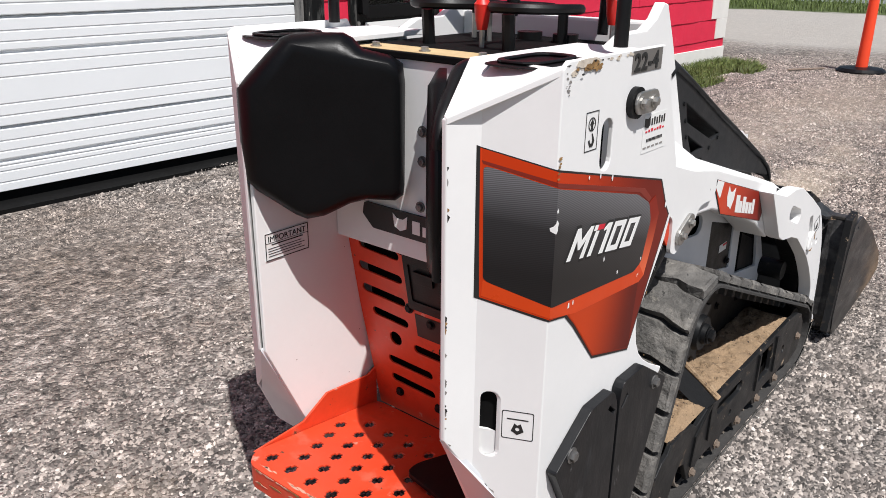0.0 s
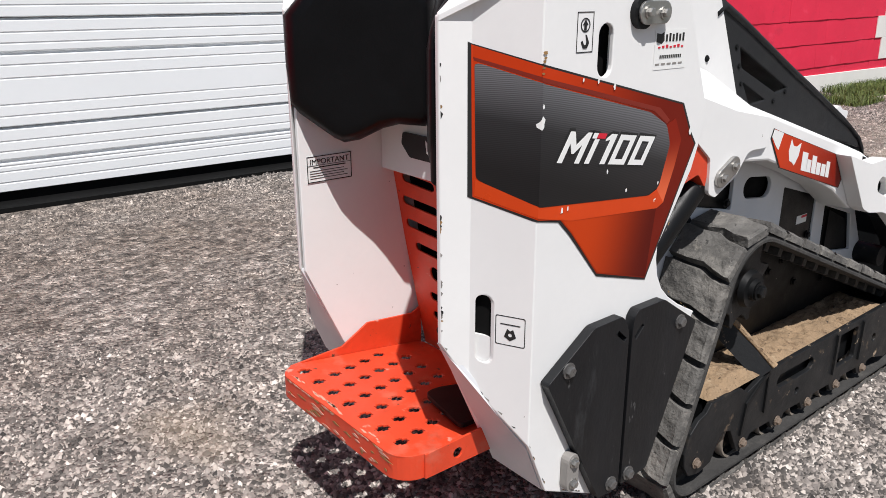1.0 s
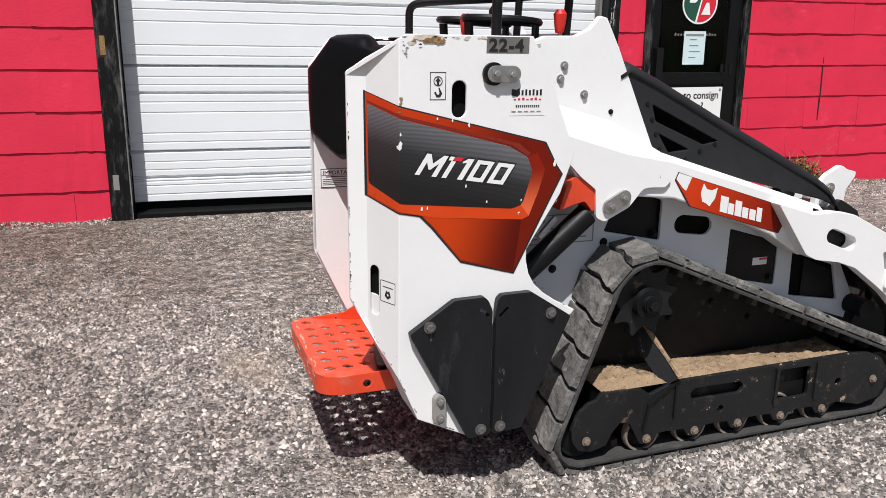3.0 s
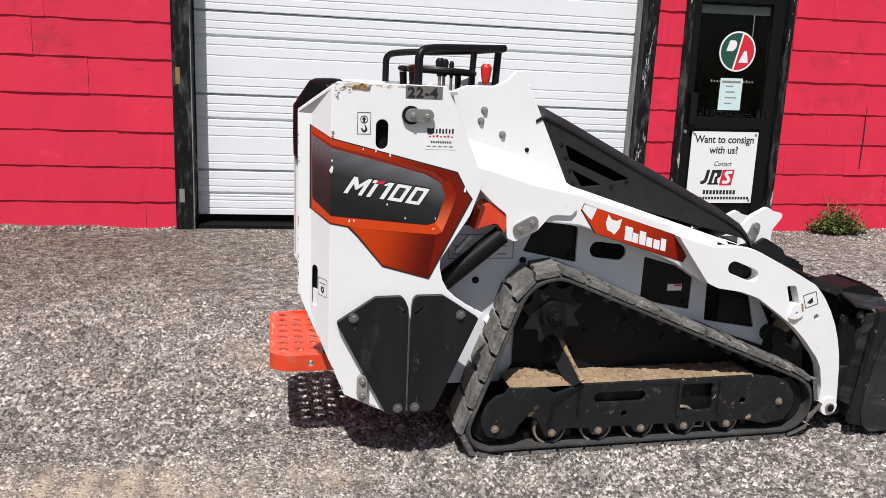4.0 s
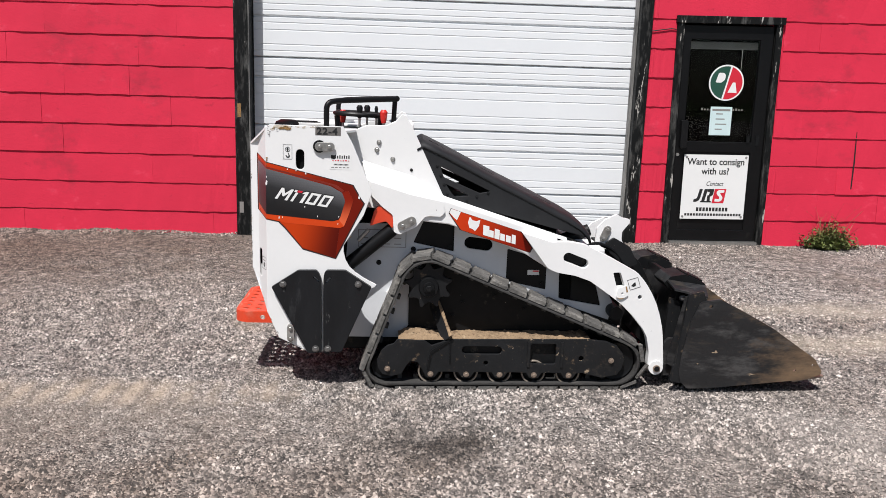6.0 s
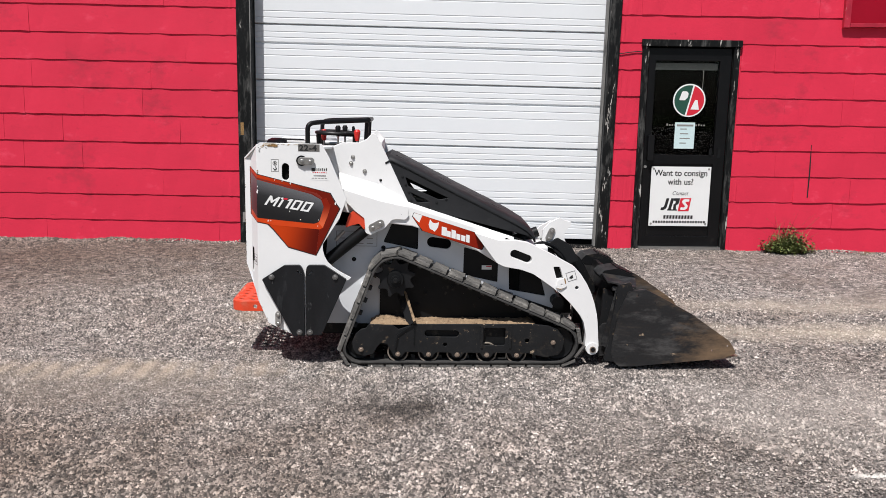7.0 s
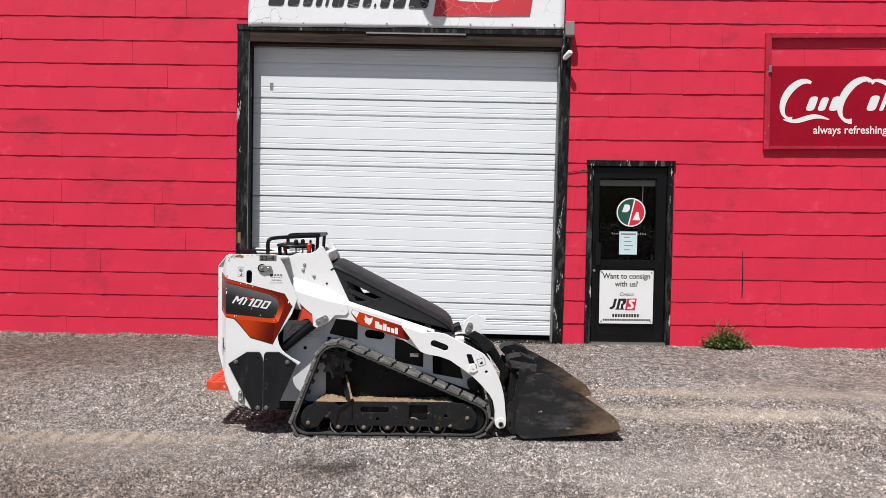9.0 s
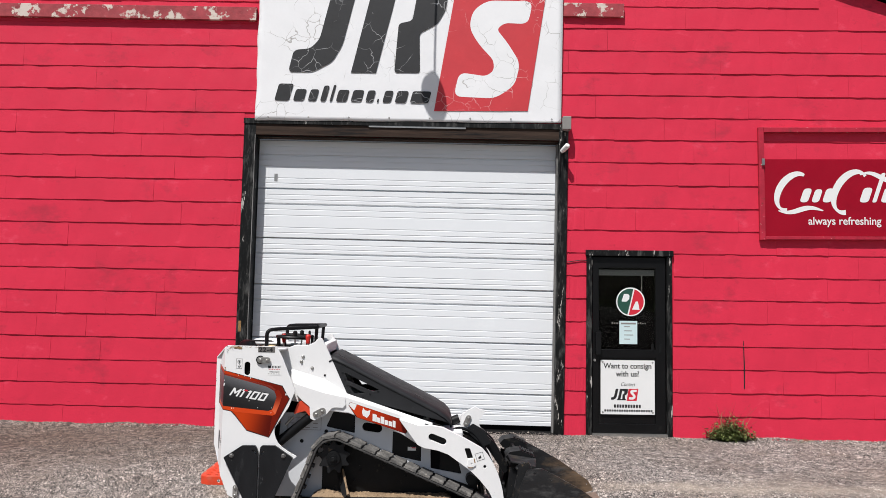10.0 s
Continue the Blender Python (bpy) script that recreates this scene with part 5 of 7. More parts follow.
# printed decal on the near plate: border, orange field, carbon field, lettering
DEC = [(1.003, 1.141), (1.062, 1.108), (1.463, 1.011), (1.499, 0.948), (1.517, 0.925), (1.384, 0.659), (1.230, 0.704), (1.150, 0.802), (1.120, 0.832), (1.062, 0.842), (1.006, 0.872)]
FIELD = [(1.006, 1.112), (1.062, 1.080), (1.36, 1.005), (1.415, 0.975), (1.430, 0.935), (1.405, 0.852), (1.375, 0.838), (1.062, 0.866), (1.008, 0.905)]
cuts = (((1.060, 0.1), (1.060, 1.4)), ((1.005, 0.1), (1.005, 1.4)))


def proud(k):
    return lambda u, v, d: (u, fold(u) - k - d, v)


def grow(pts, k):
    cx, cy = sum(p[0] for p in pts) / len(pts), sum(p[1] for p in pts) / len(pts)
    return [(x + k * (x - cx) / math.hypot(x - cx, y - cy), y + k * (y - cy) / math.hypot(x - cx, y - cy)) for x, y in pts]


decal = part("side_decal", slab([grow(DEC, 0.006)], 0, 0.0006, proud(0.0006), cuts), LABELK, loader, "orange, red and carbon-black printed side decal with scuffs")
part("orange_field", slab([DEC], 0, 0.0005, proud(0.0014), cuts), DECALB, decal)
part("dark_band", slab([[(1.006, 1.114), (1.062, 1.082), (1.37, 1.007), (1.415, 0.977), (1.424, 0.984), (1.39, 1.011), (1.062, 1.090), (1.005, 1.120)]], 0, 0.0005, proud(0.0019), cuts), DECALD, decal)
part("lower_field", slab([[(1.062, 0.866), (1.375, 0.838), (1.405, 0.818), (1.385, 0.662), (1.232, 0.706), (1.150, 0.805), (1.121, 0.834), (1.062, 0.844)]], 0, 0.0005, proud(0.0019)), DECALG, decal)
part("bright_edge", slab([[(1.008, 0.905), (1.062, 0.866), (1.375, 0.838), (1.400, 0.846), (1.425, 0.815), (1.405, 0.806), (1.15, 0.826), (1.062, 0.845), (1.007, 0.875)]], 0, 0.0005, proud(0.0024), cuts), DECALH, decal)
part("corner_band", slab([[(1.400, 0.846), (1.430, 0.935), (1.415, 0.975), (1.443, 0.985), (1.468, 0.940), (1.452, 0.885), (1.425, 0.815)]], 0, 0.0005, proud(0.0024)), DECALC, decal)
part("carbon_field", slab([rounded(FIELD, 0.008, 3)], 0, 0.0005, proud(0.003), cuts), CARBON, decal)


def stroke_letters(parent, m, k, face, back):
    """Angular model lettering, M T 1 0 0, slanted, with a black shadow edge and a red bar on the T."""
    shapes = [
        [[(0, 0), (0.17, 0), (0.17, 0.62), (0.36, 0.30), (0.44, 0.30), (0.62, 0.62), (0.62, 0), (0.79, 0), (0.79, 1), (0.64, 1), (0.40, 0.58), (0.16, 1), (0, 1)]],
        [[(0.99, 0), (1.16, 0), (1.16, 0.80), (0.99, 0.80)]],
        [[(0.87, 0.82), (1.03, 0.82), (1.03, 1), (0.87, 1)]],
        [[(1.58, 0), (1.77, 0), (1.77, 1), (1.56, 1), (1.42, 0.84), (1.42, 0.76), (1.58, 0.80)]],
        [[(1.92, 0), (2.56, 0), (2.56, 1), (1.92, 1)], [(2.09, 0.18), (2.39, 0.18), (2.39, 0.82), (2.09, 0.82)]],
        [[(2.72, 0), (3.36, 0), (3.36, 1), (2.72, 1)], [(2.89, 0.18), (3.19, 0.18), (3.19, 0.82), (2.89, 0.82)]],
    ]
    def sk(loop):
        return [(k * (1.30 * x + 0.45 * y), k * y) for x, y in loop]
    for lp in shapes:
        part("letter_shadow", slab([grow(sk(lp[0]), 0.006)] + [grow(sk(h), -0.004) for h in lp[1:]], 0, 0.0004, flat), back, parent, m=m)
        part("letter", slab([sk(l) for l in lp], 0.0006, 0.0012, flat), face, parent, m=m)
    part("red_bar", slab([sk([(1.05, 0.83), (1.36, 0.83), (1.36, 1), (1.05, 1)])], 0.0006, 0.0012, flat), LABELR, parent, m=m)


stroke_letters(decal, pose(1.100, 0.6362, 0.941, 90, 8.6, 0), 0.0565, LABELW, LABELK)
# scuffs through the print along the fold
for x, z, r in ((1.062, 1.012, 0.010), (1.063, 1.042, 0.004), (1.12, 0.85, 0.006), (1.135, 0.853, 0.004), (1.20, 1.075, 0.004),
                (1.245, 1.062, 0.005), (1.16, 1.08, 0.004), (1.495, 0.955, 0.008), (1.30, 0.86, 0.004), (1.40, 0.86, 0.003), (1.24, 0.905, 0.004)):
    rr = random.Random(int(x * 1000 + z * 7777))
    lp = [(x + 0.0 + r * rr.uniform(0.4, 1.1) * math.cos(a) * 0.7, z + r * rr.uniform(0.6, 1.5) * math.sin(a)) for a in [0.63 * i for i in range(10)]]
    part("scuff", slab([lp], 0, 0.0003, proud(0.0038), (((1.060, 0.1), (1.060, 1.4)),)), LABELW, decal)

# bare chips along the edges of the plate
chip_rnd = random.Random(31)
near_plate = [o for o in loader.children if o.name == "side_plate"][0]
for (xa, za), (xb, zb), count in (((0.9645, 0.60), (0.963, 0.86), 16), ((0.9645, 1.0), (0.963, 1.15), 4), ((0.968, 0.57), (1.066, 0.376), 8), ((1.07, 0.362), (1.116, 0.262), 5), ((1.12, 0.258), (1.25, 0.193), 9),
                                  ((1.07, 1.278), (1.41, 1.279), 10), ((1.03, 0.30), (1.035, 0.31), 0), ((1.425, 0.71), (1.515, 0.86), 6), ((1.435, 0.64), (1.575, 0.53), 6)):
    for _ in range(count):
        t = chip_rnd.random()
        e = Vector((xb - xa, zb - za)).normalized()
        q = Vector((-e.y, e.x))
        if q.dot(Vector((1.25, 0.75)) - Vector((xa, za))) < 0:
            q = -q
        c = Vector((xa, za)).lerp(Vector((xb, zb)), t)
        half, deep_ = chip_rnd.uniform(0.002, 0.008), chip_rnd.uniform(0.0015, 0.0035)
        lp = [tuple(c + e * half * u * chip_rnd.uniform(0.7, 1.1) + q * (deep_ * v * chip_rnd.uniform(0.6, 1.2) + 0.0004)) for u, v in ((-1, 0), (1, 0), (0.7, 0.5), (0.2, 1.0), (-0.4, 0.6), (-0.7, 0.5))]
        part("paint_chip", slab([lp], 0, 0.0003, proud(0.0004)), chip_rnd.choice((RUSTMARK, LABELK, LABELG)), near_plate)

# small labels on the plate
lab = part("lift_label", slab([box_loop(-0.021, -0.034, 0.021, 0.034), box_loop(-0.0195, -0.0325, 0.0195, 0.0325)], 0, 0.0005, side), LABELK, loader, "small lifting-point pictogram label", m=pose(1.161, 0.6392, 1.160))
part("ring_mark", slab([circle(0, 0.012, 0.012, 16), circle(0, 0.012, 0.010, 16)], -0.0002, 0.0004, side), LABELK, lab)
part("arrow_mark", slab([[(-0.003, 0.003), (0.003, 0.003), (0.003, 0.012), (0.007, 0.012), (0, 0.021), (-0.007, 0.012), (-0.003, 0.012)]], -0.0002, 0.0004, side), LABELK, lab)
part("hook_mark", slab([[(-0.010, -0.016), (-0.004, -0.027), (0.006, -0.027), (0.011, -0.018), (0.004, -0.004), (0.001, -0.004), (0.004, -0.016), (0.003, -0.021), (-0.002, -0.021), (-0.006, -0.014)]], -0.0002, 0.0004, side), LABELK, lab)
lab = part("tie_label", slab([rounded(box_loop(-0.030, -0.03, 0.030, 0.03), 0.004), rounded(box_loop(-0.0285, -0.0285, 0.0285, 0.0285), 0.004)], 0, 0.0005, side), LABELK, loader, "small tie-down pictogram label",
           m=pose(1.0405, fold(1.0405) - 0.0012, 0.620, 0, 0, -64.5))
part("hook_mark", slab([[(-0.012, -0.012), (0.0, -0.02), (0.012, -0.012), (0.006, 0.004), (0.0, 0.0), (-0.006, 0.004)], circle(0, -0.008, 0.004, 10)], -0.0002, 0.0004, side), LABELK, lab)
part("edge_mark", slab([box_loop(-0.02, 0.012, 0.02, 0.014)], -0.0002, 0.0004, side), LABELK, lab)
lot = part("lot_sticker", slab([box_loop(-0.059, -0.020, 0.059, 0.020)], 0, 0.0006, side), LOTGREY, loader, "grey lot number sticker", m=pose(1.348, 0.6390, 1.2615))
words("letter", "22-4", 0.043, LABELK, lot, pose(-0.053, -0.0008, -0.015, 90, 0, 0), wide=1.12, space=1.12, bold=0.0012)
dealer = part("dealer_sticker", slab([box_loop(-0.05, -0.034, 0.05, 0.040)], 0, 0.0004, side), LABELW, loader, "white dealer sticker with dark and red print", m=pose(1.408, 0.6392, 1.118))
bars("name_bar", [(-0.018 + 0.0105 * i, 0.018, -0.018 + 0.0105 * i + 0.0055, 0.031 + 0.002 * (i % 2)) for i in range(6)], LABELK, dealer, pose(0, -0.0003, 0, 90, 0, 0))
part("emblem", slab([[(-0.046, 0.018), (-0.03, 0.014), (-0.022, 0.020), (-0.024, 0.036), (-0.032, 0.032), (-0.046, 0.034)]], -0.0006, -0.0002, side), LABELK, dealer)
bars("script_bar", [(-0.040 + 0.012 * i, 0.006, -0.040 + 0.012 * i + 0.007, 0.009 + 0.0015 * (i % 3)) for i in range(7)], LABELR, dealer, pose(0, -0.0003, 0, 90, 0, 0))
bars("number_bar", [(-0.033 + 0.0058 * i, -0.013, -0.033 + 0.0058 * i + 0.0034, -0.007) for i in range(12)], LABELK, dealer, pose(0, -0.0003, 0, 90, 0, 0))
bars("small_bar", [(-0.045 + 0.018 * i, -0.025, -0.045 + 0.018 * i + 0.012, -0.022) for i in range(5)], LABELG, dealer, pose(0, -0.0003, 0, 90, 0, 0))
# rust and paint wear on the top edge
rr = random.Random(9)
for cx, cz, rx, rz, count, k0, k1, stain in ((1.150, 1.270, 0.050, 0.008, 9, 0.006, 0.013, PALERUST), (1.142, 1.271, 0.032, 0.006, 9, 0.003, 0.007, RUSTMARK), (1.125, 1.268, 0.03, 0.008, 6, 0.001, 0.003, LABELK),
                                             (1.075, 1.245, 0.006, 0.018, 8, 0.001, 0.003, LABELG), (1.063, 1.11, 0.002, 0.018, 5, 0.001, 0.004, RUSTMARK), (1.25, 1.277, 0.06, 0.004, 6, 0.002, 0.004, PALERUST)):
    for n_ in range(count):
        px, pz = cx + rx * rr.gauss(0, 0.6), min(1.279, cz + rz * rr.gauss(0, 0.55))
        k = rr.uniform(k0, k1)
        lp = [(px + 1.9 * k * rr.uniform(0.55, 1.15) * math.cos(a), min(1.2835, pz + k * rr.uniform(0.55, 1.15) * math.sin(a))) for a in [0.45 * i for i in range(14)]]
        lift = 0.0005 + 0.00015 * n_ + (0.0014 if stain is RUSTMARK else 0.0028 if stain is LABELK else 0.0)
        part("rust_patch", slab([lp], 0, 0.0001, lambda u, v, d: (u, fold(max(u, 1.0601)) - lift - d, v)), stain, near_plate)

# rear console: white face, black top with levers, orange grille, standing step
part("console_face", slab([box_loop(0.815, 0.80, 1.335, 1.243)], 1.205, 1.22, front), WHITE, loader, "white rear console panel", bevel=0.003)
shell_bm = box(1.221, 1.75, 0.80, 1.35, 0.80, 1.232)
part("console_body", shell_bm, BLACKS, loader, "black console body", bevel=0.006)
part("console_top", slab([rounded([(1.20, 0.83), (1.72, 0.83), (1.72, 1.29), (1.20, 1.29)], 0.02)], 1.236, 1.250, flat), CONSOLE, loader, "black console top plate", bevel=0.003)
part("warning_strip", slab([box_loop(1.208, 0.92, 1.290, 1.262)], 1.2504, 1.2512, flat), LABELBE, loader, "worn beige instruction strip")
for y in (0.93, 1.08, 1.22):
    shared("bolt", hexbolt, loader, pose(1.235, y, 1.2514, -90, 0, 0))
for y, z in ((1.058, 1.092), (1.058, 1.028), (1.064, 0.926), (1.022, 0.928)):
    shared("bolt", dullbolt, loader, pose(1.204, y, z, 0, 0, -90))
brand_bar = part("brand_strip", slab([rounded([(0.83, 0.848), (1.205, 0.848), (1.238, 0.878), (1.232, 0.906), (0.83, 0.906)], 0.006)], 1.198, 1.2045, front), LABELK, loader, "black badge strip with plain white shapes")
part("pale_emblem", slab([[(1.100, 0.868), (1.118, 0.860), (1.136, 0.868), (1.141, 0.898), (1.128, 0.888), (1.110, 0.888), (1.097, 0.898)]], 1.1965, 1.1975, front), LABELW, brand_bar)
for i in range(6):
    part("pale_bar", box(1.1965, 1.1975, 1.060 - 0.030 * i, 1.082 - 0.030 * i, 0.862, 0.884 + 0.008 * (i in (0, 2, 5))), LABELW, brand_bar)


def grille_at(u, v, d):
    """On the grille, which leans forwards towards its foot."""
    return (1.236 + (0.815 - v) * 0.175 + d, u, v)


slots = []
for (y0, z0, y1, z1) in ((1.300, 0.778, 1.170, 0.770), (1.315, 0.714, 1.170, 0.706), (1.315, 0.650, 1.170, 0.642), (1.290, 0.588, 1.170, 0.580), (1.258, 0.450, 1.110, 0.446), (1.258, 0.392, 1.110, 0.386),
                         (1.160, 0.516, 1.07, 0.514), (1.05, 0.45, 0.92, 0.45), (1.05, 0.39, 0.92, 0.39)):
    slots.append(pill((y0 + y1) / 2, (z0 + z1) / 2, abs(y0 - y1) / 2 - 0.011, 0.0115, math.atan2(z1 - z0, y1 - y0)))
part("grille_panel", slab([[(0.815, 0.845), (1.336, 0.845), (1.336, 0.60), (1.322, 0.28), (0.815, 0.28)], *slots, circle(1.222, 0.522, 0.020, 18)], 0.0, 0.006, grille_at), ORANGE, loader, "orange slotted steel rear grille panel", bevel=0.0015)
# near-black sheet paints the shade seen through the grille slots
part("grille_backing", slab([box_loop(0.80, 0.285, 1.348, 0.844)], 0.05, 0.055, grille_at), SHADEBLACK, loader)
part("control_recess", slab([rounded(box_loop(1.03, 0.64, 1.15, 0.79), 0.006), rounded(box_loop(1.045, 0.665, 1.135, 0.765), 0.005)], -0.008, 0.0, grille_at), BLACKP, loader, "black control box frame", bevel=0.002)
part("control_recess_back", slab([box_loop(1.044, 0.664, 1.136, 0.766)], -0.004, -0.0006, grille_at), BLACKP, loader)
part("rocker_switch", slab([rounded(box_loop(1.06, 0.72, 1.12, 0.75), 0.004)], -0.011, -0.0045, grille_at), BLACKP, loader, bevel=0.002)
part("dark_label", slab([box_loop(1.05, 0.56, 1.14, 0.625)], -0.0012, -0.0002, grille_at), LABELK, loader)
for y, z in ((1.155, 0.795), (1.155, 0.635), (1.09, 0.61), (1.06, 0.54), (1.235, 0.35), (1.10, 0.352)):
    p = grille_at(y, z, -0.001)
    shared("bolt", blackbolt, loader, pose(p[0], p[1], p[2], 0, 0, -90))

cross = []
for i in range(6):
    for j in range(8):
        cx, cy = 0.917 + 0.0565 * i, 0.866 + (0.020 * i) % 0.0675 + 0.0675 * j
        if cy > 1.285 or (i > 4 and j < 2):
            continue
        a, b = 0.0165, 0.0075
        cross.append([(cx - a, cy - b), (cx - b, cy - b), (cx - b, cy - 0.013), (cx + b, cy - 0.013), (cx + b, cy - b), (cx + a, cy - b), (cx + a, cy + b), (cx + b, cy + b), (cx + b, cy + 0.013), (cx - b, cy + 0.013), (cx - b, cy + b), (cx - a, cy + b)])
step_out = rounded([(0.869, 0.835), (0.866, 1.288), (0.900, 1.318), (1.315, 1.322), (1.315, 0.805), (0.905, 0.800)], 0.03, 4)
step = part("step_plate", slab([step_out, *cross], 0.336, 0.342, lambda u, v, d: (u, v, d - 0.13 * max(0.0, u - 0.915)), ([(0.915, 0.7), (0.915, 1.4)],)), ORANGE, loader, "orange standing step plate with grip holes, worn at the rim", bevel=0.0012)
bm = bmesh.new()
rim_path = rounded([(1.315, 0.800), (0.905, 0.800), (0.869, 0.835), (0.866, 1.288), (0.900, 1.318), (1.00, 1.322)], 0.03, 4)[5:-5]
prev = None
for x, y in rim_path:
    zl = 0.284
    cx, cy = 1.1, 1.07
    k = 0.005 / math.hypot(x - cx, y - cy)
    cur = [bm.verts.new((x, y, 0.341)), bm.verts.new((x, y, zl)), bm.verts.new((x + (cx - x) * k, y + (cy - y) * k, zl)), bm.verts.new((x + (cx - x) * k, y + (cy - y) * k, 0.334))]
    if prev:
        for i in range(4):
            bm.faces.new((prev[i], prev[(i + 1) % 4], cur[(i + 1) % 4], cur[i]))
    else:
        bm.faces.new(cur)
    prev = cur
bm.faces.new(list(reversed(prev)))
bmesh.ops.recalc_face_normals(bm, faces=bm.faces)
part("step_rim", bm, ORANGE, loader, "dented orange step rim", bevel=0.0015)
scuff_rnd = random.Random(9)
for k in range(54):
    t, half, z0 = scuff_rnd.random(), scuff_rnd.uniform(0.006, 0.026), (0.3385 if k % 2 else scuff_rnd.uniform(0.290, 0.334))
    lp = [(half * u * scuff_rnd.uniform(0.7, 1.1), 0.006 * v * scuff_rnd.uniform(0.3, 1.2)) for u, v in ((-1, 0), (-0.4, 0.7), (0.3, 0.5), (1, 0.1), (0.5, -0.7), (-0.3, -0.5))]
    lp = [(u, min(v, 0.0015)) if k % 2 else (u, v) for u, v in lp]
    part("rim_scuff", slab([lp], -0.0006, 0.0002, side), scuff_rnd.choice((SCUFF, SCUFF, RUSTMARK)), loader, m=pose(0.8682 - 0.003 * t, 0.85 + 0.42 * t, z0, 0, 0, -90))
    if k % 3 == 0:
        part("rim_scuff", slab([[(u, v * 0.9) for u, v in lp]], 0.0, 0.0006, flat), SCUFF, loader, m=pose(0.876 + 0.008 * scuff_rnd.random(), 0.86 + 0.40 * t, 0.3421, 0, 0, 90))
part("step_side", slab([[(0.905, 0.337), (1.06, 0.300), (1.315, 0.280), (1.315, 0.395), (1.284, 0.380), (1.138, 0.392), (1.057, 0.346)]], 1.322, 1.328, side), ORANGE, loader, "orange raised side of the step", bevel=0.001)
part("step_side", slab([[(0.925, 0.284), (1.20, 0.284), (1.20, 0.350), (0.925, 0.341)], circle(1.01, 0.312, 0.012, 12)], 0.794, 0.7995, side), ORANGE, loader, bevel=0.001)
part("foot_pedal", slab([rounded([(1.051, 0.836), (1.24, 0.835), (1.24, 0.95), (1.12, 1.0), (1.080, 0.998)], 0.02)], 0.331, 0.343, flat), BLACKP, loader, "black foot pedal on the step", bevel=0.003)
imp = part("warning_label", slab([box_loop(-0.062, -0.032, 0.062, 0.032)], 0.0, 0.0006, side), LABELW, loader, "white warning label with black heading", m=pose(1.053, 1.3362, 0.822, 0, 0, 0))
part("label_border", slab([box_loop(-0.062, -0.032, 0.062, 0.032), box_loop(-0.060, -0.030, 0.060, 0.030)], -0.0008, -0.0002, side), LABELK, imp)
words("letter", "IMPORTANT", 0.0185, LABELK, imp, pose(0, -0.0006, 0.012, 90, 0, 0), align="CENTER", wide=1.05)
bars("text_bar", [(-0.045, 0.003, 0.045, 0.0055)] + [(-0.055, -0.005 - 0.006 * i, 0.04 + 0.01 * (i % 2), -0.0035 - 0.006 * i) for i in range(4)], LABELK, imp, pose(0, -0.0003, 0, 90, 0, 0))
bars("rule", [(-0.06, 0.0085, 0.06, 0.0095)], LABELK, imp, pose(0, -0.0003, 0, 90, 0, 0))

# control levers and grab rails on the console
for far in (False, True):
    my = mirror(far)
    part("grab_rail", tube(bend([(1.336, my(0.69), 1.282), (1.336, my(0.69), 1.392), (1.40, my(0.73), 1.402), (1.665, my(0.885), 1.416)], 0.05, 6), 0.0135, 12), BLACKP, loader, "black tubular grab rail", smooth=40)
    part("rail_foot", tube([(1.655, my(0.90), 1.412), (1.648, my(0.90), 1.27)], 0.0125, 12), BLACKP, loader, smooth=40)
part("grab_rail", tube([(1.665, 0.872, 1.417), (1.665, 2 * MID - 0.872, 1.417)], 0.0135, 12), BLACKP, loader, "black tubular front grab rail", smooth=40)
for cy in (0.965, 1.185):
    part("hand_rest", tube([(1.47 + 0.115 * math.cos(a), cy + 0.085 * math.sin(a), 1.325 + 0.012 * math.sin(a * 0.5)) for a in [0.3 + 5.7 * i / 26 for i in range(27)]], 0.011, 8), BLACKP, loader, "black curved hand rest bar", smooth=40)
    part("rest_post", tube([(1.37, cy, 1.249), (1.365, cy, 1.325)], 0.014, 8), BLACKP, loader, smooth=40)
    part("rest_post", tube([(1.58, cy, 1.249), (1.58, cy, 1.325)], 0.012, 8), BLACKP, loader, smooth=40)
for x, y, zt, knob_r, m_ in ((1.475, 1.03, 1.378, 0.017, BLACKP), (1.51, 1.12, 1.378, 0.017, BLACKP), (1.389, 1.05, 1.352, 0.019, RED_KNOB), (1.601, 0.85, 1.362, 0.020, RED_KNOB), (1.556, 1.20, 1.372, 0.010, BLACKP)):
    lv = part("lever", tube([(x, y, 1.249), (x, y, zt - 0.05)], 0.006, 8), STEEL, loader, smooth=40)
    part("knob", tube([(x, y, zt - 0.065), (x, y, zt - 0.045), (x, y, zt - 0.012), (x, y, zt)], [knob_r * 0.6, knob_r * 0.8, knob_r, knob_r * 0.55], 12), m_, lv, "red lever grip" if m_ is RED_KNOB else "black lever knob", smooth=40)
for y in (0.98, 1.08):
    part("gauge", lathe([(0.03, 1.249), (0.03, 1.268), (0.024, 1.268)], 20, "z", at=(1.62, y, 0)), BLACKP, loader, smooth=40)

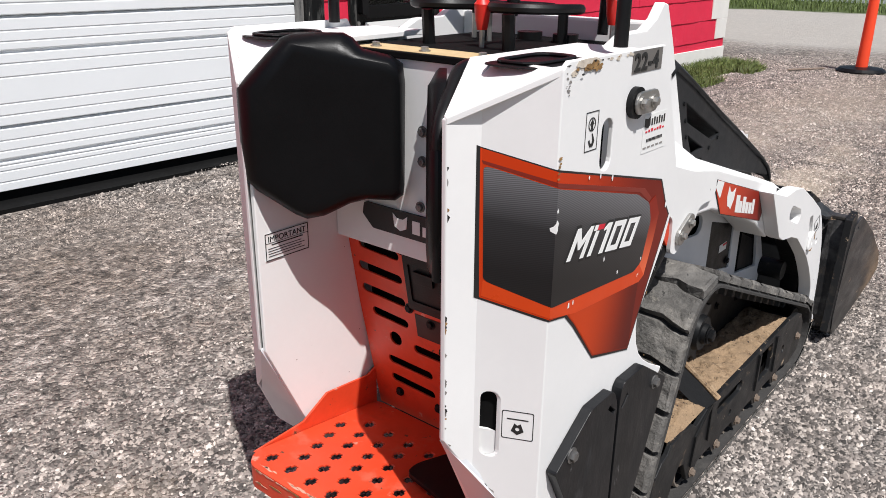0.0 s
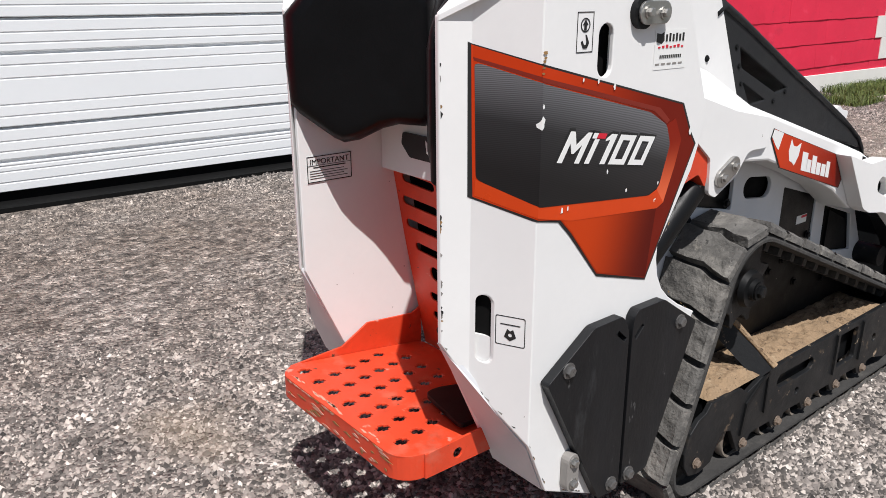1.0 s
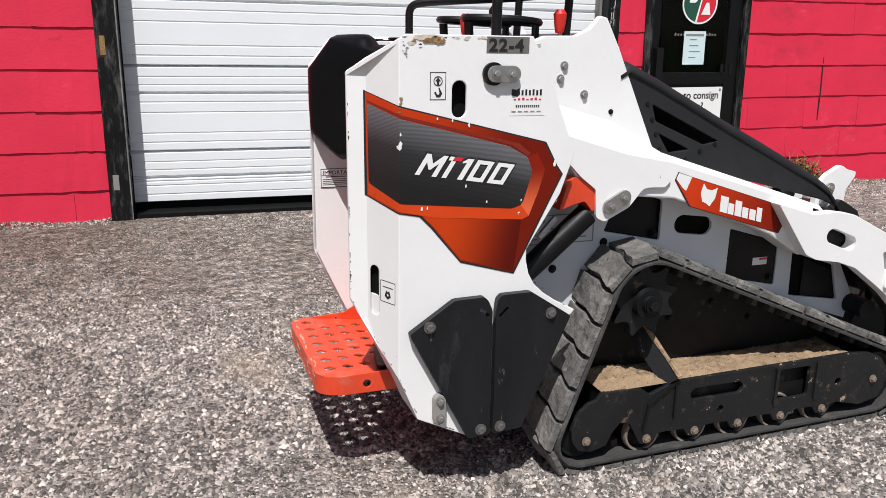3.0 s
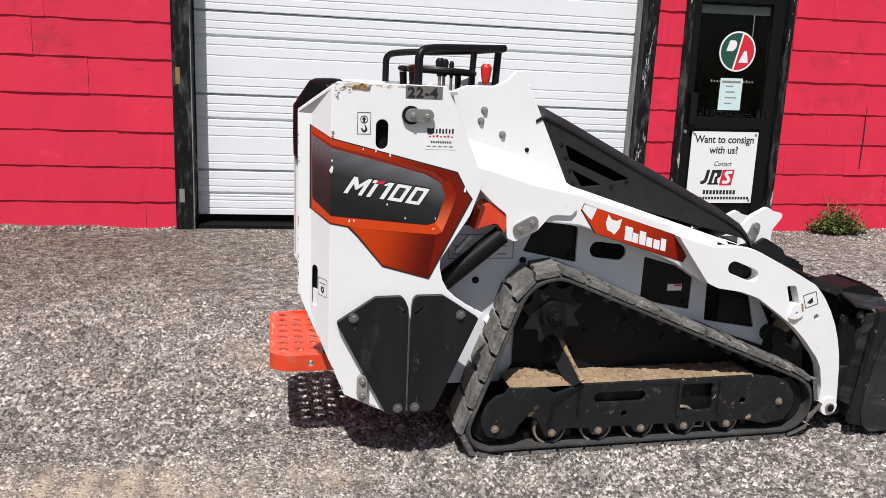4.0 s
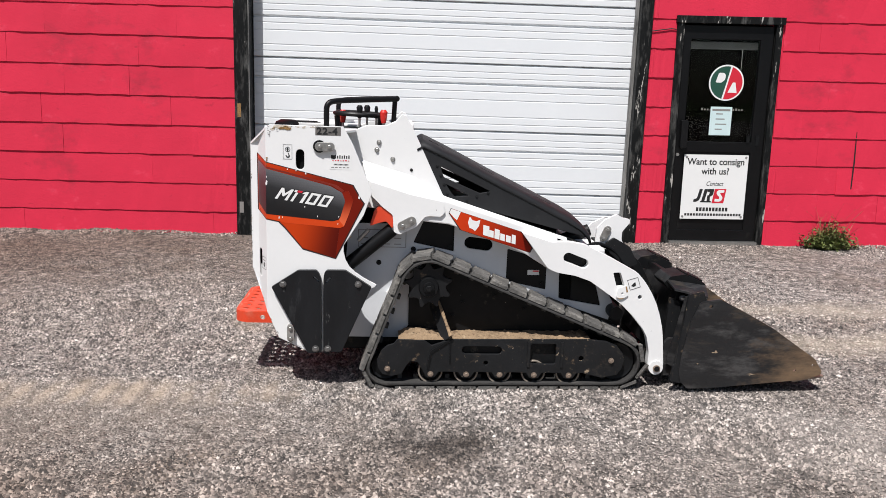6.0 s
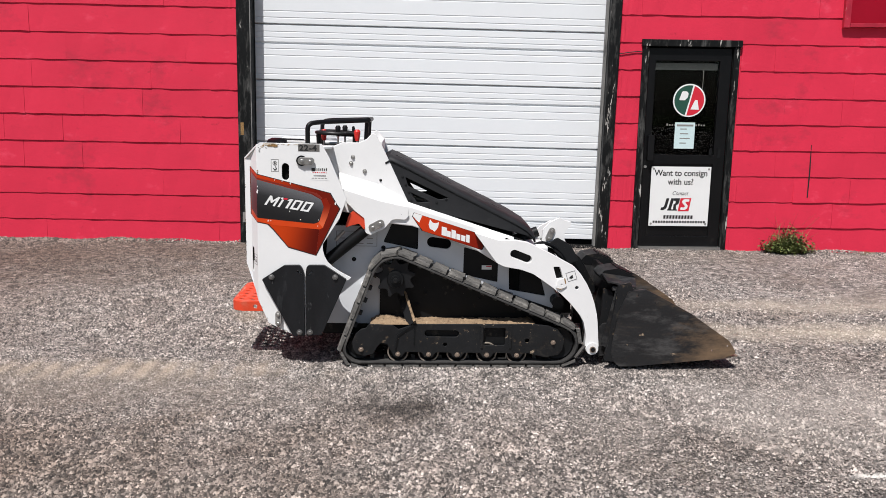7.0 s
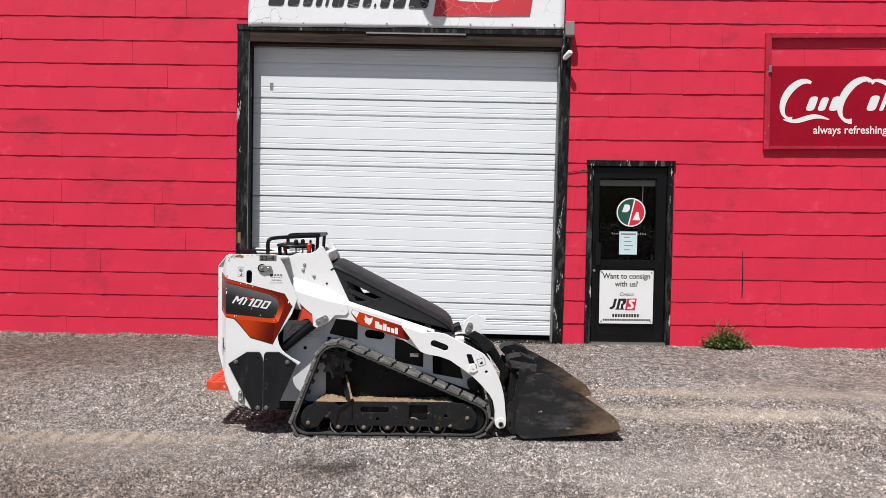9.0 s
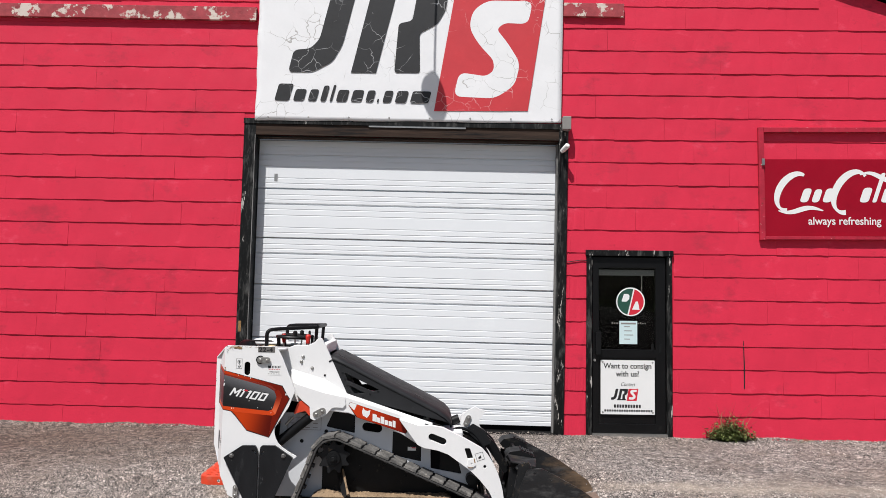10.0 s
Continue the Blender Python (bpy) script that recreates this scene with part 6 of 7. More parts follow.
# arm tower, lift arms, elbow plates
TOWER = [(1.32, 1.255), (1.449, 1.258), (1.520, 1.288), (1.615, 1.290), (1.660, 1.312), (1.690, 1.345), (1.712, 1.340), (1.755, 1.262), (1.905, 0.950), (1.90, 0.90), (1.60, 0.88), (1.44, 0.90), (1.34, 1.10)]
for far in (False, True):
    my = mirror(far)

    def sd(u, v, d):
        return (u, my(d), v)

    tower = part("arm_tower", slab([TOWER], 0.775, 0.800, sd), WHITE, loader, "white upright arm tower plate", bevel=0.003)
    bolts([(1.582, 0.775, 1.208), (1.572, 0.775, 1.172), (1.650, 0.775, 1.128)], hexbolt, loader, far)
    bolts([(1.742, 0.775, 1.078)], hoodbolt, loader, far)
    # lift arm: a boxed beam, its upper edge chamfered back to the tower
    ARM = [(1.535, 0.985), (1.535, 1.035), (1.746, 0.972), (1.906, 0.942), (2.385, 0.800), (2.47, 0.77), (2.47, 0.63), (2.434, 0.612), (2.305, 0.690), (2.161, 0.748), (1.93, 0.825), (1.78, 0.84), (1.60, 0.90)]
    part("lift_arm", slab([ARM], 0.694, 0.792, sd), WHITE, loader, "white boxed lift arm", bevel=0.006)
    bm = bmesh.new()
    rows = [[(1.53, 0.699, 1.030), (1.746, 0.699, 0.967), (1.906, 0.699, 0.937), (2.385, 0.699, 0.795), (2.52, 0.699, 0.752)],
            [(1.50, 0.774, 1.120), (1.746, 0.774, 1.050), (1.906, 0.745, 0.958), (2.385, 0.725, 0.810), (2.52, 0.725, 0.768)],
            [(1.52, 0.792, 1.03), (1.746, 0.792, 0.967), (1.906, 0.792, 0.937), (2.385, 0.792, 0.795), (2.52, 0.792, 0.752)]]
    vv = [[bm.verts.new((x, my(y), z)) for x, y, z in r] for r in rows]
    for a, b in ((0, 1), (1, 2), (2, 0)):
        for i in range(4):
            bm.faces.new((vv[a][i], vv[a][i + 1], vv[b][i + 1], vv[b][i]))
    for i in (0, 4):
        bm.faces.new((vv[0][i], vv[1][i], vv[2][i]))
    bmesh.ops.recalc_face_normals(bm, faces=bm.faces)
    part("arm_gusset", bm, WHITE, loader)
    PINP = rounded([(1.606, 0.905), (1.655, 0.868), (1.662, 0.785), (1.690, 0.772), (1.768, 0.810), (1.812, 0.862), (1.835, 0.866), (1.888, 0.864), (1.908, 0.886), (1.900, 0.9365), (1.746, 0.9665), (1.545, 1.026), (1.55, 0.96)], 0.008, 3)
    part("pin_plate", slab([PINP], 0.683, 0.6935, sd), WHITE, loader, "white pin plate under the arm", bevel=0.003)
    part("pin_lock", slab([pill(1.724, 0.829, 0.026, 0.022, 0.5)], 0.674, 0.6825, sd), STEEL, loader, "grey steel pin lock plate", bevel=0.002)
    bolts([(1.704, 0.674, 0.818), (1.745, 0.674, 0.841)], hexbolt, loader, far)
    ELB = [(2.285, 0.800), (2.43, 0.757), (2.52, 0.760), (2.598, 0.748), (2.742, 0.680), (2.873, 0.611), (2.915, 0.565), (2.951, 0.511), (2.980, 0.455), (3.002, 0.396), (3.020, 0.330), (3.028, 0.279),
           (3.043, 0.130), (3.028, 0.090), (3.000, 0.083), (2.970, 0.100), (2.960, 0.135), (2.962, 0.200), (2.945, 0.280), (2.921, 0.322), (2.859, 0.394), (2.800, 0.450), (2.739, 0.494), (2.636, 0.564), (2.560, 0.590), (2.465, 0.605), (2.42, 0.625)]
    sq = rounded([(2.748, 0.610), (2.786, 0.611), (2.812, 0.540), (2.772, 0.534)], 0.008, 3)
    elb = part("elbow_plate", slab([rounded(ELB, 0.01, 2), pill(2.558, 0.667, 0.042, 0.024, -0.36), sq, circle(2.893, 0.487, 0.011, 12)], 0.650, 0.693, sd), WHITE, loader, "white curved lower arm plate", bevel=0.004)
    part("latch_tab", slab([rounded([(2.776, 0.534), (2.819, 0.546), (2.832, 0.496), (2.793, 0.474), (2.768, 0.486)], 0.010, 3), circle(2.800, 0.506, 0.006, 10)], 0.642, 0.6495, sd), WHITE, elb, "chipped white latch tab", bevel=0.002)
    part("rust_patch", slab([[(2.812, 0.545), (2.820, 0.543), (2.827, 0.515), (2.820, 0.512)]], 0.6410, 0.6418, sd), RUSTMARK, elb)
    part("rust_patch", slab([[(2.772, 0.486), (2.795, 0.476), (2.812, 0.486), (2.794, 0.482)]], 0.6410, 0.6418, sd), RUSTMARK, elb)
    part("arm_backing", slab([[(2.42, 0.64), (2.60, 0.60), (2.75, 0.52), (2.86, 0.42), (2.94, 0.32), (2.96, 0.14), (3.03, 0.14), (3.01, 0.36), (2.94, 0.50), (2.86, 0.59), (2.73, 0.66), (2.59, 0.72), (2.45, 0.74)]], 0.7, 0.76, sd), BLACKS, loader)
    lbl = part("hitch_label", slab([[(2.821, 0.573), (2.874, 0.590), (2.891, 0.540), (2.839, 0.522)], [(2.8235, 0.572), (2.8725, 0.5875), (2.8885, 0.5415), (2.8405, 0.5245)]], 0.6488, 0.6495, sd), LABELK, loader)
    part("hook_mark", slab([[(2.843, 0.545), (2.856, 0.540), (2.868, 0.548), (2.862, 0.565), (2.852, 0.556)]], 0.6488, 0.6495, sd), LABELK, lbl)
    part("arm_pin", lathe([(0.018, -0.006), (0.018, 0.02)], 18, "y", at=(3.005, my(0.640), 0.118)), RUSTY, loader, "worn arm pin", smooth=40)
    shared("bolt", blackbolt, loader, pose(3.005, my(0.634), 0.118, 0, 0, 180 if far else 0))
    part("arm_foot", lathe([(0.036, -0.010), (0.036, 0.012)], 20, "y", at=(3.003, my(0.652), 0.121)), WHITE, loader, smooth=40)
    # lift cylinder behind the side plate
    cyl = part("lift_cylinder", tube([(1.430, my(0.725), 0.600), (1.655, my(0.725), 0.790)], 0.034, 16), BLACKP, loader, "black lift cylinder", smooth=40)
    part("cylinder_rod", tube([(1.655, my(0.725), 0.790), (1.715, my(0.725), 0.838)], 0.016, 12), STEEL, cyl, smooth=40)
    part("hose_fitting", tube([(1.49, my(0.70), 0.735), (1.54, my(0.70), 0.79)], 0.010, 8), STEEL, cyl, smooth=40)
    part("lift_bracket", slab([rounded([(1.545, 0.810), (1.565, 0.880), (1.585, 0.905), (1.655, 0.900), (1.665, 0.86), (1.655, 0.800), (1.625, 0.835), (1.585, 0.825)], 0.008)], 0.69, 0.77, sd), ORANGE, loader, "orange cylinder bracket", bevel=0.004)
    # grey body side with dark access openings
    holes = [rounded([(1.818, 0.842), (1.966, 0.800), (1.966, 0.670), (1.761, 0.712)], 0.008), pill(2.09, 0.712, 0.042, 0.030, -0.12), rounded([(2.239, 0.690), (2.445, 0.632), (2.445, 0.480), (2.238, 0.522)], 0.008), rounded([(2.51, 0.590), (2.70, 0.530), (2.738, 0.399), (2.516, 0.435)], 0.008)]
    body = part("body_side", slab([[(1.40, 0.215), (1.70, 0.215), (1.76, 0.30), (2.78, 0.30), (2.80, 0.42), (2.68, 0.62), (2.30, 0.78), (1.90, 0.93), (1.45, 1.0)], *holes], 0.800, 0.812, sd), GREYW, loader, "light grey painted body side panel", bevel=0.002)
    part("access_panel", slab([rounded([(2.232, 0.70), (2.452, 0.64), (2.452, 0.474), (2.231, 0.516)], 0.008)], 0.806, 0.818, sd), BLACKP, body, "black access panel")
    part("access_panel", slab([rounded([(1.81, 0.85), (1.972, 0.805), (1.972, 0.664), (1.755, 0.706)], 0.008)], 0.818, 0.826, sd), BLACKP, body)
    # near-black backing sheets paint the dark inside of two openings
    part("access_panel", slab([rounded([(2.50, 0.61), (2.71, 0.545), (2.75, 0.39), (2.505, 0.42)], 0.008)], 0.822, 0.828, sd), SHADEBLACK, body)
    part("access_panel", slab([pill(2.09, 0.712, 0.046, 0.036, -0.12)], 0.822, 0.828, sd), SHADEBLACK, body)
    shared("bolt", blackbolt, body, pose(1.948, my(0.806), 0.69, 0, 0, 180 if far else 0))
    shared("bolt", blackbolt, body, pose(2.425, my(0.804), 0.51, 0, 0, 180 if far else 0))
    shared("bolt", blackbolt, body, pose(1.762, my(0.799), 0.679, 0, 0, 180 if far else 0))
    shared("bolt", blackbolt, body, pose(1.59, my(0.799), 0.607, 0, 0, 180 if far else 0))
    st = part("service_label", slab([box_loop(-0.03, -0.013, 0.03, 0.013)], 0, 0.0006, lambda u, v, d: (2.378 + u, my(0.8045 + d), 0.568 + v)), LABELW, body)
    part("warning_band", slab([box_loop(-0.003, 0.004, 0.028, 0.011)], 0, 0.0006, lambda u, v, d: (2.378 + u, my(0.8035 + d), 0.568 + v)), LABELR, st)
    il = part("instruction_label", slab([box_loop(1.485, 0.685, 1.725, 0.775), box_loop(1.488, 0.688, 1.722, 0.772)], 0.7985, 0.7995, sd), LABELG, body, "large faint instruction label")
    for k in range(4):
        part("text_bar", slab([box_loop(1.50 + 0.055 * k, 0.70, 1.535 + 0.055 * k, 0.704)], 0.7985, 0.7995, sd), LABELG, body)
        part("text_bar", slab([box_loop(1.50 + 0.055 * k, 0.73, 1.535 + 0.055 * k, 0.734)], 0.7985, 0.7995, sd), LABELG, body)
    part("arm_stop", slab([rounded([(2.49, 0.775), (2.60, 0.742), (2.615, 0.708), (2.50, 0.738)], 0.004)], 0.73, 0.77, sd), BLACKS, loader, "black rubber arm stop", bevel=0.003)
    part("chassis_plate", slab([[(1.745, 0.12), (1.745, 0.52), (1.84, 0.61), (1.95, 0.60), (2.80, 0.32), (2.83, 0.12)]], 0.786, 0.797, sd), BLACKS, loader, "black chassis side plate")
    for x, z in ((2.02, 0.41), (1.97, 0.34), (2.18, 0.45), (2.34, 0.38), (2.42, 0.43), (2.52, 0.35), (2.25, 0.47)):
        shared("bolt", blackbolt if x != 2.42 else bigbolt, loader, pose(x, my(0.785), z, 0, 0, 180 if far else 0))
    part("fender_lip", slab([[(1.630, 0.455), (1.668, 0.505), (1.648, 0.43)]], 0.775, 0.80, sd), WHITE, loader, "white fender lip by the track")

# printed decal on the near arm
AD = [(1.926, 0.882), (1.936, 0.906), (1.985, 0.890), (2.290, 0.797), (2.348, 0.716), (2.336, 0.693), (1.983, 0.800)]
ad = part("arm_decal", slab([AD], 0.6928, 0.6934, side), LABELK, loader, "red and black arm decal with plain pale shapes, peeling at one corner")
part("red_field", slab([grow(AD, -0.006)], 0.692, 0.6926, side), DECALA, ad)
part("peeled_corner", slab([[(1.930, 0.885), (1.938, 0.903), (1.985, 0.889), (1.975, 0.865), (1.968, 0.848), (1.955, 0.858)]], 0.6914, 0.6919, side), LABELW, ad, "pale peeled patch")
part("pale_emblem", slab([[(2.022, 0.838), (2.030, 0.868), (2.043, 0.850), (2.062, 0.845), (2.082, 0.852), (2.076, 0.820), (2.058, 0.796), (2.045, 0.806), (2.030, 0.812)]], 0.6914, 0.6919, side), LABELW, ad)
for i, (w, h) in enumerate(((0.030, 0.050), (0.024, 0.034), (0.025, 0.048), (0.023, 0.033), (0.024, 0.033), (0.020, 0.044))):
    x = 2.098 + 0.0285 * i
    z = 0.778 - 0.27 * (x - 2.098)
    part("pale_bar", slab([[(x, z), (x + w, z - 0.27 * w), (x + w, z + h - 0.27 * w), (x, z + h)]], 0.6914, 0.6919, side), LABELW, ad)

# hood
HOOD = [(1.780, 1.178), (1.800, 1.192), (1.900, 1.146), (2.174, 1.012), (2.310, 0.948), (2.540, 0.838), (2.610, 0.793), (2.638, 0.760), (2.050, 0.906), (1.885, 0.935)]
hw = [rounded([(1.885, 1.098), (2.136, 0.982), (2.083, 0.972), (1.902, 1.047)], 0.006, 2), rounded([(1.914, 1.012), (2.031, 0.959), (1.957, 0.951)], 0.006, 2)]
for far in (False, True):
    my = mirror(far)
    hs = part("hood_side", slab([HOOD, *hw], 0.778, 0.790, lambda u, v, d: (u, my(d), v)), HOODK, loader, "black hood side with two cut-outs", bevel=0.003)
    for x, z in ((1.868, 1.098), (1.888, 1.052), (1.905, 1.008), (1.922, 0.962), (2.02, 0.928), (2.07, 0.952), (2.125, 0.972)):
        shared("bolt", hoodbolt, hs, pose(x, my(0.779), z, 0, 0, 180 if far else 0))
bm = bmesh.new()
prof = [(1.772, 1.198), (1.8, 1.216), (1.9, 1.17), (2.174, 1.034), (2.31, 0.97), (2.535, 0.86), (2.605, 0.818), (2.64, 0.782), (2.65, 0.757)]
rows = []
for x, z in prof:
    rows.append([bm.verts.new((x, y, z - dz)) for y, dz in ((0.777, 0.030), (0.800, 0.008), (0.84, 0.0), (1.075, -0.012), (1.31, 0.0), (1.35, 0.008), (1.373, 0.030))])
for a, b in zip(rows, rows[1:]):
    for i in range(6):
        bm.faces.new((a[i], a[i + 1], b[i + 1], b[i]))
hood = part("hood", bm, HOODK, loader, "sloping black engine hood", smooth=50)
hm = hood.modifiers.new("thick", "SOLIDIFY")
hm.thickness = 0.012
for x in (1.86, 2.12, 2.42):
    z = np.interp(x, [p[0] for p in prof], [p[1] for p in prof])
    for y in (0.88, 1.0, 1.15, 1.27):
        part("vent", slab([pill(0, 0, 0.035, 0.007)], 0.0, 0.010, flat), LABELK, hood, m=pose(x, y, float(z) + 0.006, 0, 26, 0))
# near-black block paints the shade under the hood
part("engine_block", box(1.95, 2.45, 0.86, 1.29, 0.45, 0.80), SHADEBLACK, loader)
part("chassis_nose", box(2.501, 2.76, 0.83, 1.32, 0.14, 0.44), BLACKS, loader, "black chassis nose", bevel=0.01)
part("chassis_core", box(1.40, 2.50, 0.83, 1.32, 0.14, 0.72), BLACKS, loader, "black chassis", bevel=0.01)
part("tower_crossmember", box(1.70, 1.75, 0.80, 1.35, 1.20, 1.30), WHITE, loader, "white cross member behind the console", bevel=0.006)

# front linkage, coupler and bucket
LEVER = [(2.746, 0.659), (2.729, 0.706), (2.731, 0.780), (2.769, 0.823), (2.834, 0.857), (2.863, 0.839), (2.905, 0.831), (2.904, 0.812), (2.867, 0.764), (2.867, 0.721), (2.888, 0.685)]
part("tilt_lever", slab([rounded(LEVER, 0.010, 3)], 0.950, 0.972, side), WHITE, loader, "white tilt lever with worn paint", bevel=0.003)
part("tilt_lever", slab([rounded([(x - 0.02, z - 0.045) for x, z in LEVER], 0.010, 3)], 1.13, 1.150, side), WHITE, loader, bevel=0.003)
part("lever_pin", slab([pill(2.777, 0.753, 0.024, 0.020, 1.18)], 0.940, 0.9495, side), STEEL, loader, bevel=0.002)
bolts([(2.786, 0.940, 0.776), (2.767, 0.940, 0.730)], hexbolt, loader)
part("pivot_block", slab([rounded([(2.775, 0.706), (2.819, 0.736), (2.86, 0.715), (2.905, 0.690), (2.955, 0.600), (2.90, 0.575), (2.80, 0.655)], 0.008)], 0.918, 0.938, side), FRAMEK, loader, "black link block", bevel=0.003)
part("lever_web", box(2.75, 2.86, 0.973, 1.129, 0.67, 0.70), BLACKS, loader)
part("arm_crossbar", box(2.60, 2.74, 0.795, 1.355, 0.60, 0.70), WHITE, loader, "white arm cross bar", bevel=0.008)
part("tilt_link", slab([rounded([(2.78, 0.70), (2.84, 0.72), (2.98, 0.60), (3.10, 0.40), (3.06, 0.37), (2.94, 0.54)], 0.012)], 0.975, 1.01, side), BLACKS, loader, "black tilt link", bevel=0.003)
part("tilt_link", slab([rounded([(2.78, 0.70), (2.84, 0.72), (2.98, 0.60), (3.10, 0.40), (3.06, 0.37), (2.94, 0.54)], 0.012)], 1.14, 1.175, side), BLACKS, loader, bevel=0.003)
part("tilt_cylinder", tube([(2.40, 1.075, 0.62), (2.72, 1.075, 0.75)], 0.033, 16), BLACKS, loader, "black tilt cylinder", smooth=40)
for y, k in ((0.90, 0.0), (0.93, 0.03), (1.25, 0.0)):
    part("hydraulic_hose", tube(bend([(2.60, y, 0.62), (2.70, y, 0.72 - k), (2.83, y + 0.03, 0.67 - k), (2.93, y + 0.02, 0.52)], 0.06, 6), 0.011, 8), BLACKP, loader, "black hydraulic hose", smooth=40)
part("front_plate", slab([[(2.58, 0.18), (2.80, 0.18), (2.86, 0.34), (2.72, 0.50), (2.58, 0.56)]], 0.815, 0.83, side), BLACKS, loader)
part("axle_tube", tube([(2.80, 0.72, 0.38), (2.80, 1.43, 0.38)], 0.035, 14), BLACKS, loader, smooth=40)

coupler = part("quick_coupler", slab([rounded([(0.74, 0.14), (1.41, 0.14), (1.41, 0.52), (1.20, 0.55), (0.95, 0.55), (0.74, 0.52)], 0.02), rounded(box_loop(0.95, 0.24, 1.20, 0.42), 0.02)], 0.0, 0.02, lambda u, v, d: (3.045 + 0.20 * (v - 0.14) + d, u, v)), BLACKS, loader, "black quick-attach coupler plate", bevel=0.004)
for far in (False, True):
    my = mirror(far)

    def sd(u, v, d):
        return (u, my(d), v)

    part("latch_block", slab([rounded([(3.045, 0.540), (3.075, 0.573), (3.150, 0.586), (3.258, 0.540), (3.264, 0.486), (3.205, 0.505), (3.12, 0.505), (3.07, 0.51)], 0.005, 2)], 0.745, 0.915, sd), BLACKS, coupler, "black latch block with a notched top", bevel=0.003)
    bm = bmesh.new()
    quad = [(3.058, 0.7445, 0.560), (3.262, 0.7445, 0.532), (3.250, 0.672, 0.492), (3.075, 0.672, 0.528)]
    vs = [bm.verts.new((x, my(y), z)) for x, y, z in quad] + [bm.verts.new((x, my(y) , z - 0.012)) for x, y, z in quad]
    for f in ((0, 1, 2, 3), (7, 6, 5, 4), (0, 4, 5, 1), (1, 5, 6, 2), (2, 6, 7, 3), (3, 7, 4, 0)):
        bm.faces.new([vs[k] for k in f])
    bmesh.ops.recalc_face_normals(bm, faces=bm.faces)
    part("latch_cover", bm, BUCKET, coupler, "smooth black sloping latch cover", bevel=0.002)
    for k in range(5):
        x = 3.156 + 0.020 * k
        z = 0.5845 - 0.426 * (x - 3.150)
        part("latch_tooth", box(x, x + 0.011, min(my(0.76), my(0.90)), max(my(0.76), my(0.90)), z - 0.006, z + 0.008), BLACKS, coupler)
    part("latch_plate", slab([rounded([(3.070, 0.470), (3.124, 0.450), (3.150, 0.256), (3.110, 0.060), (3.048, 0.062), (3.060, 0.30)], 0.008)], 0.715, 0.735, sd), FRAMEK, coupler, "scratched black latch plate", bevel=0.003)
    part("mud_guard", slab([rounded([(3.052, 0.235), (3.075, 0.262), (3.118, 0.262), (3.128, 0.225), (3.100, 0.070), (3.052, 0.060)], 0.010)], 0.690, 0.714, sd), BUCKET, coupler, "muddy lower latch cover", bevel=0.004)
    part("latch_spring", tube([(3.176 - 0.036 * a / 48 + 0.013 * math.cos(a), my(0.685 - 0.012 * a / 48) + 0.013 * math.sin(a), 0.372 - 0.066 * a / 48) for a in [0.6 * k for k in range(81)]], 0.0026, 6), DARKSTEEL, coupler, smooth=60)
    part("spring_rod", tube([(3.192, my(0.690), 0.46), (3.172, my(0.686), 0.375), (3.13, my(0.673), 0.285)], 0.006, 8), BLACKS, coupler, smooth=40)
    for x, z in ((3.150, 0.452), (3.176, 0.425), (3.128, 0.475)):
        shared("bolt", bigbolt, coupler, pose(x, my(0.700), z, 0, 0, 180 if far else 0))

BY0, BY1 = 0.585, 1.585
SHELL = [(3.212, 0.500), (3.166, 0.497), (3.138, 0.40), (3.105, 0.20), (3.098, 0.120), (3.112, 0.070), (3.150, 0.036), (3.25, 0.036), (3.745, 0.085)]
bm = bmesh.new()
n = len(SHELL)
inner = []
for i, (x, z) in enumerate(SHELL):
    a, b = Vector(SHELL[max(i - 1, 0)]), Vector(SHELL[min(i + 1, n - 1)])
    d = (b - a).normalized()
    inner.append((x - d.y * 0.010, z + d.x * 0.010))
vo = [[bm.verts.new((x, y, z)) for x, z in SHELL] for y in (BY0 + 0.006, BY1 - 0.006)]
vi = [[bm.verts.new((x, y, z)) for x, z in inner] for y in (BY0 + 0.006, BY1 - 0.006)]
for i in range(n - 1):
    bm.faces.new((vo[0][i], vo[0][i + 1], vo[1][i + 1], vo[1][i]))
    bm.faces.new((vi[0][i], vi[1][i], vi[1][i + 1], vi[0][i + 1]))
for i in (0, n - 1):
    bm.faces.new((vo[0][i], vo[1][i], vi[1][i], vi[0][i]))
for k in (0, 1):
    for i in range(n - 1):
        bm.faces.new((vo[k][i], vi[k][i], vi[k][i + 1], vo[k][i + 1]))
bmesh.ops.recalc_face_normals(bm, faces=bm.faces)
bucket = part("bucket", bm, BUCKET, loader, "scratched black steel bucket with rusty edges resting on the gravel")
CHEEK = [(3.180, 0.484), (3.212, 0.490), (3.276, 0.500), (3.400, 0.440), (3.558, 0.357), (3.800, 0.195), (3.842, 0.130), (3.835, 0.112), (3.745, 0.086), (3.25, 0.036), (3.152, 0.034), (3.114, 0.068), (3.100, 0.120), (3.107, 0.20), (3.137, 0.38)]
for y0, y1 in ((BY0, BY0 + 0.010), (BY1 - 0.010, BY1)):
    part("cheek", slab([rounded(CHEEK, 0.008, 2), circle(3.232, 0.462, 0.009, 12), circle(3.70, 0.135, 0.007, 12), circle(3.35, 0.42, 0.004, 8), circle(3.79, 0.165, 0.006, 8)], y0, y1, side), BUCKET, bucket, "black bucket cheek plate worn to rust at the tip", bevel=0.002)
part("cutting_edge", slab([[(3.70, 0.068), (3.86, 0.098), (3.862, 0.104), (3.70, 0.088)]], BY0 + 0.012, BY1 - 0.012, side), RUSTY, bucket, "worn rusty cutting edge")
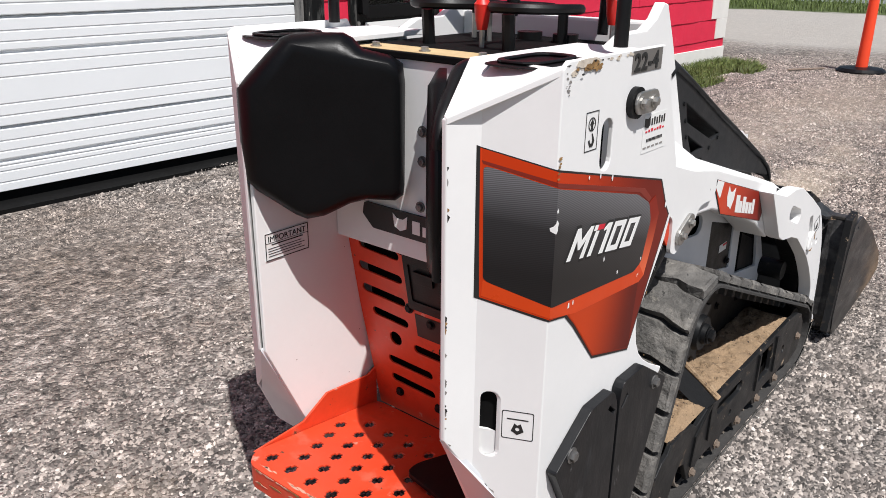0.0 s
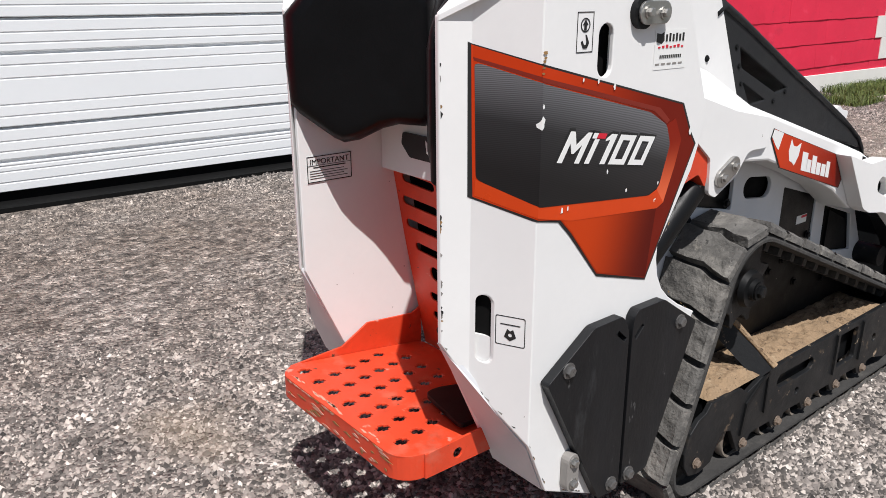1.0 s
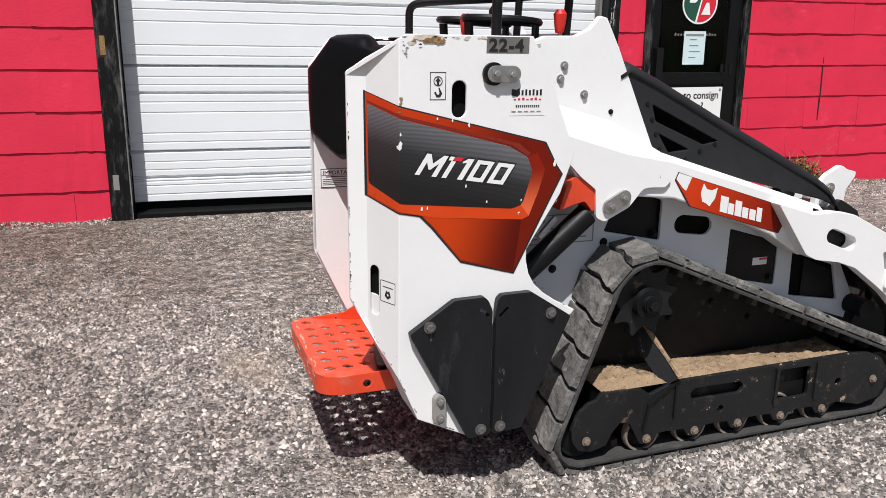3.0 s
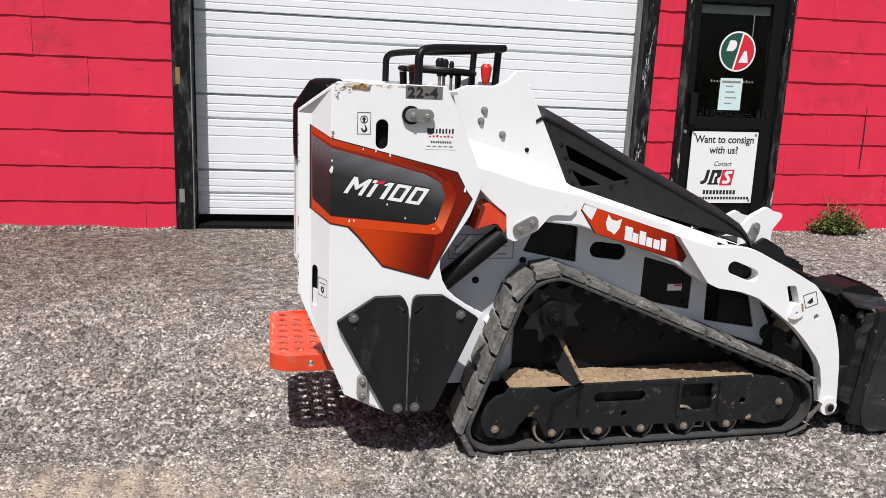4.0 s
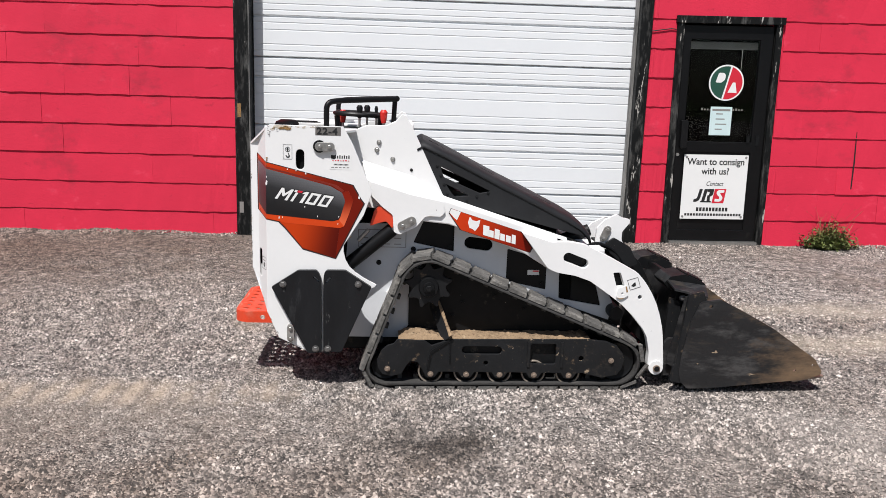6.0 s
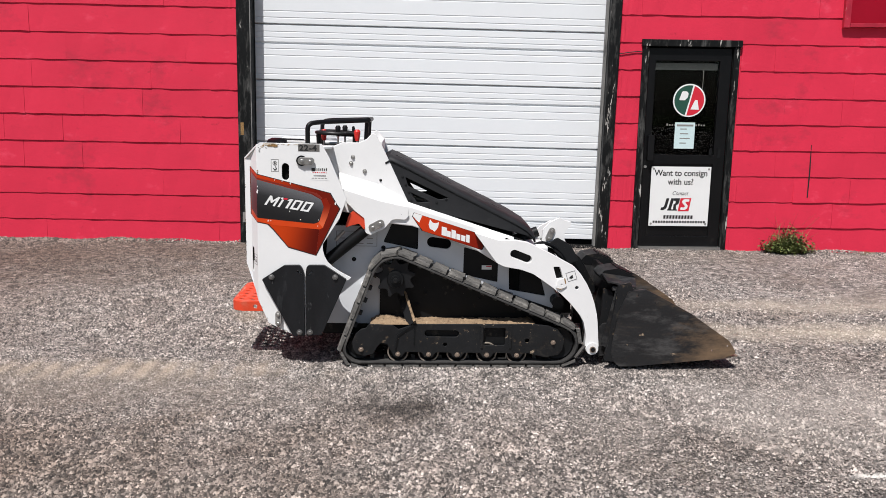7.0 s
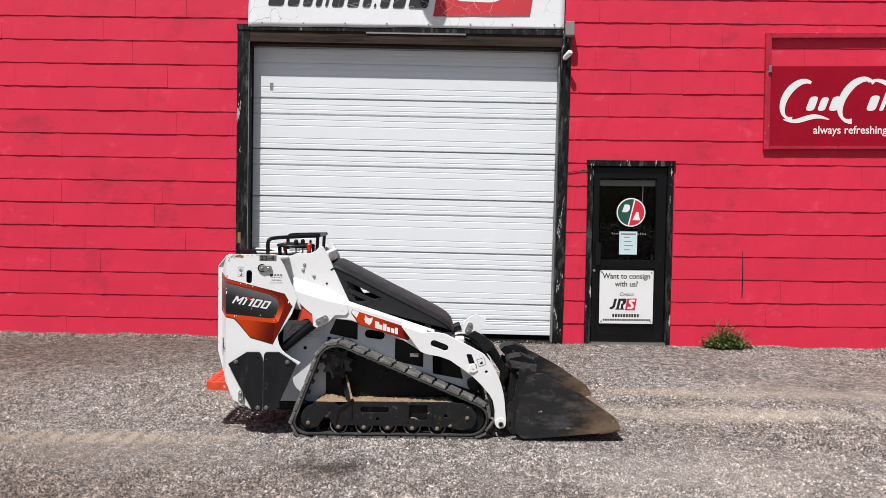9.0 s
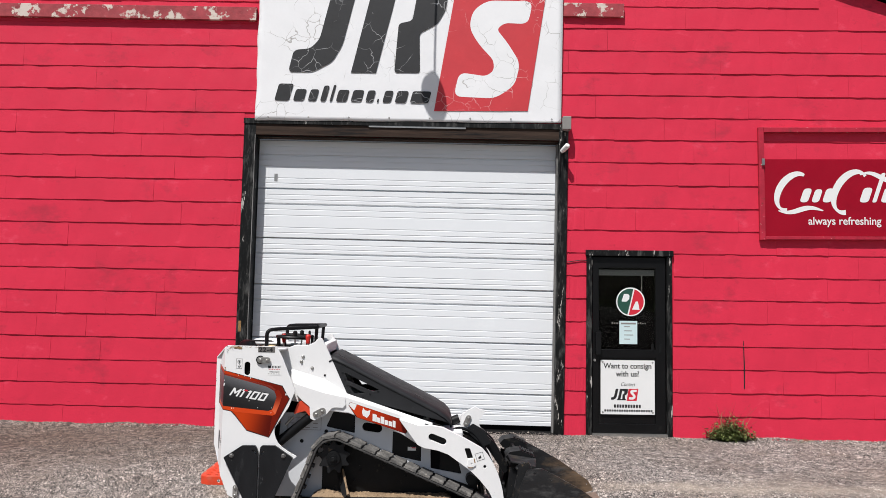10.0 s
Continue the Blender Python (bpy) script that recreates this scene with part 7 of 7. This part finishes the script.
part("top_lip", box(3.166, 3.212, BY0 + 0.012, BY1 - 0.012, 0.499, 0.513), BUCKET, bucket, bevel=0.003)
for y0, y1 in ((BY0 + 0.004, BY0 + 0.030), (BY1 - 0.030, BY1 - 0.004)):
    part("rear_flange", slab([rounded([(3.122, 0.520), (3.192, 0.538), (3.206, 0.494), (3.143, 0.20), (3.118, 0.060), (3.062, 0.070), (3.080, 0.160)], 0.006)], y0, y1, side), FRAMEK, bucket, "scratched black rear flange of the bucket", bevel=0.003)
for y in (0.66, 1.0, 1.5):
    part("rear_rib", slab([[(3.10, 0.12), (3.165, 0.49), (3.13, 0.49), (3.06, 0.14)]], y, y + 0.012, side), BUCKET, bucket)

# track undercarriage
SPR, IDR, IDF = ((1.838, 0.520), 0.166), ((1.634, 0.112), 0.117), ((2.793, 0.150), 0.145)


def hull(circles):
    """The belt line round three wheels, as (x, z, tangent angle) at even steps."""
    seq = [circles[1], circles[0], circles[2]]          # clockwise, seen from the near side
    pts = []
    k = len(seq)
    tang = []
    for i in range(k):
        (c0, r0), (c1, r1) = seq[i], seq[(i + 1) % k]
        d = Vector(c1) - Vector(c0)
        base = math.atan2(d.y, d.x)
        off = math.acos((r0 - r1) / d.length)
        tang.append(base + off)
    for i in range(k):
        (c, r) = seq[i]
        a0, a1 = tang[i - 1], tang[i]
        while a1 > a0:
            a1 -= 2 * math.pi
        while a0 - a1 > 2 * math.pi:
            a1 += 2 * math.pi
        m = 10
        for j in range(m + 1):
            a = a0 + (a1 - a0) * j / m
            pts.append(Vector((c[0] + r * math.cos(a), c[1] + r * math.sin(a))))
    pts.append(pts[0].copy())
    length = [0.0]
    for a, b in zip(pts, pts[1:]):
        length.append(length[-1] + (b - a).length)
    return pts, length


HULL, HLEN = hull((SPR, IDR, IDF))
TOTAL = HLEN[-1]


def along(s):
    s %= TOTAL
    for i in range(len(HLEN) - 1):
        if HLEN[i + 1] >= s and HLEN[i + 1] > HLEN[i]:
            t = (s - HLEN[i]) / (HLEN[i + 1] - HLEN[i])
            p = HULL[i].lerp(HULL[i + 1], t)
            d = (HULL[i + 1] - HULL[i]).normalized()
            return p, d
    return HULL[0], Vector((1, 0))


def belt_bm(y0, y1):
    bm = bmesh.new()
    prev = first = None
    steps = 150
    for i in range(steps):
        p, d = along(TOTAL * i / steps)
        nrm = Vector((-d.y, d.x))           # outwards
        o, q = p - nrm * 0.019, p - nrm * 0.038
        sag = 0.0
        ring = [bm.verts.new((v.x, y, v.y - sag)) for v, y in ((o, y0 + 0.012), (o, y1 - 0.012), (o - nrm * 0.012, y1), (q, y1), (q, y0), (o - nrm * 0.012, y0))]
        if prev:
            for k in range(6):
                bm.faces.new((prev[k], prev[(k + 1) % 6], ring[(k + 1) % 6], ring[k]))
        else:
            first = ring
        prev = ring
    for k in range(6):
        bm.faces.new((prev[k], prev[(k + 1) % 6], first[(k + 1) % 6], first[k]))
    bmesh.ops.recalc_face_normals(bm, faces=bm.faces)
    return bm


# one tread bar: two offset worn blocks joined by a curved step
lead = [(0.022, -0.090), (0.030, -0.045), (0.043, -0.014), (0.044, 0.030), (0.050, 0.090)]
lug_loop = lead + [(u - 0.090, v) for u, v in reversed(lead)]
lug_rnd = random.Random(77)
lug_meshes = []
for _ in range(8):
    bm = bmesh.new()
    jit = lambda k: lug_rnd.uniform(-k, k)
    k_ = len(lug_loop)
    mu = sum(u for u, v in lug_loop) / k_
    lw = [bm.verts.new((u, v, -0.003)) for u, v in lug_loop]
    sh = [bm.verts.new((mu + (u - mu) * 0.97 + jit(0.004), v * 0.99, 0.013 + jit(0.003))) for u, v in lug_loop]
    tp = [bm.verts.new((mu + (u - mu) * 0.93 + jit(0.003), v * 0.95 + jit(0.004), 0.0195 + jit(0.003))) for u, v in lug_loop]
    spine = [bm.verts.new((mu + (u - 0.045 - mu) + jit(0.006), v * 0.85, 0.0205 + jit(0.0035))) for u, v in lead]
    for i in range(k_):
        k = (i + 1) % k_
        bm.faces.new((lw[i], lw[k], sh[k], sh[i]))
        bm.faces.new((sh[i], sh[k], tp[k], tp[i]))
    for i in range(4):
        bm.faces.new((tp[i], tp[i + 1], spine[i + 1], spine[i]))
        bm.faces.new((tp[k_ - 1 - i], spine[i], spine[i + 1], tp[k_ - 2 - i]))
    bm.faces.new((tp[0], spine[0], tp[-1]))
    bm.faces.new((tp[4], tp[5], spine[4]))
    bmesh.ops.recalc_face_normals(bm, faces=bm.faces)
    me = bpy.data.meshes.new("tread_bar")
    bm.to_mesh(me)
    bm.free()
    me.materials.append(TREAD)
    lug_meshes.append(me)
bm = box(-0.011, 0.011, -0.020, 0.020, -0.022, 0.002)
tooth_mesh = bpy.data.meshes.new("drive_tooth")
bm.to_mesh(tooth_mesh)
bm.free()
tooth_mesh.materials.append(RUBBER)

FRAME = [(1.592, 0.150), (1.612, 0.200), (1.643, 0.228), (1.672, 0.236), (1.690, 0.258), (1.760, 0.258), (1.825, 0.254), (1.860, 0.230), (1.953, 0.262), (2.65, 0.270), (2.735, 0.262), (2.789, 0.240), (2.822, 0.200),
         (2.831, 0.165), (2.822, 0.120), (2.799, 0.087), (2.72, 0.070)]
under_edge = []
for cx in (2.553, 2.377, 2.204, 2.036, 1.858):
    under_edge += [(cx + 0.070, 0.094), (cx + 0.040, 0.092), (cx + 0.022, 0.066), (cx, 0.060), (cx - 0.022, 0.066), (cx - 0.040, 0.092)]
FRAME += under_edge[:-1] + [(1.812, 0.110), (1.795, 0.140), (1.760, 0.150), (1.735, 0.120), (1.715, 0.080), (1.665, 0.068), (1.620, 0.078), (1.598, 0.110)]
for far in (False, True):
    my = mirror(far)

    def sd(u, v, d):
        return (u, my(d), v)

    y0, y1 = (0.622, 0.802) if not far else (my(0.802), my(0.622))
    belt = part("track_belt", belt_bm(y0, y1), RUBBER, loader, "dusty black rubber track", smooth=40)
    lugs = 34
    for i in range(lugs):
        p, d = along(TOTAL * (i + 0.3) / lugs)
        nrm = Vector((-d.y, d.x))
        p = p - nrm * 0.019
        ang = math.atan2(d.y, d.x)
        m = Matrix.Translation((p.x, (y0 + y1) / 2, p.y)) @ Matrix(((d.x, 0, nrm.x, 0), (0, 1, 0, 0), (d.y, 0, nrm.y, 0), (0, 0, 0, 1)))
        if far:
            m = m @ Matrix.Diagonal((1, -1, 1, 1))
        shared("tread_bar", lug_meshes[(i * 5 + i // 3) % 8], belt, m)
    for i in range(44):
        p, d = along(TOTAL * (i + 0.1) / 44)
        nrm = Vector((-d.y, d.x))
        p = p - nrm * 0.038
        m = Matrix.Translation((p.x, (y0 + y1) / 2, p.y)) @ Matrix(((d.x, 0, nrm.x, 0), (0, 1, 0, 0), (d.y, 0, nrm.y, 0), (0, 0, 0, 1)))
        shared("drive_tooth", tooth_mesh, belt, m)
    tf = part("track_frame", slab([FRAME, rounded(box_loop(2.356, 0.140, 2.483, 0.246), 0.012), pill(2.111, 0.208, 0.080, 0.020), circle(2.132, 0.142, 0.012, 8), circle(2.612, 0.170, 0.014, 10)], 0.628, 0.642, sd), FRAMEK, loader, "black steel track frame caked with dirt", bevel=0.002)
    part("slot_back", slab([box_loop(2.02, 0.18, 2.21, 0.236)], 0.650, 0.654, sd), BLACKS, tf)
    part("frame_box", slab([[(1.70, 0.13), (2.70, 0.13), (2.70, 0.255), (1.97, 0.250), (1.70, 0.245)]], 0.66, 0.78, sd), BLACKS, tf)
    part("frame_rib", slab([[(1.838, 0.110), (1.853, 0.200), (1.945, 0.262), (1.952, 0.262), (1.952, 0.255), (1.862, 0.192), (1.848, 0.110)]], 0.622, 0.6275, sd), BLACKS, tf)
    part("frame_rib", slab([[(1.948, 0.14), (1.955, 0.14), (1.955, 0.258), (1.948, 0.258)]], 0.622, 0.6275, sd), BLACKS, tf)
    for x in (2.345, 2.512):
        part("frame_rib", slab([box_loop(x - 0.006, 0.125, x + 0.006, 0.255)], 0.621, 0.6275, sd), FRAMEK, tf)
    bolts([(1.644, 0.627, 0.108), (1.858, 0.627, 0.082), (2.036, 0.627, 0.082), (2.204, 0.627, 0.082), (2.377, 0.627, 0.082), (2.553, 0.627, 0.082), (2.765, 0.627, 0.162)], bolt_mesh("bolt", 0.010, 0.012, RUSTY), tf, far)
    # dirt lying on top of the frame
    bm = bmesh.new()
    gx, gy = 120, 18
    grid = []
    for i in range(gx + 1):
        x = 1.695 + (2.66 - 1.695) * i / gx
        row = []
        for j in range(gy + 1):
            y = 0.634 + 0.150 * j / gy
            edge = min(1.0, j / 3.0, (gy - j) / 3.0 + 0.3, i / 4.0, (gx - i) / 4.0)
            heap = 0.006 + 0.017 * max(0.0, 1 - abs(x - 1.80) / 0.16) + 0.010 * max(0.0, noise.noise((x * 7, 3, 1)))
            lump = 0.010 * noise.noise((x * 14, y * 14, 2)) + 0.009 * noise.noise((x * 42, y * 42, 5)) + 0.006 * noise.noise((x * 95, y * 95, 8))
            row.append(bm.verts.new((x, my(y), 0.256 + 0.010 * (x - 1.7) + edge * (heap + lump))))
        grid.append(row)
    for i in range(gx):
        for j in range(gy):
            bm.faces.new((grid[i][j], grid[i + 1][j], grid[i + 1][j + 1], grid[i][j + 1]))
    bmesh.ops.recalc_face_normals(bm, faces=bm.faces)
    part("caked_dirt", bm, DUST, tf, "dry tan dirt lying on the track frame", smooth=60)
    bm = bmesh.new()
    top_, foot_, wide_ = Vector((1.880, 0.775, 0.440)), Vector((1.947, 0.612, 0.279)), Vector((-0.034, 0.026, -0.036))
    vv = [bm.verts.new((p.x, my(p.y), p.z)) for p in (top_, foot_, foot_ + wide_, top_ + wide_)]
    vv += [bm.verts.new(v.co + Vector((0.010, 0.0, 0.006))) for v in vv]
    for f in ((0, 1, 2, 3), (7, 6, 5, 4), (0, 4, 5, 1), (1, 5, 6, 2), (2, 6, 7, 3), (3, 7, 4, 0)):
        bm.faces.new([vv[i] for i in f])
    bmesh.ops.recalc_face_normals(bm, faces=bm.faces)
    strut = part("tension_strut", bm, FRAMEK, tf, "black scraper strut with dirt")
    # dirt-coloured strip paints the strut's lit brown upper edge
    part("dirt_edge", tube([(p.x + 0.005, my(p.y), p.z + 0.004) for p in (top_.lerp(foot_, 0.12), top_.lerp(foot_, 0.4), top_.lerp(foot_, 0.7), foot_)], [0.006, 0.009, 0.007, 0.010], 7), DUST, strut, "dirt-brown strip painting the lit edge of the strut")
    # wheels
    for cx in (1.858, 2.036, 2.204, 2.377, 2.553):
        ro = part("roller", lathe([(0.014, 0.004), (0.022, 0.0), (0.024, 0.022), (0.050, 0.026), (0.052, 0.010), (0.059, 0.009), (0.059, 0.030), (0.048, 0.034), (0.048, 0.10), (0.061, 0.106), (0.061, 0.128), (0.03, 0.135)], 26, "y", at=(cx, min(my(0.648), my(0.783)), 0.089)), FRAMEK, tf, "dirty black steel track roller", smooth=40)
        if not far:
            part("rim", lathe([(0.0535, 0.008), (0.0545, 0.001), (0.0600, 0.0), (0.0625, 0.003), (0.0625, 0.024), (0.0595, 0.027)], 30, "y", at=(cx, 0.648, 0.089), hollow=True), WORNSTEEL, ro, "worn bright roller rim", smooth=40)
    for (c, r) in (IDR, IDF):
        part("idler_wheel", lathe([(0.03, -0.058), (r - 0.06, -0.05), (r - 0.05, -0.055), (r - 0.048, -0.03), (r - 0.048, 0.03), (r - 0.05, 0.055), (0.03, 0.058)], 28, "y", at=(c[0], my(0.712), c[1])), BLACKS, tf, smooth=40)
    teeth = []
    for i in range(9):
        for k, rr in ((0.0, 0.117), (0.10, 0.117), (0.22, 0.100), (0.42, 0.088), (0.62, 0.086), (0.80, 0.096), (0.92, 0.112)):
            a = 2 * math.pi * (i + k) / 9 + 0.2
            teeth.append((SPR[0][0] + rr * math.cos(a), SPR[0][1] + 0.006 + rr * math.sin(a)))
    spr = part("sprocket", slab([teeth], 0.668, 0.69, sd), FRAMEK, loader, "black drive sprocket", bevel=0.002)
    part("hub", lathe([(0.050, -0.015), (0.045, -0.03), (0.028, -0.03), (0.026, -0.042), (0.012, -0.042)], 24, "y", at=(SPR[0][0], my(0.668) if not far else my(0.668) + 0.045, SPR[0][1])), BLACKS, spr, smooth=40)
    shared("bolt", bolt_mesh("bolt", 0.016, 0.014, BLACKS), spr, pose(SPR[0][0], my(0.624), SPR[0][1], 0, 0, 180 if far else 0))
    part("drive_motor", lathe([(0.075, 0.0), (0.075, 0.12)], 20, "y", at=(SPR[0][0], min(my(0.69), my(0.81)), SPR[0][1])), BLACKS, loader, smooth=40)
    part("pale_tag", slab([rounded(box_loop(2.10, 0.528, 2.19, 0.556), 0.005), pill(2.135, 0.542, 0.014, 0.005)], 0.778, 0.784, sd), WHITE, loader)


# ---- shingles of the front wall, row by row ----
def shingle_mesh(w, h, seed):
    """A tapered board: proud and slightly wavy at its lower edge, thin at its upper one."""
    rnd = random.Random(seed)
    k = 6
    lip = rnd.uniform(0.011, 0.015)
    verts, faces = [], []
    for i in range(k + 1):
        x = w * i / k
        wob = rnd.uniform(-0.004, 0.004) if 0 < i < k else rnd.uniform(-0.003, 0.003)
        thick = lip + rnd.uniform(-0.0025, 0.0025)
        verts += [(x, 0, wob), (x, -thick, wob), (x, -0.003, h)]
    for i in range(k):
        a, b = 3 * i, 3 * i + 3
        faces += [(a, b, b + 1, a + 1), (a + 1, b + 1, b + 2, a + 2)]
    faces += [(0, 1, 2), (3 * k, 3 * k + 2, 3 * k + 1)]
    me = bpy.data.meshes.new("shingle")
    me.from_pydata(verts, [], faces)
    me.materials.append(WALLRED)
    return me


PITCH, SW = 0.2815, 0.622
OPEN = [(GX0 - 0.148, GX1 + 0.114, -1.0, 3.80), (-0.627, 0.418, -1.0, 2.20)]


def row_z(r, u):
    """Lower edge of a row of boards: the rows sag between the two halves of the front."""
    if u < -2.9:
        return 1.063 + 0.2816 * (r - 4) + 0.0052 * (u + 4.95)
    return 0.276 + 0.2791 * (r - 1) + (0.0128 - 0.0003 * max(0, r)) * (u + 0.75)


full = [shingle_mesh(SW - 0.0002 - 0.0025 * (i % 5 == 0), PITCH + 0.012, i) for i in range(16)]
rest_v, rest_f = [], []
rnd = random.Random(12)
for r in range(-2, 25):
    shift = rnd.uniform(0, SW)
    u = WX0 - shift
    while u < WX1:
        u0, u1 = max(u, WX0), min(u + SW, WX1)
        u += SW
        z = row_z(r, (u0 + u1) / 2)
        if z + 0.2 > eave((u0 + u1) / 2) - 0.1:
            continue
        spans = [(u0, u1)]
        for a, b, c, d in OPEN:
            if z + PITCH * 0.55 < d:
                spans = [s for p, q in spans for s in ((p, min(q, a)), (max(p, b), q)) if s[1] - s[0] > 0.015]
        for p, q in spans:
            tilt = math.degrees(math.atan2(row_z(r, q) - row_z(r, p), q - p)) if (p + 2.9) * (q + 2.9) > 0 else 0.3
            m = pose(p, -0.0005, row_z(r, p), 0, -tilt, 0)
            if -8.2 < p < 3.3 and z < 4.75:
                whole = abs(q - p - SW) < 1e-6
                shared("shingle", rnd.choice(full) if whole else shingle_mesh(q - p - 0.001, PITCH + 0.012, rnd.randint(0, 9999)), wall, m)
            else:
                me = shingle_mesh(q - p - 0.001, PITCH + 0.012, rnd.randint(0, 9999))
                b0 = len(rest_v)
                rest_v += [tuple(m @ v.co) for v in me.vertices]
                rest_f += [tuple(b0 + i for i in pl.vertices) for pl in me.polygons]
                bpy.data.meshes.remove(me)
tagged(shared("shingle_rest", mesh_of("shingle_rest", rest_v, rest_f, WALLRED), wall), kind="stuff")
# white quoins at the far corner, a dark upright split in the boards
for r, w in ((1, 0.34), (2, 0.52), (3, 0.34), (4, 0.52), (5, 0.34), (6, 0.52)):
    z = row_z(r, WX1 - 0.3)
    part("corner_block", box(WX1 - w, WX1 + 0.016, -0.020, -0.002, z + 0.003, z + PITCH - 0.003), WALLWHITE, wall, bevel=0.003)
part("board_split", slab([[(1.268, 0.62), (1.280, 0.62), (1.279, 0.90), (1.262, 1.205), (1.255, 1.205), (1.264, 0.90)]], -0.0150, -0.0135, side), LABELK, wall, "dark split in the boards")
